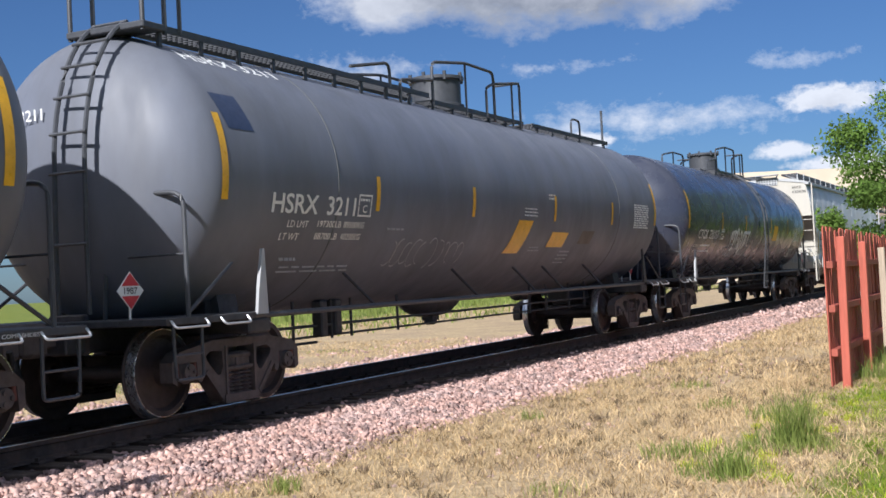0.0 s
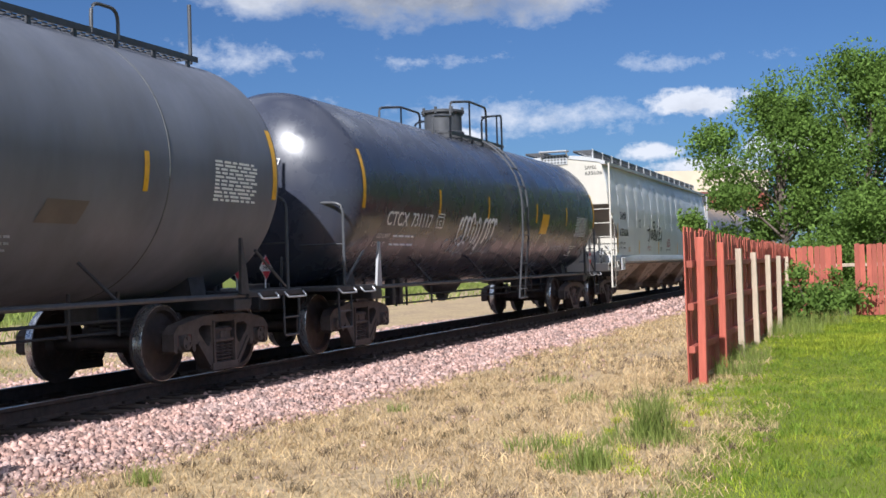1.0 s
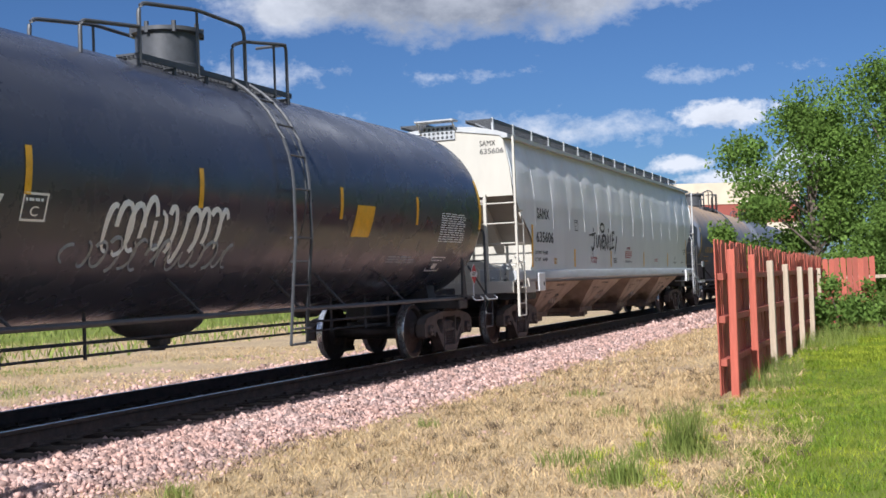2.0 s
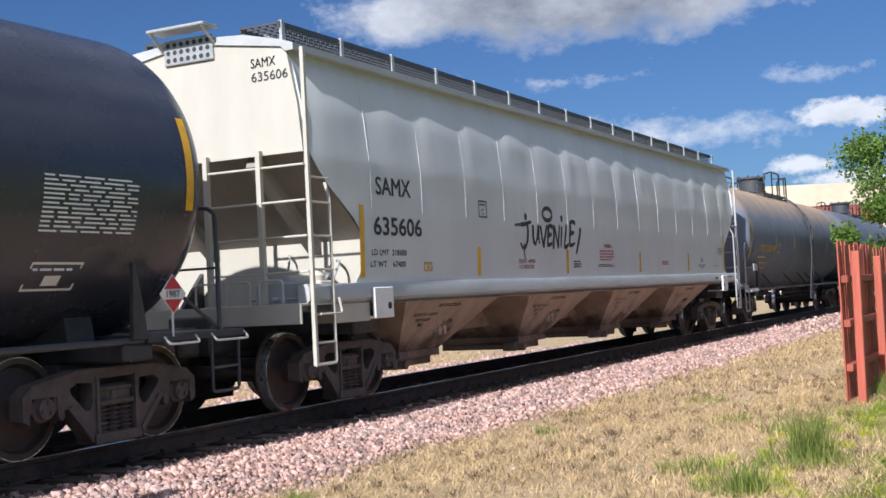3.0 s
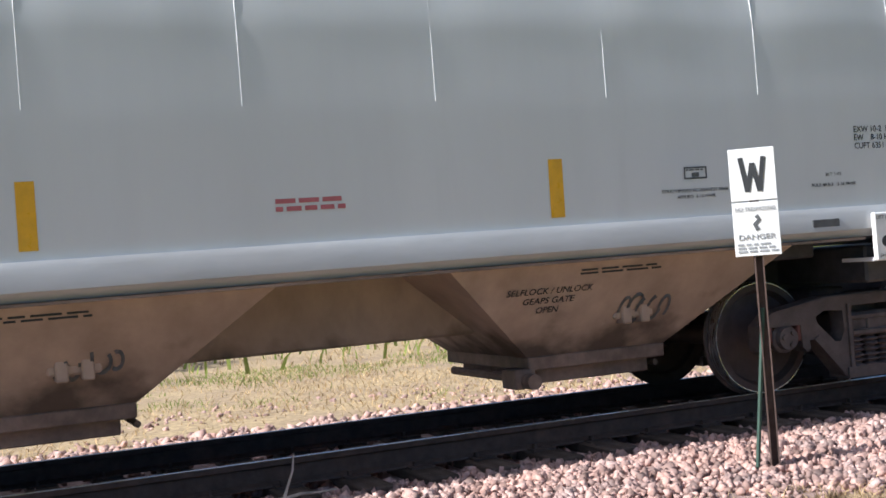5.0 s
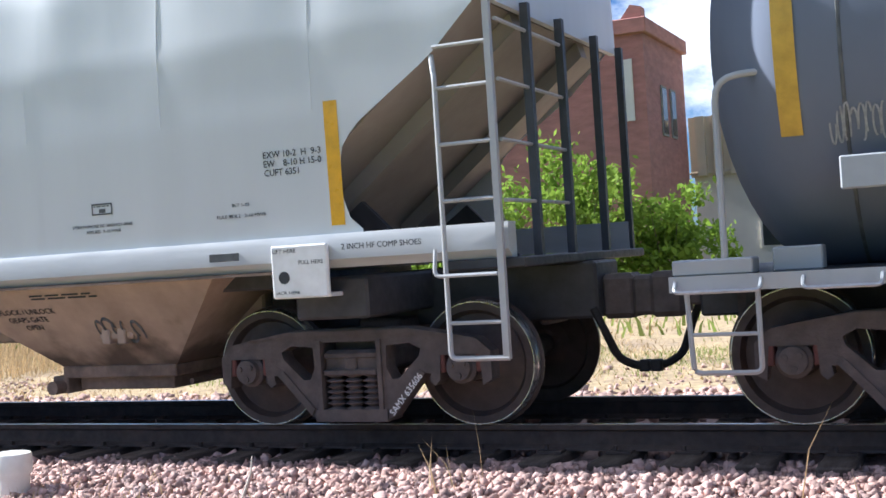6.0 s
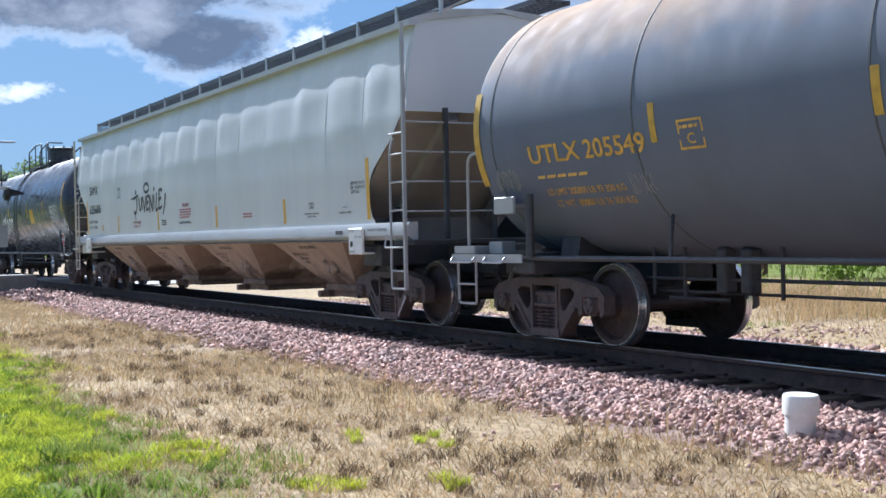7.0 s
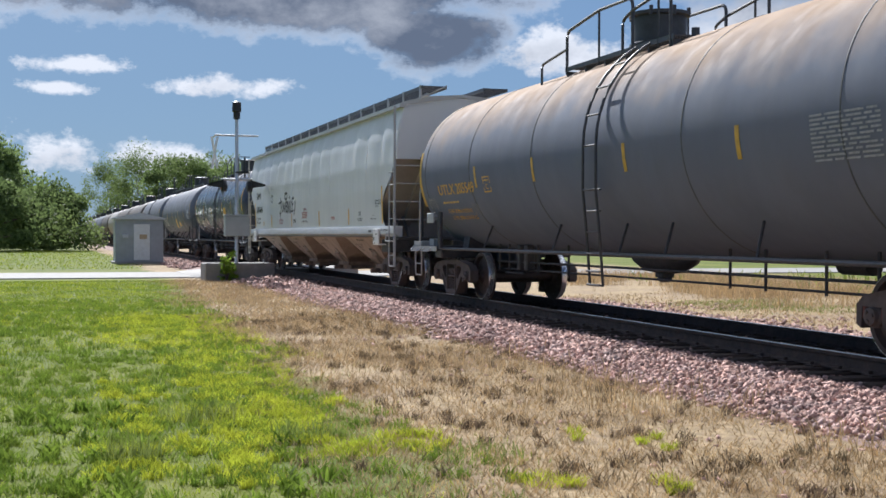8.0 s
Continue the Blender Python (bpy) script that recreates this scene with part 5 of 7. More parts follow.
def hop_side_shape(bm):
    """Bulged side sheets of the near side, cut back at the ends."""
    seams = [-9.95] + [-9.87 + 1.32 * i for i in range(16)] + [9.95]
    seams = sorted({round(s, 3) for s in seams})
    zs = list(np.linspace(1.40, 4.15, 34))
    xs = []
    for a, b in zip(seams, seams[1:]):
        xs += [a + (b - a) * i / 10 for i in range(10)]
    xs.append(seams[-1])

    def limit(z):
        return float(np.interp(z, [1.40, 1.50, 1.56, 1.75, 2.05, 2.2, 2.62, 2.98, 4.2], [8.95, 8.95, 8.86, 8.80, 8.82, 8.93, 9.55, 9.92, 10.0]))

    grid = []
    for z in zs:
        row = []
        for x in xs:
            i = max(k for k, s in enumerate(seams) if s <= x + 1e-6)
            a, b = seams[i], seams[min(i + 1, len(seams) - 1)]
            u = (x - a) / (b - a) if b > a else 0
            rnd = 0.7 + 0.6 * noise.noise((i * 3.7, 1, 0)) 
            low = 2.62 + 0.45 * noise.noise((i * 1.9, 5, 0))
            top = 3.86 + 0.16 * math.sin(math.pi * u)
            h = min(max((z - low) / (top - low), 0), 1)
            wz = min(h / 0.55, 1) ** 1.2 * min((1 - h) / 0.12, 1) if 0 < h < 1 else 0
            crest = 0.20 + 0.22 * abs(noise.noise((i * 5.3, 9, 0)))
            ridge = u / crest if u < crest else ((1 - u) / (1 - crest)) ** 0.85
            k = 0.030 * rnd * wz * (ridge * ridge * (3 - 2 * ridge))
            k += (0.009 * noise.noise((x * 1.5, z * 0.55, 2)) + 0.006 * noise.noise((x * 3.1, z * 0.8, 7))) * min(max((z - 2.65) / 0.4, 0), 1)
            L = limit(z)
            row.append(bm.verts.new((min(max(x, -L), L), -(hop_side(z) + k), z)))
        grid.append(row)
    for a, b in zip(grid, grid[1:]):
        for i in range(len(xs) - 1):
            if abs(a[i].co.x - a[i + 1].co.x) + abs(b[i].co.x - b[i + 1].co.x) > 1e-4:
                try:
                    bm.faces.new((a[i], a[i + 1], b[i + 1], b[i]))
                except ValueError:
                    pass
    bmesh.ops.remove_doubles(bm, verts=bm.verts, dist=1e-4)


def seam_rib_shape(bm):
    pr = None
    for z in np.linspace(2.35, 4.1, 12):
        y = -(hop_side(z) + 0.003)
        cur = (bm.verts.new((-0.004, y + 0.008, z)), bm.verts.new((0, y, z)), bm.verts.new((0.004, y + 0.008, z)))
        if pr:
            bm.faces.new((pr[0], pr[1], cur[1], cur[0]))
            bm.faces.new((pr[1], pr[2], cur[2], cur[1]))
        pr = cur


def hop_end_shape(bm):
    """The right end: upright sheet, slope sheet, and stiffeners below."""
    edge = [(-hop_side(z) - 0.004, z) for z in (2.95, 3.2, 3.5, 3.8, 4.14)]
    prism_x(bm, edge + [(-0.7, 4.34), (0.7, 4.34)] + [(-y, z) for y, z in edge[::-1]], HX - 0.05, HX)


def hop_slope_shape(bm):
    """Slope sheet under the right end, with stiffeners on its under side."""
    prism(bm, [(9.90, 2.97), (8.15, 1.55), (8.15, 1.22), (8.07, 1.22), (8.07, 1.62), (9.83, 3.04)], -1.49, 1.49)
    for y in (-0.78, 0.78):
        prism(bm, [(9.90, 2.965), (8.16, 1.55), (8.24, 1.46), (9.94, 2.84)], y - 0.09, y + 0.09)


def hop_frame_shape(bm):
    """End platform, draft sill and corner work at the right end."""
    box(bm, 7.3, 10.25, -0.3, 0.3, 0.72, 1.15, 0.02)
    box(bm, 7.3, 8.06, -1.1, 1.1, 1.08, 1.6, 0.02)
    box(bm, 9.55, 10.15, -1.52, 1.52, 1.15, 1.22, 0.01)
    box(bm, 8.3, 8.9, -1.40, 1.40, 0.85, 1.15, 0.02)
    for y in (-1.0, 1.0):
        prism(bm, [(8.0, 1.2), (9.2, 1.2), (8.7, 1.7)], y - 0.03, y + 0.03)


def hop_sill_shape(bm):
    prism_x(bm, [(-1.515, 1.25), (-1.49, 1.22), (-1.40, 1.22), (-1.40, 1.46), (-1.53, 1.46), (-1.552, 1.41), (-1.555, 1.28)], -10.05, 10.05)


def hop_lip_shape(bm):
    box(bm, -8.2, 8.2, -1.53, -1.38, 1.195, 1.215)


def hop_roof_shape(bm):
    pts = [(-1.47, 4.10), (-1.47, 4.18), (-1.30, 4.24), (-0.8, 4.36), (0, 4.42), (0.8, 4.36), (1.30, 4.24), (1.47, 4.18), (1.47, 4.10), (1.36, 4.10), (1.30, 4.16), (0, 4.36), (-1.30, 4.16), (-1.36, 4.10)]
    prism_x(bm, pts, -HX - 0.03, HX + 0.03)


def hop_walk_shape(bm):
    for s in (-1, 1):
        y0, y1 = sorted((s * 0.45, s * 1.0))
        grating(bm, -9.6, 10.25, y0, y1, 4.57, 0.12)


def hop_walk_post(bm):
    box(bm, -0.03, 0.03, -1.03, -0.99, 4.26, 4.585)
    tube(bm, [(0, -1.0, 4.30), (0.35, -0.5, 4.55)], 0.018, 6)


def hop_mesh_panel(bm):
    """Open mesh between walkway edge and roof."""
    for i in range(int(19.4 / 0.055)):
        x = -9.5 + i * 0.055
        box(bm, x, x + 0.010, -1.000, -0.995, 4.28, 4.56)
    for i in range(7):
        box(bm, -9.5, 9.95, -1.001, -0.996, 4.30 + 0.037 * i, 4.308 + 0.037 * i)


def bays_shape(bm, cx):
    """One discharge bay: slope sheets that narrow down to the gate."""
    rings = [(2.04, 1.40, 1.70), (1.46, 1.42, 1.21), (0.60, 0.78, 0.50)]
    prev = None
    for hx, hy, z in rings:
        cur = [bm.verts.new((cx + a * hx, b * hy, z)) for a, b in ((-1, -1), (1, -1), (1, 1), (-1, 1))]
        if prev:
            for i in range(4):
                bm.faces.new((prev[i], prev[(i + 1) % 4], cur[(i + 1) % 4], cur[i]))
        prev = cur
    bm.faces.new(prev)


def bay_gate_shape(bm):
    box(bm, -0.60, 0.60, -0.80, 0.80, 0.40, 0.505, 0.01)
    box(bm, -0.50, 0.50, -0.70, 0.70, 0.29, 0.40, 0.01)
    tube(bm, [(-0.62, -0.62, 0.34), (-0.62, 0.62, 0.34)], 0.035)
    tube(bm, [(-0.62, -0.92, 0.33), (-0.62, -0.6, 0.33)], 0.06, 10)
    box(bm, -0.72, -0.55, -0.80, -0.55, 0.27, 0.42, 0.01)
    tube(bm, [(0.62, -0.62, 0.34), (0.62, 0.62, 0.34)], 0.025)


def vibrator_shape(bm):
    box(bm, -0.17, 0.17, -1.05, -0.90, 0.74, 0.86, 0.015)
    box(bm, -0.12, -0.04, -1.08, -0.95, 0.70, 0.90, 0.01)
    box(bm, 0.04, 0.12, -1.08, -0.95, 0.70, 0.90, 0.01)


def lift_pad_shape(bm):
    box(bm, 8.24, 8.70, -1.60, -1.555, 1.02, 1.40, 0.012)
    box(bm, 8.24, 8.70, -1.56, -1.2, 1.02, 1.05)


def corner_ladder_shape(bm):
    """Near-side ladder and its bent grab post at the right end."""
    for x in (9.98,):
        box(bm, x, x + 0.045, -1.595, -1.55, 0.55, 4.12)
    tube(bm, arc([(9.55, -1.50, 2.62), (9.60, -1.58, 2.45), (9.60, -1.58, 0.56), (10.02, -1.58, 0.56)], 0.05), 0.019)
    for z in (0.80, 1.12, 1.62, 2.0, 2.38, 2.66):
        tube(bm, [(9.6, -1.58, z), (10.02, -1.58, z)], 0.015, 6)
    for z in (1.6, 2.0, 2.4, 2.8):
        tube(bm, [(10.05, -1.56, z), (10.05, -0.2, z)], 0.014, 6)
    tube(bm, arc([(9.55, -1.62, 1.30), (9.55, -1.66, 1.12), (10.0, -1.66, 1.12)], 0.05), 0.014, 6)


def end_post_shape(bm):
    box(bm, 10.02, 10.08, -0.03, 0.03, 1.2, 3.0)


def roof_end_shape(bm):
    box(bm, -10.28, -9.98, -0.42, 0.42, 4.50, 4.54, 0.01)
    for y in (-0.38, 0.38):
        tube(bm, [(-10.25, y, 4.5), (-10.0, y, 4.30)], 0.02, 6)


def brake_gear_shape(bm):
    lathe(bm, [(-0.35, 0.05), (-0.30, 0.17), (0.30, 0.17), (0.35, 0.05)], "x", 16, at=(-9.1, -0.75, 1.42))
    box(bm, -9.9, -9.5, -1.1, -0.7, 1.22, 1.5, 0.02)
    tube(bm, arc([(-10.0, -1.0, 1.3), (-9.3, -1.1, 1.35), (-8.9, -1.1, 1.6), (-8.6, -0.9, 1.5)], 0.1), 0.025)
    box(bm, -8.9, -8.6, -1.0, -0.85, 1.22, 1.62, 0.02)


hopper = thing("hopper_car", "pale grey covered hopper car with black graffiti", "hopper car", "train", at=pose(55.35, D, RT))
TRAIN.append((hopper, 55.35))
FLIPX = Matrix.Diagonal((-1, 1, 1, 1))


def flipped(fn):
    return lambda bm: (fn(bm), bmesh.ops.transform(bm, matrix=FLIPX, verts=bm.verts))


bogie(hopper, -8.57)
bogie(hopper, 8.57)
couplers(hopper, 10.55)
for m in (Matrix.Identity(4), MIRROR):
    put("side_sheet", "hop_side", hop_side_shape, "hopper_grey", hopper, "bulged pale grey side sheets", at=m, smooth=50)
    put("side_sill", "hop_sill", hop_sill_shape, "hopper_sill", hopper, at=m)
    put("sill_lip", "hop_lip", hop_lip_shape, "bay_gate", hopper, at=m)
put("end_sheet", "hop_end", hop_end_shape, "hopper_grey", hopper)
put("end_sheet", "hop_end_left", flipped(hop_end_shape), "hopper_white", hopper, "cream white end sheet")
put("slope_sheet", "hop_slope", hop_slope_shape, "hopper_shade", hopper, "taupe sloping end sheet with its shade painted in", smooth=0)
put("slope_sheet", "hop_slope_left", flipped(hop_slope_shape), "hopper_shade", hopper, "taupe sloping end sheet with its shade painted in", smooth=0)
put("lower_end_sheet", "lower_end", lambda bm: box(bm, -8.70, -8.665, -1.46, 1.46, 1.22, 1.99), "hopper_white", hopper, "cream white lower end sheet", smooth=0)
put("end_frame", "hop_frame", hop_frame_shape, "underframe", hopper)
put("end_frame", "hop_frame_left", flipped(hop_frame_shape), "underframe", hopper)
put("end_sill", "end_sill", lambda bm: (box(bm, -10.17, -9.50, -1.53, 1.53, 1.222, 1.25, 0.006), box(bm, -10.2, -10.165, -1.53, 1.53, 1.02, 1.25, 0.006)), "hopper_white", hopper, "cream white end sill")
for y in (-1.25, -0.8, -0.35):
    put("grab_loop", "grab_loop", lambda bm: tube(bm, arc([(-10.12, 0, 1.25), (-10.12, 0, 1.52), (-10.12, 0.32, 1.52), (-10.12, 0.32, 1.25)], 0.06), 0.014, 6), "hopper_white", hopper, at=Matrix.Translation((0, y, 0)))
put("valve", "valve_group", lambda bm: (box(bm, -9.65, -9.35, -1.45, -1.2, 1.25, 1.50, 0.02), lathe(bm, [(1.5, 0.07), (1.56, 0.09), (1.62, 0.05)], "z", 12, at=(-9.5, -1.32, 0))), "hopper_white", hopper, "dusty cream brake valve")
put("brake_pipe", "brake_pipe", lambda bm: (tube(bm, arc([(-10.0, -1.2, 1.3), (-9.2, -1.25, 1.32), (-8.9, -1.25, 1.75), (-8.72, -1.1, 1.75)], 0.1), 0.018, 6), tube(bm, arc([(-9.9, -0.6, 1.3), (-9.0, -0.5, 1.34), (-8.85, -0.5, 1.85), (-8.72, -0.4, 1.85)], 0.1), 0.016, 6)), "grey_paint", hopper)
put("pad_bracket", "pad_bracket", lambda bm: (box(bm, -9.35, -9.31, -1.5, -1.1, 1.0, 1.22), box(bm, -8.95, -8.91, -1.5, -1.1, 1.0, 1.22), box(bm, -9.5, -8.7, -1.52, -1.5, 1.0, 1.22)), "hopper_white", hopper)
put("roof", "hop_roof", hop_roof_shape, "hopper_sill", hopper)
put("roof_walkway", "hop_walk", hop_walk_shape, "dark_rail", hopper, "dark open steel grating")
put("walkway_mesh", "hop_mesh", hop_mesh_panel, "dark_rail", hopper)
for x in np.linspace(-9.55, 10.1, 16):
    put("walkway_post", "hop_post", hop_walk_post, "galvanized", hopper, at=Matrix.Translation((float(x), 0, 0)), smooth=0)
for i in range(16):
    put("panel_seam", "hop_rib", seam_rib_shape, "hopper_grey", hopper, at=Matrix.Translation((-9.87 + 1.32 * i if 0 < i < 15 else (-9.8 if i == 0 else 9.8), 0, 0))) if 0 < i < 15 else None
for cx in (-6.15, -2.05, 2.05, 6.15):
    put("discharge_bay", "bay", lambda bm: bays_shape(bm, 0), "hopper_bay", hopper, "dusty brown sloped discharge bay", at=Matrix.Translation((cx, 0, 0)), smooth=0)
    put("discharge_gate", "bay_gate", bay_gate_shape, "bay_gate", hopper, at=Matrix.Translation((cx, 0, 0)))
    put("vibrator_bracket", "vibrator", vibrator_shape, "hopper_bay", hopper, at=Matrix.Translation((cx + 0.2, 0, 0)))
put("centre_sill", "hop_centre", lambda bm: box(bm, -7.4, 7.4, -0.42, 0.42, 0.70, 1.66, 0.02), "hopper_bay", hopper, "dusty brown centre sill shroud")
put("ladder", "corner_ladder", corner_ladder_shape, "grey_paint", hopper, "pale grey end ladder")
put("ladder", "corner_ladder_left", flipped(corner_ladder_shape), "hopper_white", hopper, "white end ladder")
for y in (-0.95, -0.2, 0.7, 1.45):
    put("end_post", "end_post", end_post_shape, "dark_rail", hopper, "dark upright steel end post", at=Matrix.Translation((0, y, 0)))
    put("end_post", "end_post_left", flipped(end_post_shape), "hopper_white", hopper, "cream white end post", at=Matrix.Translation((0, y, 0)))
put("lift_pad", "lift_pad", lift_pad_shape, "sign_white", hopper, "white jacking plate")
put("lift_pad", "lift_pad_left", flipped(lift_pad_shape), "sign_white", hopper, "white jacking plate")
for s in (-1, 1):
    bm = bmesh.new()
    lathe(bm, [(-1.604, 0.045), (-1.600, 0.045)], "y", 16, at=(8.345 * s, 0, 1.17))
    part("pad_hole", bm, "black_mark", hopper, smooth=0)
put("sill_slot", "sill_slot", lambda bm: box(bm, 7.68, 7.94, -1.558, -1.54, 1.315, 1.375, 0.004), "soot_mark", hopper, "small dark slotted plate on the sill")
put("roof_end_step", "roof_end", roof_end_shape, "galvanized", hopper, "galvanized end step")
step_panel = put("step_panel", "step_panel", lambda bm: box(bm, -10.035, -10.005, -0.36, 0.36, 4.14, 4.44, 0.01), "galvanized", hopper, "perforated galvanized panel")
for a in range(7):
    for b in range(3):
        put("panel_hole", "panel_hole", lambda bm: lathe(bm, [(-0.004, 0.03), (0.0, 0.03)], "x", 10), "black_mark", step_panel, at=Matrix.Translation((-10.036, -0.29 + 0.097 * a, 4.20 + 0.09 * b)), smooth=0)
put("brake_gear", "brake_gear", brake_gear_shape, "grey_paint", hopper, "dusty brake cylinder and pipes")

for x, z1 in ((-8.80, 2.40), (-5.52, 1.93), (-2.0, 1.93), (2.0, 1.93), (5.52, 1.93), (8.76, 2.40)):
    bm = bmesh.new()
    vs = []
    for z in np.linspace(1.52, z1, 6):
        y = -(hop_side(z) + 0.004)
        vs.append((bm.verts.new((x - 0.055, y, z)), bm.verts.new((x + 0.055, y, z))))
    for a, b in zip(vs, vs[1:]):
        bm.faces.new((a[0], a[1], b[1], b[0]))
    part("reflective_strip", bm, "yellow", hopper, "yellow reflective strip", smooth=0)


def hop_face(z):
    return hop_side(z)


letters("SAMX", "black_mark", hopper, -8.44, 2.54, 0.90, 0.23, hop_face, 0.009)
letters("635606", "black_mark", hopper, -8.52, 2.04, 1.25, 0.23, hop_face, 0.009)
letters("LD LMT  218600", "black_mark", hopper, -8.58, 1.79, 0.88, 0.075, hop_face, 0.008)
letters("LT WT    67400", "black_mark", hopper, -8.61, 1.645, 0.88, 0.075, hop_face, 0.008)
framed(hopper, "black_mark", -5.50, -5.22, 2.36, 2.61, hop_face)
framed(hopper, "stencil_yellow", -7.23, -7.0, 1.59, 1.71, hop_face, "1", 0.02)
letters("SAMX", "black_mark", hopper, -0.87, 3.96, 0.34, 0.11, None, 0.008, end=-10.006)
letters("635606", "black_mark", hopper, -0.87, 3.80, 0.50, 0.11, None, 0.008, end=-10.006)
letters("EXW 10-2  H  9-3", "black_mark", hopper, 8.18, 2.04, 0.48, 0.048, hop_face, 0.008)
letters("EW    8-10 H 15-0", "black_mark", hopper, 8.18, 1.975, 0.48, 0.048, hop_face, 0.008)
letters("CUFT 6351", "black_mark", hopper, 8.18, 1.91, 0.29, 0.048, hop_face, 0.008)
letters("STRATHMORE EC-2000-E21-0068", "black_mark", hopper, 6.38, 1.645, 0.58, 0.024, hop_face, 0.006)
letters("APPLIED  2-16 MWR", "black_mark", hopper, 6.51, 1.60, 0.34, 0.024, hop_face, 0.006)
framed(hopper, "soot_mark", 6.58, 6.78, 1.74, 1.83, hop_face, "-", 0.012)
letters("BLT 1-03", "black_mark", hopper, 7.88, 1.71, 0.15, 0.025, hop_face, 0.006)
letters("RULE 88.B.2   2-16 MWR", "black_mark", hopper, 7.74, 1.63, 0.43, 0.025, hop_face, 0.006)
letters("2 INCH HF COMP SHOES", "black_mark", hopper, 8.80, 1.345, 0.62, 0.040, lambda z: 1.556, 0.008, 0.004)
letters("LIFT HERE", "black_mark", hopper, 8.26, 1.345, 0.19, 0.028, lambda z: 1.60, 0.006, 0.003)
letters("PULL HERE", "black_mark", hopper, 8.47, 1.26, 0.20, 0.028, lambda z: 1.60, 0.006, 0.003)
letters("JACK HERE", "black_mark", hopper, 8.27, 1.045, 0.20, 0.028, lambda z: 1.60, 0.006, 0.003)
letters("WARNING", "red_mark", hopper, -0.17, 1.98, 0.45, 0.075, hop_face, 0.01)
bars(hopper, "red_mark", -0.38, 1.74, 0.78, 0.21, 4, hop_face, seed=20, fill=0.6)
bars(hopper, "black_mark", -0.45, 1.63, 0.88, 0.055, 2, hop_face, seed=21, fill=0.6)
letters("DO NOT HAMMER", "red_mark", hopper, -4.08, 1.70, 0.66, 0.062, hop_face, 0.008)
letters("USE VIBRATORS", "red_mark", hopper, -4.08, 1.61, 0.60, 0.062, hop_face, 0.008)
bars(hopper, "black_mark", -1.72, 1.62, 0.36, 0.13, 3, hop_face, seed=22, fill=0.6)
bars(hopper, "red_mark", 3.5, 1.66, 0.5, 0.10, 2, hop_face, seed=23, fill=0.6)


def bay_face(z):
    return float(np.interp(z, [0.50, 1.21], [0.78, 1.42])) + 0.006


for cx, seed in ((-6.15, 30), (-2.05, 31), (2.05, 32), (6.15, 33)):
    letters("SELFLOCK / UNLOCK", "black_mark", hopper, cx - 0.95, 0.985, 0.70, 0.045, bay_face, 0.01)
    letters("GEAPS GATE", "black_mark", hopper, cx - 0.80, 0.915, 0.42, 0.045, bay_face, 0.01)
    letters("OPEN", "black_mark", hopper, cx - 0.67, 0.845, 0.18, 0.045, bay_face, 0.01)
    bars(hopper, "black_mark", cx - 0.4, 1.10, 0.7, 0.05, 2, bay_face, seed=seed)
    scribble(hopper, "soot_mark", cx + 0.05, cx + 0.5, 0.70, 0.92, bay_face, seed, 5, 0.03)


STROKES = {
    "J": [[(0.10, 0.86), (0.5, 0.90), (0.95, 1.0)], [(0.62, 0.96), (0.70, 0.6), (0.66, 0.28), (0.48, 0.05), (0.25, 0.04), (0.08, 0.22)]],
    "u": [[(0.05, 1.0), (0.10, 0.5), (0.25, 0.12), (0.48, 0.08), (0.70, 0.35), (0.84, 1.0)], [(0.84, 1.0), (0.86, 0.5), (1.0, 0.08)]],
    "V": [[(0.0, 0.95), (0.22, 0.45), (0.45, 0.0)], [(0.45, 0.0), (0.66, 0.5), (0.92, 1.0)]],
    "E": [[(1.0, 0.92), (0.6, 1.0), (0.2, 0.96)], [(0.2, 1.0), (0.14, 0.5), (0.06, 0.05)], [(0.12, 0.50), (0.5, 0.55), (0.82, 0.58)], [(0.04, 0.06), (0.5, 0.06), (0.95, 0.16)]],
    "N": [[(0.08, -0.05), (0.14, 0.5), (0.10, 1.0)], [(0.10, 1.0), (0.45, 0.5), (0.80, 0.0)], [(0.80, 0.0), (0.84, 0.5), (1.0, 1.05)]],
    "I": [[(0.7, 1.0), (0.5, 0.5), (0.3, 0.0)]],
    "L": [[(0.45, 1.0), (0.28, 0.5), (0.02, 0.06)], [(0.02, 0.06), (0.5, 0.04), (0.95, 0.16)]],
    "/": [[(0.95, 1.0), (0.80, 0.66), (0.55, 0.34), (0.22, 0.0)]]}


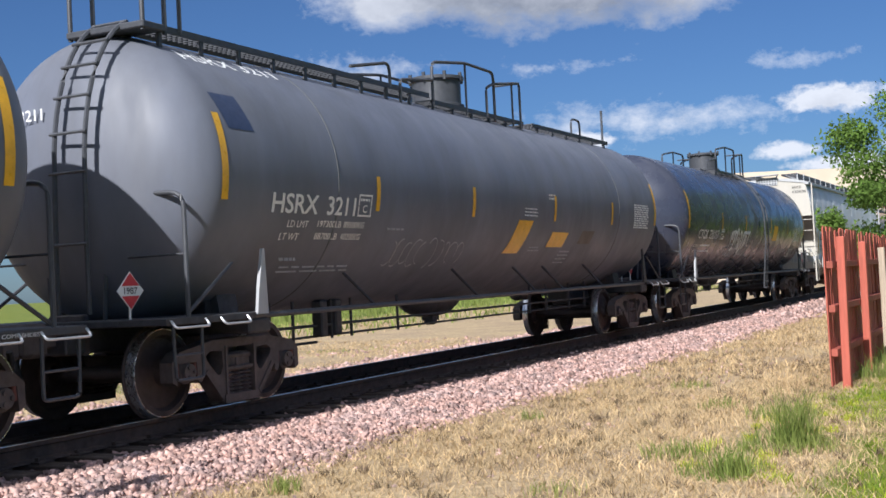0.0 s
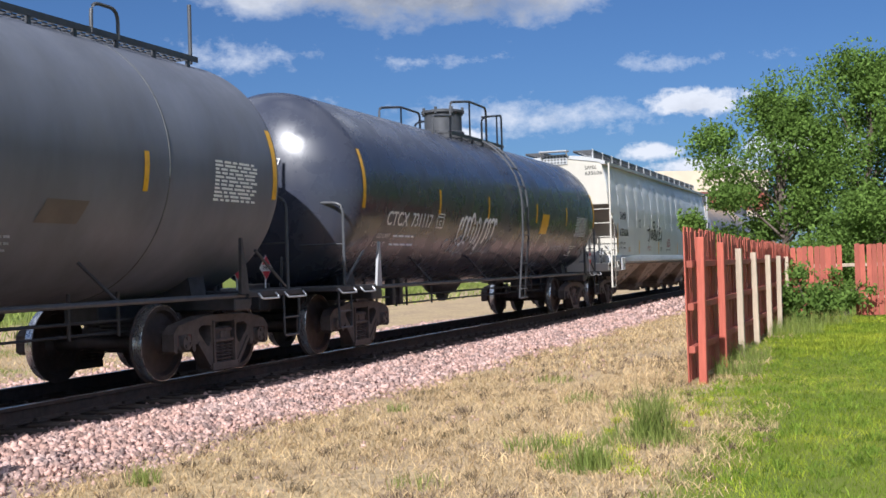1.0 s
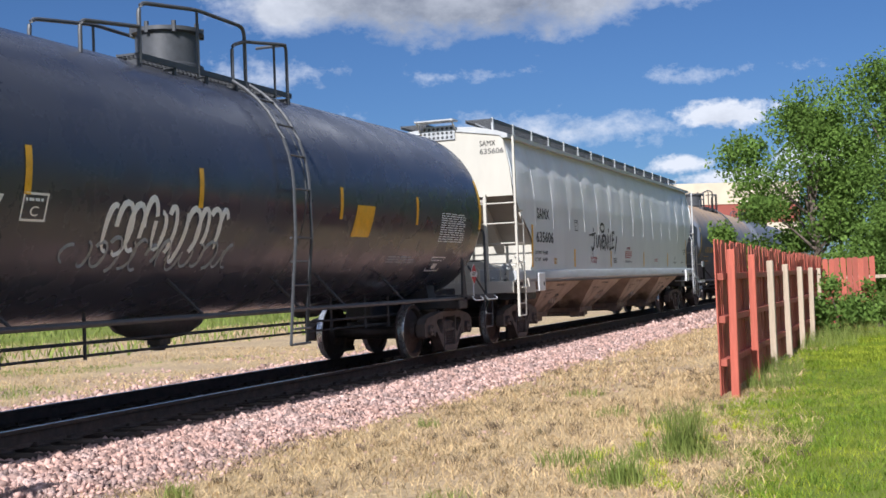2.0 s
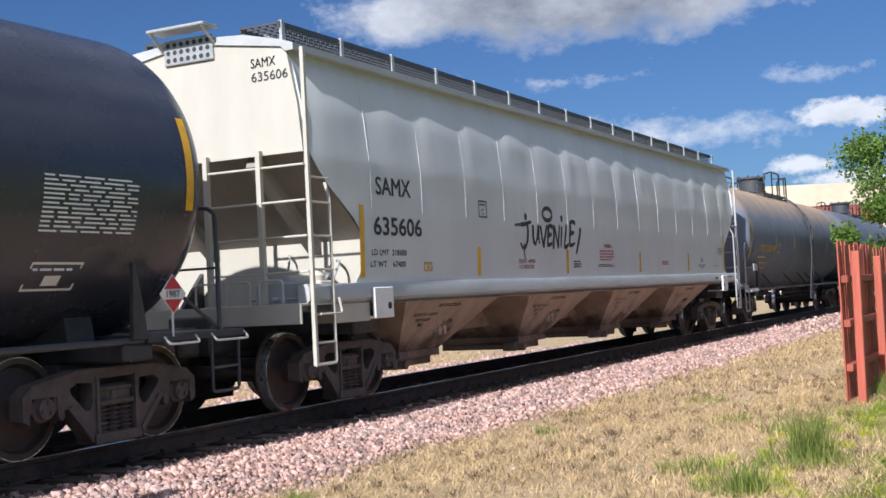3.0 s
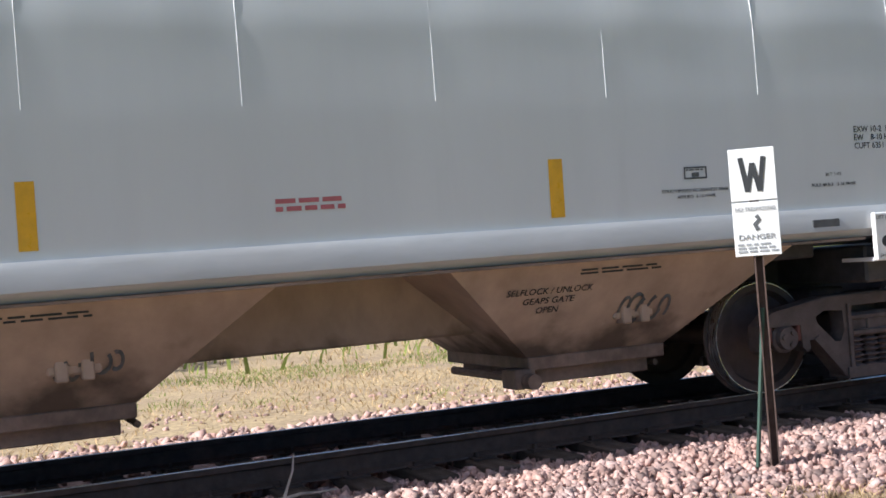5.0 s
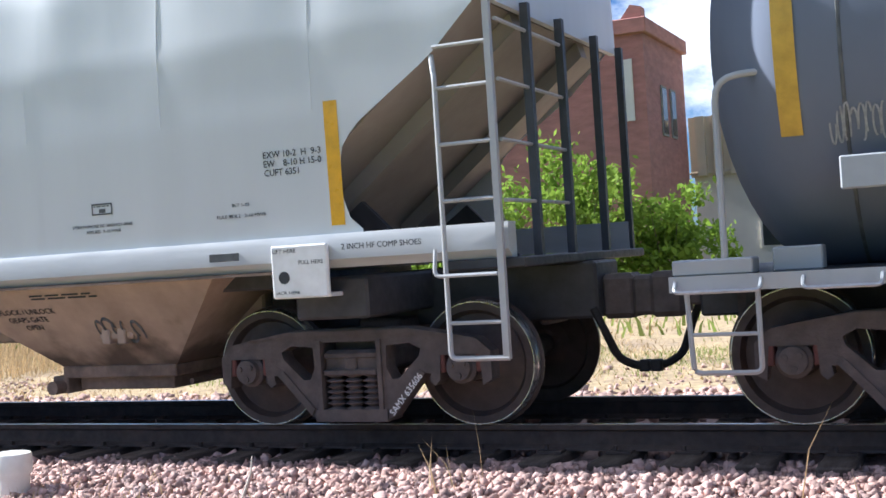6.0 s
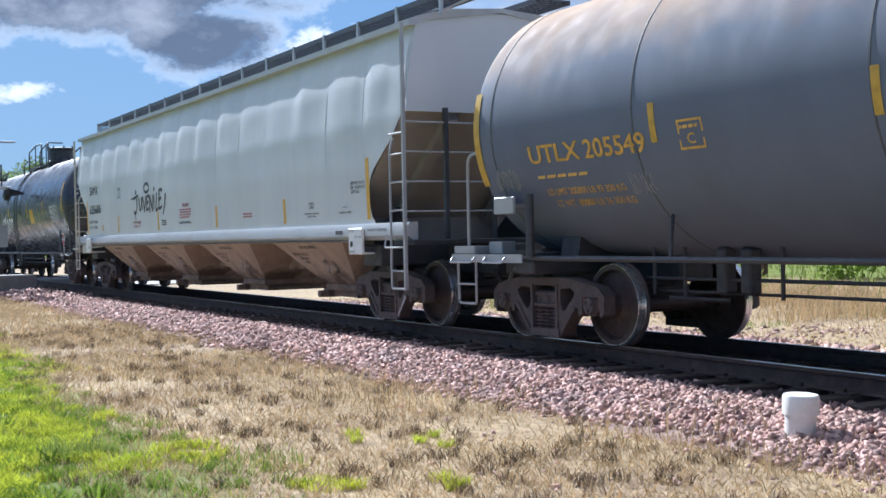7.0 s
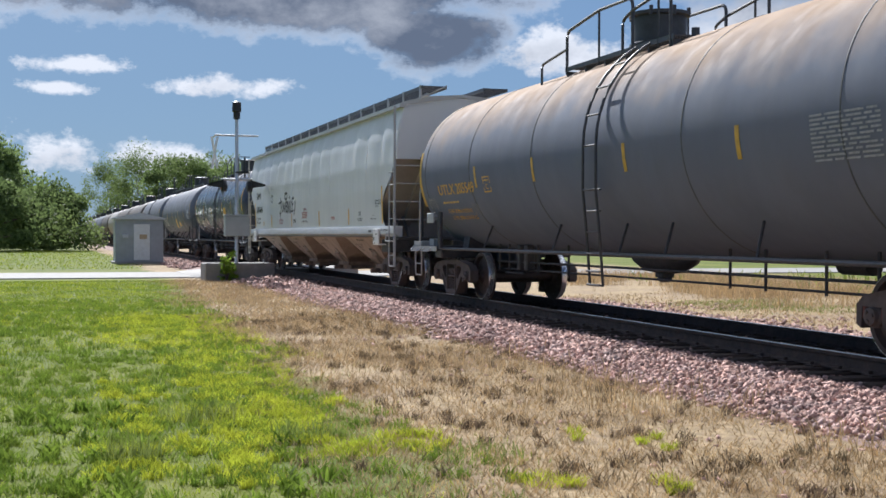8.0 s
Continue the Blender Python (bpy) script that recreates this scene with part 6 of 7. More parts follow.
def graffiti():
    """The sprayed word, letter by letter in strokes."""
    words = [("J", -4.05, 1.92, 0.46, 0.44), ("u", -3.55, 1.98, 0.30, 0.33), ("V", -3.22, 1.95, 0.32, 0.38), ("E", -2.92, 1.98, 0.24, 0.34), ("N", -2.66, 1.95, 0.30, 0.38),
             ("I", -2.34, 1.96, 0.09, 0.36), ("L", -2.17, 1.96, 0.24, 0.40), ("E", -1.93, 1.98, 0.30, 0.44), ("/", -1.66, 1.86, 0.28, 0.46)]
    rnd = random.Random(4)
    for ch, x, z, w, h in words:
        bm = bmesh.new()
        for k, line in enumerate(STROKES[ch]):
            pts, wide = [], []
            for i, (a, c) in enumerate(zip(line, line[1:])):
                for s in range(5 if i + 2 < len(line) else 6):
                    u = s / 5
                    px, pz = x + w * (a[0] + (c[0] - a[0]) * u) + 0.08 * h * a[1], z + h * (a[1] + (c[1] - a[1]) * u)
                    pts.append((px, -(hop_face(pz) + 0.005 + 0.0006 * k), pz))
            n = len(pts)
            start = 0.10 if ch == "/" else rnd.uniform(0.074, 0.092)
            wide = [start * (1 - 0.42 * i / n) * (0.8 if i in (0, n - 1) else 1) for i in range(n)]
            ribbon(bm, pts, wide)
        part("graffiti_letter", bm, "black_mark", hopper, smooth=0)
    bm = bmesh.new()
    ring = [(-2.87 + 0.20 * math.cos(a), 0, 2.50 + 0.10 * math.sin(a)) for a in np.linspace(0, math.tau, 22)]
    ribbon(bm, [(x, -(hop_face(z) + 0.005), z) for x, _, z in ring], 0.07)
    for cx, cz in ((-3.78, 2.43), (-2.24, 2.45)):
        ribbon(bm, [(cx + 0.03 * math.cos(a), -(hop_face(cz) + 0.005), cz + 0.035 * math.sin(a)) for a in np.linspace(0, math.tau, 10)], 0.05)
    ribbon(bm, [(x, -(hop_face(z) + 0.006), z) for x, z in ((-3.86, 2.0), (-3.88, 1.86), (-3.83, 1.74))], [0.07, 0.04, 0.015])
    part("graffiti_stroke", bm, "black_mark", hopper, "sprayed black strokes", smooth=0)
    bm = bmesh.new()
    ribbon(bm, [(x, -(hop_face(z) + 0.003), z) for x, z in ((-4.22, 2.29), (-4.02, 2.30), (-3.8, 2.31), (-3.55, 2.35))], [0.035, 0.05, 0.05, 0.03])
    part("graffiti_haze", bm, "soot_mark", hopper, "grey sprayed haze", smooth=0)


graffiti()
num = letters("SAMX 635606", "white_mark", hopper, -0.19, -0.026, 0.38, 0.052, lambda z: 0.0, 0.01, 0.0, whole=True)
num.matrix_basis = pose(9.03, -1.150, 0.275, 0, -49, 0)


# ---- lineside things ----


def whistle_sign():
    x, y = 5.03, 6.60
    s = thing("whistle_sign", "white W board above a danger notice on a steel post", "railway sign", at=pose(x, y, 0, 0, 0, -33))
    bm = bmesh.new()
    box(bm, -0.03, -0.022, -0.01, 0.05, -0.05, 2.1)
    box(bm, 0.022, 0.03, -0.01, 0.05, -0.05, 2.1)
    box(bm, -0.03, 0.03, 0.042, 0.05, -0.05, 2.1)
    part("post", bm, "post_brown", s, "rusty brown channel post", smooth=0)
    bm = bmesh.new()
    tube(bm, [(-0.13, 0.02, -0.05), (0.0, 0.02, 1.15)], 0.016, 6)
    part("brace", bm, "post_green", s, "thin green brace")
    for z0, z1, n in ((1.87, 2.22, "whistle_board"), (1.50, 1.86, "notice_board")):
        bm = bmesh.new()
        box(bm, -0.15, 0.15, -0.022, -0.012, z0, z1, 0.003)
        b = part(n, bm, "sign_white", s, smooth=0)
        if z0 > 1.8:
            w_mark = bmesh.new()
            for i, (u0, u1) in enumerate(((-0.075, -0.040), (-0.040, 0.0), (0.0, 0.040), (0.040, 0.075))):
                low, high = 1.93, 2.16 if i in (0, 3) else 2.12
                za, zb = (high, low) if i % 2 == 0 else (low, high)
                ribbon(w_mark, [(u0, -0.026 - 0.0004 * i, za), (u1, -0.026 - 0.0004 * i, zb)], 0.032)
            part("letter", w_mark, "black_mark", b, smooth=0)
        else:
            letters("NO TRESPASSING", "faint_mark", b, -0.13, 1.80, 0.26, 0.028, lambda z: 0.022, 0.01, 0.004)
            letters("DANGER", "faint_mark", b, -0.12, 1.61, 0.24, 0.035, lambda z: 0.022, 0.015, 0.004)
            bars(b, "faint_mark", -0.13, 1.52, 0.26, 0.07, 3, lambda z: 0.022, 0.004, seed=41)
            bm = bmesh.new()
            ribbon(bm, [(0.0, -0.026, 1.77), (0.02, -0.026, 1.74), (-0.01, -0.026, 1.71), (0.01, -0.026, 1.67)], 0.028)
            part("symbol", bm, "soot_mark", b, smooth=0)


whistle_sign()


def marker_post():
    p = thing("marker_post", "short white plastic pipe with a cap in the gravel", "marker post", at=pose(-6.5, 6.62, 0, 0, 2, 0))
    bm = bmesh.new()
    lathe(bm, [(-0.05, 0.115), (0.30, 0.115)], "z", 28)
    part("pipe", bm, "pvc", p)
    bm = bmesh.new()
    lathe(bm, [(0.235, 0.116), (0.235, 0.134), (0.365, 0.134), (0.38, 0.124), (0.385, 0.03)], "z", 28)
    part("cap", bm, "pvc", p)


marker_post()


def dead_branch(x, y, z, length, turn, seed):
    rnd = random.Random(seed)
    bm = bmesh.new()
    pts, p, a = [], Vector((0, 0, 0)), 0.0
    for i in range(7):
        pts.append(p.copy())
        a += rnd.uniform(-0.4, 0.4)
        p = p + Vector((math.cos(a), math.sin(a), rnd.uniform(-0.05, 0.12))) * length / 6
    tube(bm, pts, [0.02 * (1 - 0.12 * i) for i in range(7)], 6)
    tube(bm, [pts[3], pts[3] + Vector((0.1, 0.05, 0.16)), pts[3] + Vector((0.14, 0.1, 0.26))], [0.012, 0.008, 0.004], 5)
    solid("dead_branch", bm, "dead_wood", "bleached dead branch lying on the ballast", "branch", "branches", at=pose(x, y, z, 0, 0, turn))


dead_branch(1.55, 7.55, 0.17, 0.75, 12, 1)
dead_branch(-4.6, 6.3, 0.08, 0.6, 60, 2)
dead_branch(-19.0, 15.2, 0.05, 2.2, 10, 3)


def crossing_signal():
    s = thing("crossing_signal", "grey railway crossing signal mast with crossbuck and control box", "crossing signal", at=pose(-42.0, 6.35, 0))
    bm = bmesh.new()
    lathe(bm, [(0.55, 0.10), (0.6, 0.065), (5.6, 0.06), (5.62, 0.03)], "z", 14)
    part("mast", bm, "aluminium", s)
    bm = bmesh.new()
    lathe(bm, [(5.6, 0.05), (5.65, 0.12), (5.85, 0.12), (5.9, 0.16), (6.2, 0.15), (6.25, 0.05)], "z", 14)
    part("bell", bm, "black_paint", s)
    bm = bmesh.new()
    tube(bm, [(0, -0.75, 5.05), (0, 0.75, 5.05)], 0.035)
    tube(bm, [(0, -0.75, 5.05), (-0.3, -0.75, 5.0)], 0.03)
    part("cross_arm", bm, "aluminium", s)
    for tilt in (-1, 1):
        bm = bmesh.new()
        prism_x(bm, [(-0.80 + tilt * 0.10, 3.9), (-0.72 + tilt * 0.10, 3.9), (-0.72 - tilt * 0.10, 5.0), (-0.80 - tilt * 0.10, 5.0)], -0.05 - 0.02 * tilt, -0.03 - 0.02 * tilt)
        part("crossbuck_blade", bm, "sign_white", s, smooth=0)
    bm = bmesh.new()
    tube(bm, [(0, -0.55, 3.52), (0, 0.55, 3.52)], 0.05)
    part("light_arm", bm, "aluminium", s)
    for y in (-0.48, 0.48):
        bm = bmesh.new()
        s1 = 1 if y > 0 else -1
        lathe(bm, [(-0.16 * s1, 0.06), (-0.12 * s1, 0.18), (0.04 * s1, 0.19), (0.06 * s1, 0.17)], "y", 16, at=(0, y, 3.28))
        lathe(bm, [(0.0, 0.30), (0.012 * s1, 0.30)], "y", 24, at=(0, y, 3.28))
        hood = [(y + 0.02 * s1, 3.50), (y + 0.50 * s1, 3.36), (y + 0.50 * s1, 3.30), (y + 0.06 * s1, 3.24)]
        for side in (-0.17, 0.14):
            prism_x(bm, hood, side, side + 0.03)
        prism_x(bm, [hood[0], hood[1], (hood[1][0], 3.33), (hood[0][0], 3.46)], -0.17, 0.17)
        tube(bm, [(0, y, 3.52), (0, y, 3.40)], 0.03)
        hood = part("light_head", bm, "black_paint", s, "black flashing light unit")
        bm = bmesh.new()
        lathe(bm, [(0.065 * s1, 0.15), (0.085 * s1, 0.10), (0.09 * s1, 0.02)], "y", 16, at=(0, y, 3.28))
        part("lens", bm, "lens_red", hood)
    bm = bmesh.new()
    box(bm, -0.22, 0.22, -0.42, 0.42, 1.55, 2.25, 0.02)
    box(bm, -0.25, 0.25, -0.45, 0.45, 2.25, 2.30, 0.01)
    part("control_box", bm, "shed_grey", s)
    bm = bmesh.new()
    tube(bm, [(-0.1, 0.3, 3.6), (-0.1, 0.3, 4.3)], 0.03)
    box(bm, -0.3, 0.1, -0.05, 0.45, 3.74, 3.80)
    part("bracket", bm, "black_paint", s)
    bm = bmesh.new()
    box(bm, -0.75, 0.55, -1.15, 1.25, -0.02, 0.62, 0.03)
    solid("signal_base", bm, "dark_concrete", "weathered concrete block under the crossing signal", "foundation", at=pose(-42.0, 6.35, 0))


crossing_signal()


def equipment_shed():
    s = thing("equipment_shed", "small grey metal equipment shed with a pale door", "shed", at=pose(-68.5, 4.9, 0))
    bm = bmesh.new()
    box(bm, -1.2, 1.2, -1.25, 1.25, 0.12, 2.45)
    wall = part("wall", bm, "shed_grey", s, smooth=0)
    for y in np.linspace(-1.25, 1.25, 9):
        bm = bmesh.new()
        box(bm, 1.2, 1.22, y - 0.015, y + 0.015, 0.12, 2.45)
        part("wall_rib", bm, "shed_grey", wall, smooth=0)
    bm = bmesh.new()
    prism_x(bm, [(-1.38, 2.42), (1.38, 2.42), (1.38, 2.50), (0, 2.78), (-1.38, 2.50)], -1.3, 1.35)
    part("roof", bm, "aluminium", s, smooth=0)
    bm = bmesh.new()
    box(bm, 1.22, 1.26, -0.30, 0.55, 0.2, 2.15, 0.01)
    d = part("door", bm, "sign_white", s, "pale metal door", smooth=0)
    bm = bmesh.new()
    box(bm, 1.26, 1.27, 0.0, 0.4, 1.35, 1.6)
    part("notice", bm, "tan_wall", d, smooth=0)
    bm = bmesh.new()
    box(bm, -1.35, 1.35, -1.4, 1.4, -0.02, 0.12, 0.01)
    part("plinth", bm, "concrete", s, smooth=0)
    bm = bmesh.new()
    box(bm, 1.25, 1.45, -0.9, -0.6, 1.4, 1.6, 0.01)
    part("meter", bm, "aluminium", s, smooth=0)


equipment_shed()

bm = bmesh.new()
box(bm, -0.04, 0.04, -0.04, 0.04, -0.05, 1.9)
post = solid("track_sign", bm, "black_paint", "small dark lineside sign on a post", "railway sign", at=pose(-135.5, 3.2, 0))
bm = bmesh.new()
box(bm, 0.045, 0.06, -0.75, 0.75, 1.3, 2.6, 0.01)
p = part("board", bm, "black_paint", post, smooth=0)
bm = bmesh.new()
box(bm, 0.062, 0.07, -0.4, 0.4, 1.55, 2.35)
part("panel", bm, "sign_white", p, smooth=0)

# ---- wooden fence ----


def build_fence():
    rnd = random.Random(7)
    f = thing("fence", "weathered red wooden board fence with bare timber posts", "fence")
    x0, x1, y = 15.55, 33.3, 2.42
    boards = []
    for k in range(4):
        bm = bmesh.new()
        w, h = 0.132, 1.92 + 0.02 * k
        prism(bm, [(0, 0.03), (w, 0.03), (w, h - 0.015 * (k % 2)), (w * 0.5, h + 0.01 * (k % 3)), (0, h - 0.01 * (k % 3))], -0.009, 0.009)
        boards.append(mesh_of("fence_board", bm, "fence_red", 0))
    x = x0
    while x < x1:
        top = 1.03 - 0.055 * (x - x0) / (x1 - x0)
        part("fence_board", boards[rnd.randrange(4)], None, f, at=pose(x, y + rnd.uniform(-0.004, 0.004), 0, rnd.uniform(-0.6, 0.6), rnd.uniform(-0.7, 0.7), 0) @ Matrix.Diagonal((1, 1, top, 1)))
        x += 0.143 + rnd.uniform(0, 0.012)
    for k, (px, h, mat) in enumerate(((15.86, 1.90, "fence_red"), (18.0, 1.85, "fence_red"), (20.35, 1.77, "fence_wood"), (22.85, 1.71, "fence_wood"), (25.5, 1.66, "fence_wood"), (28.0, 1.64, "fence_wood"), (30.7, 1.62, "fence_wood"))):
        bm = bmesh.new()
        box(bm, -0.075, 0.075, -0.05, 0.05, -0.1, h, 0.008)
        part("fence_post", bm, mat, f, "red painted post" if mat == "fence_red" else "bare grey-brown timber post", smooth=0, at=pose(px, 2.28, 0, rnd.uniform(-1.2, 1.2), (0, -2.2, 0.4, -0.6, 0.8, 0, 0.5)[k], 0))
    for z in (0.45, 1.0, 1.55):
        bm = bmesh.new()
        box(bm, x0, x1, 2.33, 2.41, z - 0.045, z + 0.045, 0.006)
        part("fence_rail", bm, "fence_red", f, smooth=0)
    g = thing("fence", "red painted wooden board fence across the lawn", "fence")
    turn = Matrix.Rotation(math.pi / 2, 4, "Z")
    y = 2.38
    while y > -9:
        if not (0.80 < y < 1.22):
            gap = 0.04 if y > 0.8 else 0.0
            part("fence_board", boards[rnd.randrange(4)], None, g, at=pose(33.3, y - 0.14, 0, rnd.uniform(-0.6, 0.6), 0, 0) @ turn @ Matrix.Diagonal((1, 1, 0.955 + rnd.uniform(-0.01, 0.012), 1)))
        y -= 0.142 + rnd.uniform(0, 0.006)
    for z in (0.5, 1.35):
        bm = bmesh.new()
        box(bm, 33.32, 33.40, -9, 2.4, z - 0.045, z + 0.045, 0.006)
        part("fence_rail", bm, "fence_wood", g, smooth=0)


build_fence()

# ---- plants ----


def leaf_cloud(name, centres, size, mat, rng, flat=0.5):
    """Many small leaves, each a four-cornered blade, turned at random."""
    n = len(centres)
    a = rng.normal(size=(n, 3))
    a /= np.linalg.norm(a, axis=1)[:, None]
    b = np.cross(a, rng.normal(size=(n, 3)))
    b /= np.linalg.norm(b, axis=1)[:, None] + 1e-9
    s = (size * rng.uniform(0.6, 1.4, n))[:, None]
    v = np.stack([centres - a * s, centres + b * s * flat, centres + a * s, centres - b * s * flat], 1).reshape(-1, 3)
    f = np.arange(n * 4).reshape(-1, 4)
    return raw(name, v, f, mat)


def tree(x, y, height, spread, seed, mat="leaf", leaf=0.062, count=16000, label="leafy green deciduous tree behind the fence", trunk=0.16, base=0.25, lobes=26, group="trees"):
    rng = np.random.default_rng(seed)
    t = thing("tree", label, "tree", group, at=pose(x, y, 0))
    bm = bmesh.new()
    top = height * 0.72
    pts = [(0.15 * math.sin(i * 1.3 + seed), 0.12 * math.cos(i * 1.7 + seed), top * i / 6 - 0.05) for i in range(7)]
    pts[0] = (0, 0, -0.1)
    tube(bm, pts, [trunk * (1.15 - 0.9 * i / 6) for i in range(7)], 9)
    heads = []
    for k in range(lobes):
        u = (k + 0.5) / lobes
        h = height * (base + (0.97 - base) * u ** 0.9)
        w = spread * (math.sin(math.pi * min(0.18 + 0.80 * u, 1)) ** 0.7) * rng.uniform(0.25, 1.15)
        a = k * 2.4 + rng.uniform(-0.5, 0.5)
        c = np.array([w * math.cos(a), w * math.sin(a), h - 0.12 * height * rng.uniform(0, 1) * (w / spread)])
        heads.append((c, spread * rng.uniform(0.13, 0.34)))
        if k % 2 == 0:
            z0 = max(top * 0.25, min(h * 0.6, top * 0.95))
            tube(bm, [(0, 0, z0), tuple(c * np.array([0.5, 0.5, 0]) + np.array([0, 0, (z0 + c[2]) / 2])), tuple(c)], [trunk * 0.4, trunk * 0.25, trunk * 0.08], 5)
    part("trunk", bm, "bark", t)
    cs = []
    per = count // lobes
    for c, r in heads:
        d = rng.normal(size=(per, 3))
        d /= np.linalg.norm(d, axis=1)[:, None]
        rr = r * (0.45 + 0.65 * rng.random(per) ** 0.6)
        p = c + d * rr[:, None] * np.array([1.1, 1.1, 0.8])
        twig = rng.integers(0, 9, per)
        off = rng.normal(size=(9, 3)) * r * 0.45
        p = p + off[twig] * 0.6
        cs.append(p)
    cs = np.concatenate(cs)
    cs = cs[cs[:, 2] > 0.15]
    part("crown", leaf_cloud("crown", cs, leaf, mat, rng), None, t, "dense small green leaves")
    return t


tree(43.0, 3.3, 7.4, 3.0, 11, count=38000, base=0.12, lobes=34, leaf=0.07)
tree(45.5, 0.4, 9.0, 3.1, 12, count=44000, base=0.10, lobes=38, leaf=0.07)
tree(44.0, -2.8, 9.0, 3.4, 13, count=44000, base=0.10, lobes=38, leaf=0.07)
tree(46.0, -7.5, 8.4, 3.6, 14, count=30000, base=0.12, lobes=32, leaf=0.075)
tree(40.2, 0.6, 3.6, 2.2, 15, count=18000, base=0.05, label="young green tree behind the fence", trunk=0.07, leaf=0.065)
tree(39.5, -2.6, 3.6, 2.6, 16, count=20000, base=0.05, label="young green tree behind the fence", trunk=0.07, leaf=0.065)

FAR = [(-125, 0.5, 6.8, 5.0, "bright"), (-118, -4.5, 6.5, 6.5, "bright"), (-150, -5.5, 12.5, 7, ""), (-160, -8.5, 17, 8, ""), (-320, 23, 25, 12, ""), (-205, 22, 16, 9, ""), (-215, 29, 16, 9, ""),
       (-330, 34, 25, 12, ""), (-225, 37, 15, 8, ""), (-170, 32, 14, 7, ""), (-160, -16, 17, 8, ""), (-300, -8, 19, 10, ""), (-300, 44, 22, 11, ""), (-120, 27, 8.5, 5, ""), (-235, 46, 15, 9, ""), (-420, 21, 30, 11, "")]
for k, (x, y, h, r, kind) in enumerate(FAR):
    tree(x, y, h * 0.88, r, 30 + k, "far_leaf", 0.18 if kind else 0.25, 16000, "far green deciduous tree at the end of the lawn", 0.3, 0.05, 22, "distant trees")


def shrub(x, y, h, r, seed, mat="bright_leaf", leaf=0.07, count=3500, label="bright green leafy shrub"):
    rng = np.random.default_rng(seed)
    s = thing("shrub", label, "shrub", "shrubs", at=pose(x, y, 0))
    bm = bmesh.new()
    for k in range(7):
        a = k * 0.9
        tube(bm, [(0, 0, -0.05), (r * 0.4 * math.cos(a), r * 0.4 * math.sin(a), h * 0.5), (r * 0.7 * math.cos(a), r * 0.7 * math.sin(a), h * 0.85)], [0.02, 0.014, 0.006], 5)
    part("stem", bm, "bark", s)
    c = rng.normal(size=(26, 3)) * np.array([r * 0.5, r * 0.5, h * 0.25]) + np.array([0, 0, h * 0.55])
    p = c[rng.integers(0, 26, count)] + rng.normal(size=(count, 3)) * r * 0.17
    p[:, 2] = np.abs(p[:, 2])
    part("foliage", leaf_cloud("foliage", p, leaf, mat, rng), None, s)


shrub(30.3, 1.75, 1.15, 0.75, 51, "leaf", 0.06, 4200, "low green shrub growing against the fence")
shrub(33.0, 1.0, 0.9, 0.5, 52, "leaf", 0.06, 1500, "low green shrub in the fence gap")
shrub(-0.6, 25.0, 3.8, 1.5, 53, "bright_leaf", 0.10, 6000, "bright green shrub beyond the track")
shrub(-12.2, 30.0, 3.2, 2.0, 54, "bright_leaf", 0.10, 6000, "bright green shrub beyond the track")
shrub(-14.6, 30.5, 2.6, 1.8, 55, "bright_leaf", 0.10, 5000, "bright green shrub beyond the track")
shrub(-9.2, 29.0, 3.4, 1.6, 56, "bright_leaf", 0.10, 4500, "bright green shrub beyond the track")
shrub(-7.3, 30.0, 2.9, 1.15, 61, "bright_leaf", 0.10, 3500, "bright green shrub beyond the track")
shrub(-28.2, 30.5, 4.9, 1.7, 62, "bright_leaf", 0.10, 6000, "tall bright green shrub beyond the track")
shrub(5.2, 33.0, 1.6, 1.2, 57, "bright_leaf", 0.10, 3000, "bright green shrub beyond the track")
shrub(-41.2, 5.9, 0.95, 0.25, 58, "bright_leaf", 0.07, 600, "young green sapling beside the signal base")
shrub(11.5, 42.0, 2.6, 2.0, 59, "leaf", 0.12, 3000, "green shrub beyond the track")


def blades(n, rng, xs, ys, height, width, lean, keep=None, zoff=-0.02):
    """Grass blades, five corners each, as vertices and triangles."""
    x, y = rng.uniform(*xs, n), rng.uniform(*ys, n)
    if keep is not None:
        k = keep(x, y, rng)
        x, y = x[k], y[k]
    n = len(x)
    h = height * rng.uniform(0.45, 1.3, n)
    a = rng.uniform(0, math.tau, n)
    b = rng.uniform(0, math.tau, n)
    l = h * lean * rng.uniform(0.2, 1.2, n)
    w = width * rng.uniform(0.6, 1.3, n) / 2
    dx, dy = np.cos(a) * w, np.sin(a) * w
    ex, ey = np.cos(b) * l, np.sin(b) * l
    z = np.full(n, zoff)
    P = [np.stack([x - dx, y - dy, z], 1), np.stack([x + dx, y + dy, z], 1),
         np.stack([x + dx * 0.7 + ex * 0.35, y + dy * 0.7 + ey * 0.35, z + h * 0.6], 1), np.stack([x - dx * 0.7 + ex * 0.35, y - dy * 0.7 + ey * 0.35, z + h * 0.6], 1),
         np.stack([x + ex, y + ey, z + h], 1)]
    v = np.stack(P, 1).reshape(-1, 3)
    i = np.arange(n)[:, None] * 5
    f = np.concatenate([i + [[0, 1, 2]], i + [[0, 2, 3]], i + [[3, 2, 4]]], 1).reshape(-1, 3)
    return v, f


def join(parts):
    vs, fs, k = [], [], 0
    for v, f in parts:
        vs.append(v)
        fs.append(f + k)
        k += len(v)
    return np.concatenate(vs), np.concatenate(fs)


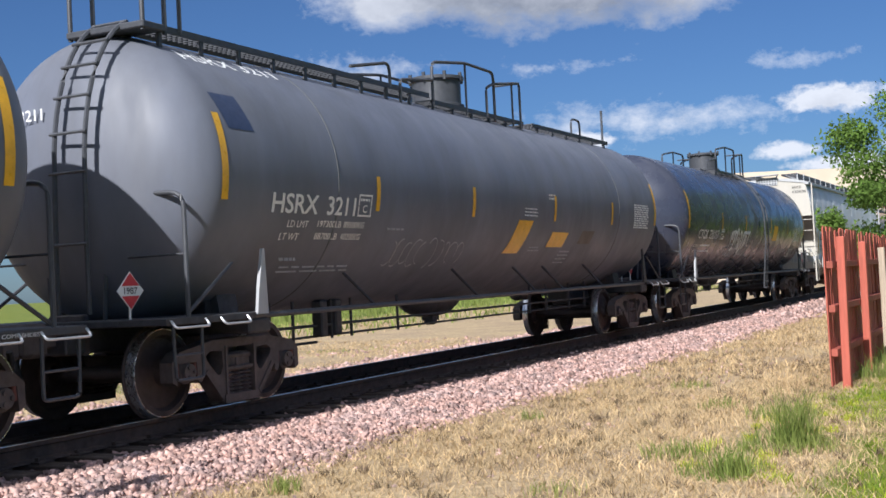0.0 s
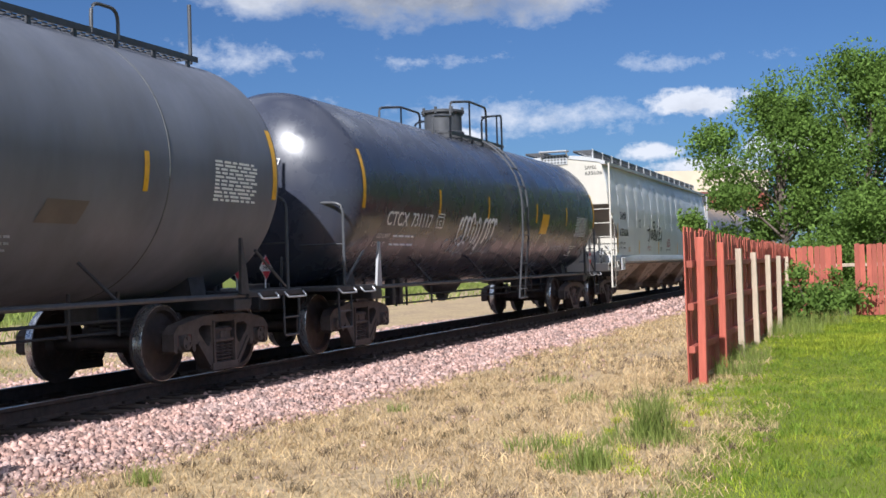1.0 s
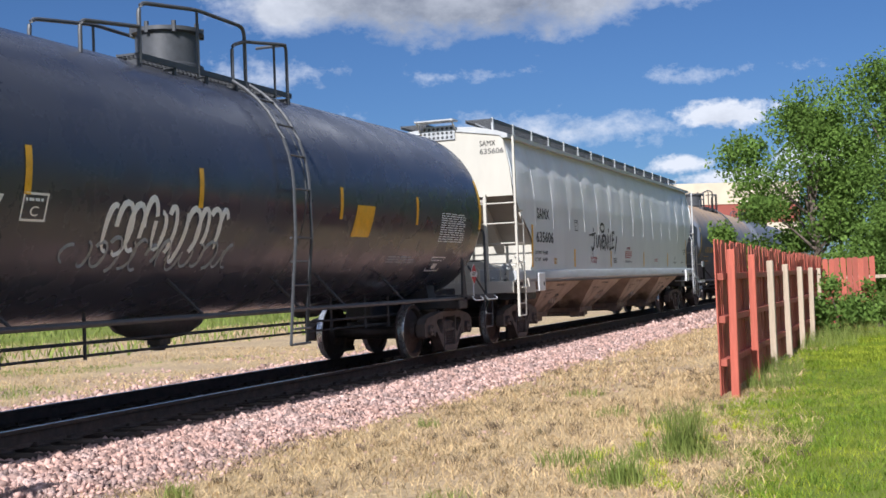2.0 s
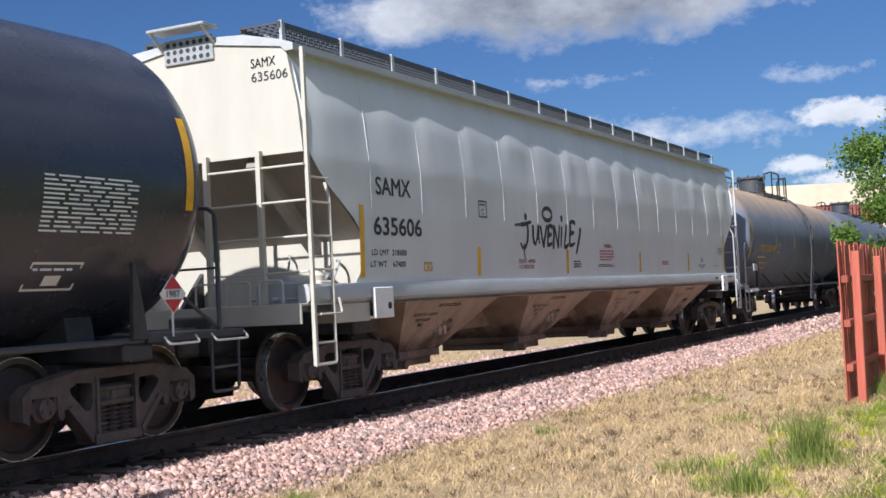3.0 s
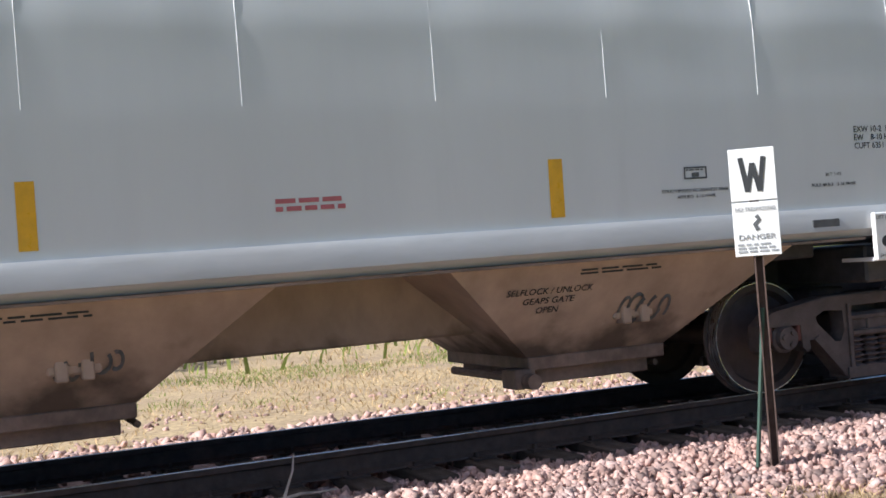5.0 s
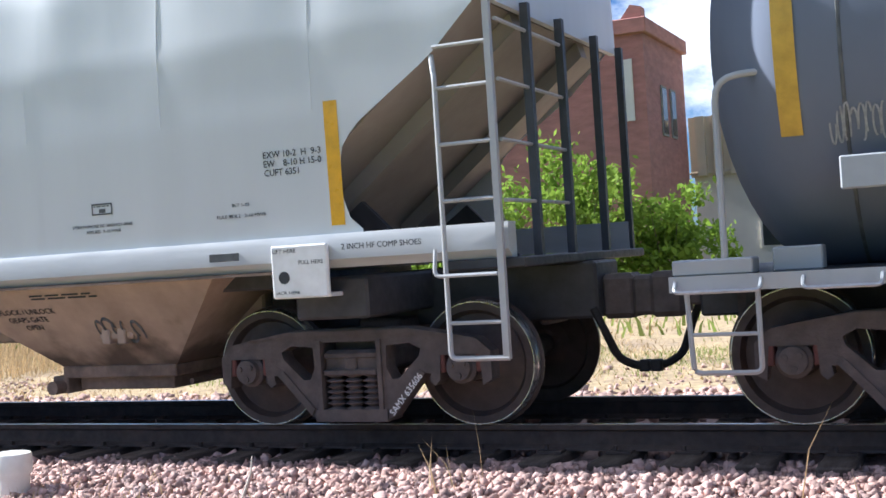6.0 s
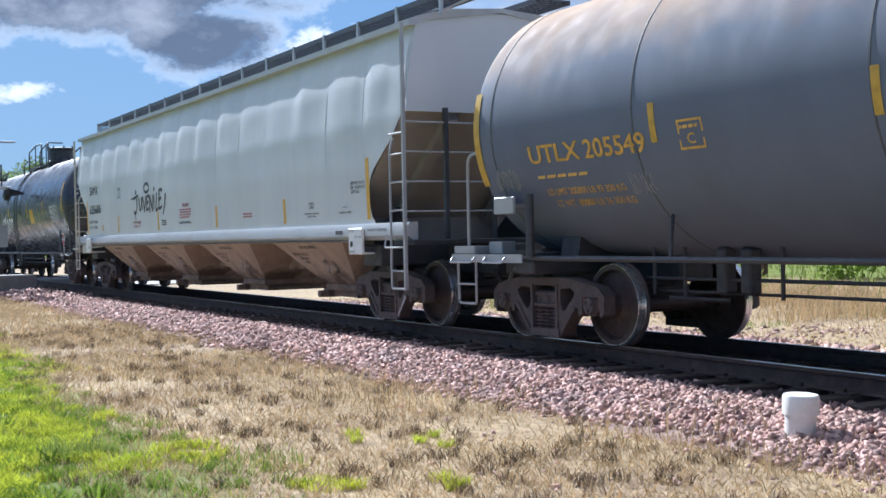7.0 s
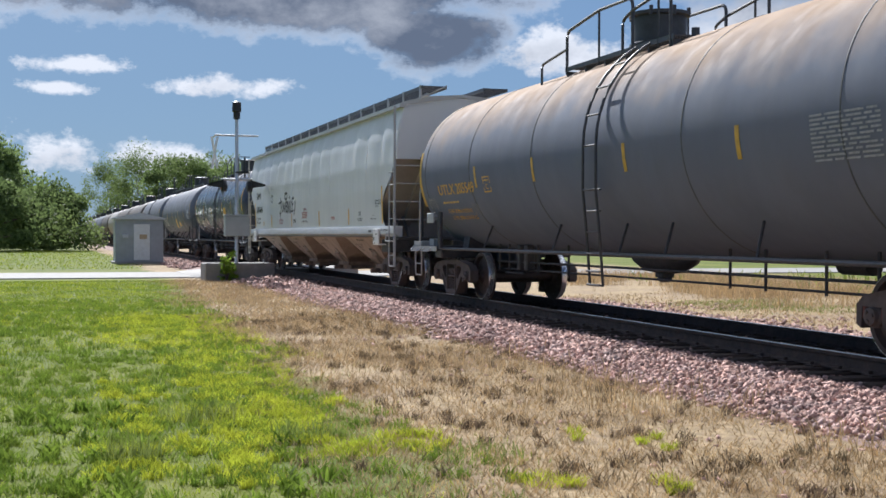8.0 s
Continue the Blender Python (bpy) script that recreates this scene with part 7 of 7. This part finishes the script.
def patchy(x, y, s, o):
    """Uneven patches: waves in many directions."""
    wave = np.random.default_rng(int(o * 100) + 5)
    total = 0
    for _ in range(9):
        a, k, ph = wave.uniform(0, math.tau), s * wave.uniform(0.5, 2.6), wave.uniform(0, math.tau)
        total = total + np.sin((x * math.cos(a) + y * math.sin(a)) * k * 1.4 + ph)
    return total * 0.33


def in_lawn(x, y, rng):
    return y < lawn_edge(x) + 0.35 * patchy(x, y, 1.1, 0.4) + rng.normal(0, 0.35, len(x))


def in_dry(x, y, rng):
    road = (x < -43.4) & (x > -56)
    return (y > lawn_edge(x) - 0.25 + 0.35 * patchy(x, y, 1.1, 0.4) + rng.normal(0, 0.3, len(x))) & (patchy(x, y, 0.8, 2.0) + rng.normal(0, 0.8, len(x)) > -1.0) & ~road


rng = np.random.default_rng(3)
# stretches of the lawn's edge where bright tufts stand: count, x from, to, y from, to, tuft radius
LIME = ((110, -13.5, -8.4, 0.5, 2.3, 0.10), (110, -24, -17, 0.9, 2.9, 0.32), (90, -24, -15, 1.5, 3.2, 0.32), (70, -15.5, -10.5, 1.5, 2.7, 0.16), (40, -11, -9.0, 1.3, 2.2, 0.10), (26, -9.3, -8.4, 2.0, 3.0, 0.09), (34, -9.3, -7.6, 0.3, 1.6, 0.09), (5, -7.3, -6.9, 2.9, 3.3, 0.09), (4, -7.0, -6.6, 3.7, 4.0, 0.07), (5, -9, -8, 3.6, 4.6, 0.06), (20, 9, 14, 1.8, 2.9, 0.10))
lawn_parts = [blades(85000, rng, (-20, -5), (-4.5, 4.2), 0.045, 0.0075, 1.0, in_lawn), blades(80000, rng, (-43, -20), (-6, 5.0), 0.06, 0.015, 1.0, in_lawn),
              blades(16000, rng, (-120, -57), (-16, 5.0), 0.09, 0.05, 0.8, in_lawn),
              blades(70000, rng, (6, 20), (-2.0, 3.2), 0.052, 0.0075, 1.0, in_lawn), blades(38000, rng, (20, 33), (-4.5, 2.3), 0.08, 0.017, 0.8, in_lawn)]
tagged(new("lawn_grass", raw("lawn_grass", *join(lawn_parts), "blade")), "short green and yellow-green lawn grass", "grass", kind="stuff")
dry_parts = [blades(62000, rng, (-20, -2), (1.5, 6.8), 0.075, 0.009, 1.7, in_dry), blades(26000, rng, (-43, -20), (2.5, 6.9), 0.09, 0.016, 1.6, in_dry),
             blades(60000, rng, (2, 17), (1.0, 6.9), 0.075, 0.009, 1.7, in_dry), blades(34000, rng, (17, 42), (1.6, 6.9), 0.08, 0.014, 1.6, in_dry),
             blades(15000, rng, (-2, 3), (3.5, 6.8), 0.075, 0.009, 1.6, in_dry),
             blades(40000, rng, (-24, 3), (1.5, 6.8), 0.05, 0.007, 2.2, in_dry), blades(26000, rng, (3, 17), (1.5, 6.8), 0.05, 0.007, 2.2, in_dry),
             blades(52000, rng, (-30, 30), (D + 3.2, 20), 0.075, 0.014, 1.7, lambda x, y, r: (patchy(x, y, 0.5, 1.0) + r.normal(0, 0.5, len(x)) > -0.5)),
             blades(36000, rng, (-42, -7), (D + 6.0, D + 14), 0.38, 0.014, 0.8, lambda x, y, r: patchy(x, y, 0.6, 3.4) + 0.25 * (y - D - 7.5) + r.normal(0, 0.3, len(x)) > 0.5),
             blades(14000, rng, (-45, 60), (20, 30), 0.13, 0.025, 1.4, lambda x, y, r: (patchy(x, y, 0.5, 1.0) > -0.4) & ~((x < -43) & (x > -56)))]


def tufts(count, per, rng, xs, ys, radius, height, width, lean, keep):
    """Separate tufts of blades round random middles."""
    cx, cy = rng.uniform(*xs, count), rng.uniform(*ys, count)
    k = keep(cx, cy, rng)
    cx, cy = cx[k], cy[k]
    n = len(cx) * per
    v, f = blades(n, rng, (0, 1), (0, 1), height, width, lean)
    v = v.reshape(-1, 5, 3)
    r = np.repeat(radius * rng.uniform(0.5, 1.4, len(cx)), per)
    a, d = rng.uniform(0, math.tau, n), np.sqrt(rng.random(n))
    foot = np.stack([np.repeat(cx, per) + np.cos(a) * d * r, np.repeat(cy, per) + np.sin(a) * d * r, np.zeros(n)], 1)
    base = (v[:, 0] + v[:, 1]) / 2 * np.array([1, 1, 0])
    return (v - base[:, None] + foot[:, None]).reshape(-1, 3), f


tagged(new("dry_grass", raw("dry_grass", *join(dry_parts), "straw")), "dry straw-coloured grass and thatch", "grass", kind="stuff")
clump = blades(46000, rng, (-24, 30), (1.5, 6.7), 0.085, 0.010, 1.1, lambda x, y, r: (in_dry(x, y, r)) & (patchy(x, y, 3.1, 0.7) + 0.7 * patchy(x, y, 7.3, 2.1) > 0.75))
clump = join([clump, tufts(700, 38, rng, (-24, 2), (1.0, 6.6), 0.075, 0.085, 0.009, 1.0, in_dry), tufts(450, 30, rng, (2, 22), (1.0, 6.6), 0.07, 0.08, 0.009, 1.0, in_dry)])
tagged(new("thatch", raw("thatch", *clump, "thatch")), "clumps of darker withered grass", "grass", kind="stuff")


def weedy(x, y, r):
    return (patchy(x, y, 0.42, 2.3) + 0.5 * patchy(x, y, 1.3, 0.2) + r.normal(0, 0.25, len(x)) > 0.45)


far_parts = [blades(16000, rng, (-40, 110), (20, 60), 0.35, 0.07, 0.8), blades(60000, rng, (-26, 26), (D + 4.8, 21), 0.085, 0.012, 1.1, weedy)]
# coarse clumps and broad-leaved weeds in the near lawn
weeds = [tufts(1500, 34, rng, (-16, -6), (-3.2, 3.0), 0.085, 0.075, 0.010, 1.1, in_lawn), tufts(900, 30, rng, (-30, -16), (-5, 3.4), 0.13, 0.085, 0.016, 1.1, in_lawn),
         tufts(600, 30, rng, (6, 20), (-2, 2.6), 0.09, 0.075, 0.010, 1.1, in_lawn), tufts(46, 26, rng, (-11.5, -7.0), (-0.9, 1.8), 0.10, 0.11, 0.034, 1.3, in_lawn)]
tagged(new("lawn_weeds", raw("lawn_weeds", *join(weeds), "weed_blade")), "darker green clumps and broad-leaved weeds in the lawn", "weeds", kind="stuff")
lime = [tufts(count, 70, rng, (xa, xb), (ya, yb), rad, 0.075, 0.0085, 1.1, lambda x, y, r: x < 99) for count, xa, xb, ya, yb, rad in LIME]
tagged(new("lime_grass", raw("lime_grass", *join(lime), "lime_blade")), "yellow-green tufts along the edge of the lawn", "grass", kind="stuff")
for cx, cy, r, h, n in ((10.75, 2.0, 0.19, 0.46, 420), (10.6, 2.05, 0.42, 0.20, 420), (9.1, 2.2, 0.17, 0.28, 220), (9.3, 2.3, 0.38, 0.14, 300), (12.8, 2.5, 0.4, 0.16, 300), (7.95, 5.45, 0.14, 0.16, 160), (10.1, 2.9, 0.3, 0.15, 250), (17.0, 2.0, 0.35, 0.3, 350), (19.4, 2.1, 0.4, 0.3, 350),
                        (26.0, 2.0, 0.8, 0.35, 700), (29.5, 1.6, 0.9, 0.4, 800), (12.5, 5.2, 0.15, 0.12, 90), (16.0, 4.3, 0.3, 0.12, 150), (-9.3, 2.0, 0.3, 0.16, 260), (-8.2, 3.0, 0.35, 0.12, 220), (-10.6, 1.3, 0.4, 0.16, 300), (-8.8, 0.6, 0.25, 0.2, 220), (13.7, 3.4, 0.25, 0.12, 130), (8.3, 3.3, 0.25, 0.10, 120)):
    v, f = blades(n, rng, (-1, 1), (-1, 1), h, 0.009, 0.6, lambda x, y, q: x * x + y * y < 1)
    v = v * np.array([1, 1, 1])
    base = np.repeat(v.reshape(-1, 5, 3)[:, :1, :], 5, 1).reshape(-1, 3) * np.array([1, 1, 0])
    far_parts.append((v - base + base * r + np.array([cx, cy, 0.0]), f))
tagged(new("tall_grass", raw("tall_grass", *join(far_parts), "tall_blade")), "tufts of taller bright green grass", "grass", kind="stuff")
stalk_parts = []
for cx, cy, r, h, n in ((-3.1, 6.9, 0.25, 0.5, 14), (-0.6, 7.0, 0.5, 0.55, 8), (-5.8, 6.3, 0.8, 0.2, 160), (-4.2, 6.5, 0.9, 0.16, 160), (-7.4, 6.2, 0.9, 0.22, 200), (-10.5, 5.6, 1.2, 0.22, 260), (-14, 5.4, 2.0, 0.22, 300)):
    v, f = blades(n, rng, (-1, 1), (-1, 1), h, 0.010, 0.5, lambda x, y, q: x * x + y * y < 1)
    base = np.repeat(v.reshape(-1, 5, 3)[:, :1, :], 5, 1).reshape(-1, 3) * np.array([1, 1, 0])
    stalk_parts.append((v - base + base * r + np.array([cx, cy, 0.02]), f))
tagged(new("dry_stalks", raw("dry_stalks", *join(stalk_parts), "straw")), "tall bleached weed stalks beside the ballast", "weeds", kind="stuff")

# ---- buildings beyond the track ----


def building(name, label, x0, x1, y0, y1, h, mat, windows=(), roof="dark_concrete", turn=0.0, parapet=0.3, trim="white_wall"):
    b = thing(name, label, "building", "buildings", at=pose((x0 + x1) / 2, y0, 0, 0, 0, turn))
    w = (x1 - x0) / 2
    dp = y1 - y0
    bm = bmesh.new()
    box(bm, -w, w, 0, dp, -0.1, h)
    part("wall", bm, mat, b, smooth=0)
    bm = bmesh.new()
    box(bm, -w - 0.15, w + 0.15, -0.15, dp + 0.15, h, h + parapet, 0.03)
    part("roof", bm, roof, b, smooth=0)
    for u, z, ww, wh in windows:
        bm = bmesh.new()
        box(bm, u - ww / 2, u + ww / 2, -0.06, 0.02, z, z + wh)
        win = part("window", bm, trim, b, smooth=0)
        bm = bmesh.new()
        box(bm, u - ww / 2 + 0.08, u + ww / 2 - 0.08, -0.075, -0.062, z + 0.08, z + wh - 0.08)
        part("pane", bm, "dark_glass", win, smooth=0)
    return b


hall = building("warehouse", "long cream warehouse with ribbed metal upper wall", -9.5, 8.6, 44, 58, 4.0, "white_wall", [(u, 1.2, 1.6, 1.5) for u in (-6, -2, 2, 6)], "cream_wall", parapet=0.1)
rib = bmesh.new()
box(rib, -9.15, 9.15, -0.1, 0.0, 3.9, 6.1)
part("fascia", rib, "cream_wall", hall, "ribbed cream metal fascia", smooth=0)
for k in range(30):
    put("fascia_rib", "fascia_rib", lambda bm: prism_x(bm, [(-0.34, 3.95), (-0.10, 3.9), (-0.10, 6.1), (-0.34, 6.1)], -0.16, 0.16), "cream_wall", hall, at=Matrix.Translation((-8.7 + 0.6 * k, 0, 0)), smooth=0)
brick_house = building("brick_building", "two-storey red brick building with tall windows", -21.5, -9.6, 38, 43.6, 8.4, "brick", [(u, z, 0.7, 1.8) for u in (-4.6, -1.8, 1.0) for z in (1.2, 5.2)], "brick", parapet=0.5, trim="dark_concrete")
bm = bmesh.new()
box(bm, 5.0, 5.55, -0.05, 0.02, 5.6, 7.6)
part("boarded_window", bm, "white_wall", brick_house, "pale boarded-up window", smooth=0)
for y in (1.9, 3.2):
    bm = bmesh.new()
    box(bm, 5.93, 6.0, y, y + 0.75, 5.2, 6.9)
    win = part("window", bm, "dark_concrete", brick_house, smooth=0)
    bm = bmesh.new()
    box(bm, 6.0, 6.012, y + 0.08, y + 0.67, 5.28, 6.82)
    part("pane", bm, "dark_glass", win, smooth=0)
bm = bmesh.new()
prism(bm, [(5.2, 8.85), (5.95, 8.85), (5.95, 9.25), (5.6, 9.35)], 0.0, 0.5)
part("parapet_corner", bm, "brick", brick_house, smooth=0)
building("low_building", "low tan building across the yard", 11.6, 18.6, 52, 60, 5.0, "tan_wall", [(-2, 1, 2, 1.4)], "tan_wall", parapet=0.15)
building("low_building", "low dark teal building with a flat roof", 22, 40, 70, 80, 6.0, "teal_wall", [(u, 2, 2, 1.6) for u in (-6, -2, 2, 6)], "red_wall", parapet=0.5)
far_block = thing("far_building", "large cream and red industrial building beyond the trees", "building", "buildings", at=pose(105.8, 18.2, 0, 0, 0, -61))
for n, z0, z1, mat, out in (("wall", -0.1, 5.9, "cream_wall", 0.0), ("red_band", 5.9, 7.6, "red_wall", 0.05), ("parapet", 7.6, 9.5, "cream_wall", 0.12)):
    bm = bmesh.new()
    box(bm, -14, 9.8, -out, 30, z0, z1)
    part(n, bm, mat, far_block, smooth=0)
for u in (-8, -3, 2, 7):
    bm = bmesh.new()
    box(bm, u - 1.0, u + 1.0, -0.06, 0.02, 2.6, 4.6)
    part("window", bm, "dark_glass", far_block, smooth=0)
bm = bmesh.new()
box(bm, -10, -8, 4, 6, 9.5, 10.1)
part("roof_unit", bm, "aluminium", far_block, smooth=0)


def utility_pole(x, y, h):
    p = thing("utility_pole", "brown wooden utility pole with a cross arm", "utility pole", "utility poles", at=pose(x, y, 0))
    bm = bmesh.new()
    lathe(bm, [(-0.1, 0.13), (h, 0.08)], "z", 10)
    part("pole", bm, "post_brown", p)
    bm = bmesh.new()
    box(bm, -1.2, 1.2, -0.06, 0.06, h - 0.6, h - 0.48)
    for u in (-1.0, -0.4, 0.4, 1.0):
        lathe(bm, [(h - 0.48, 0.04), (h - 0.3, 0.05)], "z", 8, at=(u, 0, 0))
    part("cross_arm", bm, "post_brown", p, smooth=0)


utility_pole(11.2, 40.5, 9.0)
utility_pole(-31.0, 30.0, 10.2)
utility_pole(30.5, 66.0, 9.5)

# ---- sleepers and stones ----


def build_sleepers():
    rnd = random.Random(5)
    bm = bmesh.new()
    box(bm, -0.115, 0.115, -1.30, 1.30, 0.0, 0.168, 0.012)
    me = mesh_of("sleeper", bm, "sleeper", 0)
    x = -43.0
    xs = []
    while x < 76:
        xs.append(x)
        x += 0.495 + rnd.uniform(-0.015, 0.015)
    for x in xs:
        part("sleeper", me, None, track, at=pose(x, D + rnd.uniform(-0.035, 0.035), rnd.uniform(-0.006, 0.002), 0, 0, rnd.uniform(-0.6, 0.6)))
    bm = bmesh.new()
    for x in xs:
        if -25 < x < 40:
            for s in (-0.755, 0.755):
                box(bm, x - 0.09, x + 0.09, D + s - 0.18, D + s + 0.18, 0.166, 0.182)
                for u in (-0.105, 0.105):
                    box(bm, x - 0.05, x - 0.03, D + s + u - 0.02, D + s + u + 0.02, 0.18, 0.215)
    tagged(part("tie_plates", bm, "rail_steel", track, "rusty steel tie plates with spikes", smooth=0), kind="stuff")


build_sleepers()


def rock(rng):
    """Corners of one broken stone: a cut and squeezed block."""
    c = np.array([(a, b, d) for a in (-1, 1) for b in (-1, 1) for d in (-1, 1)], float)
    c += rng.uniform(-0.6, 0.6, c.shape)
    return c * rng.uniform(0.4, 1.0, 3)


ROCK_FACES = np.array([(0, 1, 3), (0, 3, 2), (4, 6, 7), (4, 7, 5), (0, 4, 5), (0, 5, 1), (2, 3, 7), (2, 7, 6), (0, 2, 6), (0, 6, 4), (1, 5, 7), (1, 7, 3)])


def scatter_stones(n, rng, xs, ys, size, keep=None):
    kinds = np.stack([rock(rng) for _ in range(24)])
    x, y = rng.uniform(*xs, n), rng.uniform(*ys, n)
    if keep is not None:
        k = keep(x, y, rng)
        x, y = x[k], y[k]
    n = len(x)
    s = size * rng.uniform(0.5, 1.35, n)
    a, b, c = rng.uniform(0, math.tau, (3, n))
    v = kinds[rng.integers(0, 24, n)] * s[:, None, None] * 0.5
    for ang, (i, j) in ((a, (0, 1)), (b, (1, 2)), (c, (0, 2))):
        ca, sa = np.cos(ang)[:, None], np.sin(ang)[:, None]
        p, q = v[:, :, i] * ca - v[:, :, j] * sa, v[:, :, i] * sa + v[:, :, j] * ca
        v[:, :, i], v[:, :, j] = p, q
    z = bed_height(y) + s * rng.uniform(0.0, 0.4, n)
    v = v + np.stack([x, y, z], 1)[:, None, :]
    f = (np.arange(n)[:, None, None] * 8 + ROCK_FACES[None]).reshape(-1, 3)
    return v.reshape(-1, 3), f


def shoulder(x, y, rng):
    road = (x < -43.4) & (x > -56)
    thin = np.where(y > D - 1.42, 0.45, 1.0)
    return (rng.random(len(x)) < thin * np.clip((y - (D - 3.1 + 0.25 * patchy(x, y, 0.9, 1.0))) / 0.5, 0.03, 1)) & ~road


def not_road(x, y, rng):
    return ~((x < -43.4) & (x > -56))


def build_stones():
    rng = np.random.default_rng(9)
    near = (D - 3.2, D - 0.95)
    ps = [scatter_stones(44000, rng, (-13, 14), near, 0.050, shoulder), scatter_stones(20000, rng, (14, 34), near, 0.058, shoulder), scatter_stones(20000, rng, (-34, -13), near, 0.058, shoulder),
          scatter_stones(5000, rng, (34, 75), near, 0.11, shoulder), scatter_stones(4000, rng, (-75, -34), near, 0.11, shoulder),
          scatter_stones(9000, rng, (-25, 35), (D - 0.68, D + 0.68), 0.065, not_road), scatter_stones(17000, rng, (-28, 34), (D + 0.95, D + 3.9), 0.08, not_road), scatter_stones(5000, rng, (-26, 30), (D + 3.6, D + 6.5), 0.06, lambda x, y, r: patchy(x, y, 0.7, 0.5) + r.normal(0, 0.4, len(x)) > 0.2),
          scatter_stones(900, rng, (-20, 25), (D - 5.0, D - 3.0), 0.05, None)]
    tagged(part("gravel", raw("gravel", *join(ps), "stone"), None, ballast, "loose pink and grey crushed stones"), kind="stuff")
    shapes = []
    for k in range(8):
        me = raw("stone", rock(rng), ROCK_FACES, "loose_stone")
        shapes.append(me)
    for k in range(290):
        x, y = rng.uniform(-7, 7), rng.uniform(D - 2.7, D - 1.35)
        s = 0.030 * rng.uniform(0.7, 1.3)
        r = rng.uniform(0, 360, 3)
        part("stone", shapes[k % 8], None, ballast, at=pose(float(x), float(y), float(bed_height(y)) + s * 0.6, *[float(q) for q in r]) @ Matrix.Scale(float(s), 4))


build_stones()

# ---- what moves ----


def motions():
    steps = [i / FPS for i in range(8 * FPS + 1)]
    for car, x in TRAIN:
        walk(car, [(0.0, pose(x, D, RT)), (2.0, pose(x - 2 * V, D, RT)), (4.0, pose(x - 4 * V, D, RT)), (6.0, pose(x - 6 * V, D, RT)), (8.0, pose(x - 8 * V, D, RT))])
    for wheelset, x in WHEELSETS:
        walk(wheelset, [(t, pose(x, 0, 0.457, 0, -math.degrees(V * t / 0.457), 0)) for t in steps])


motions()
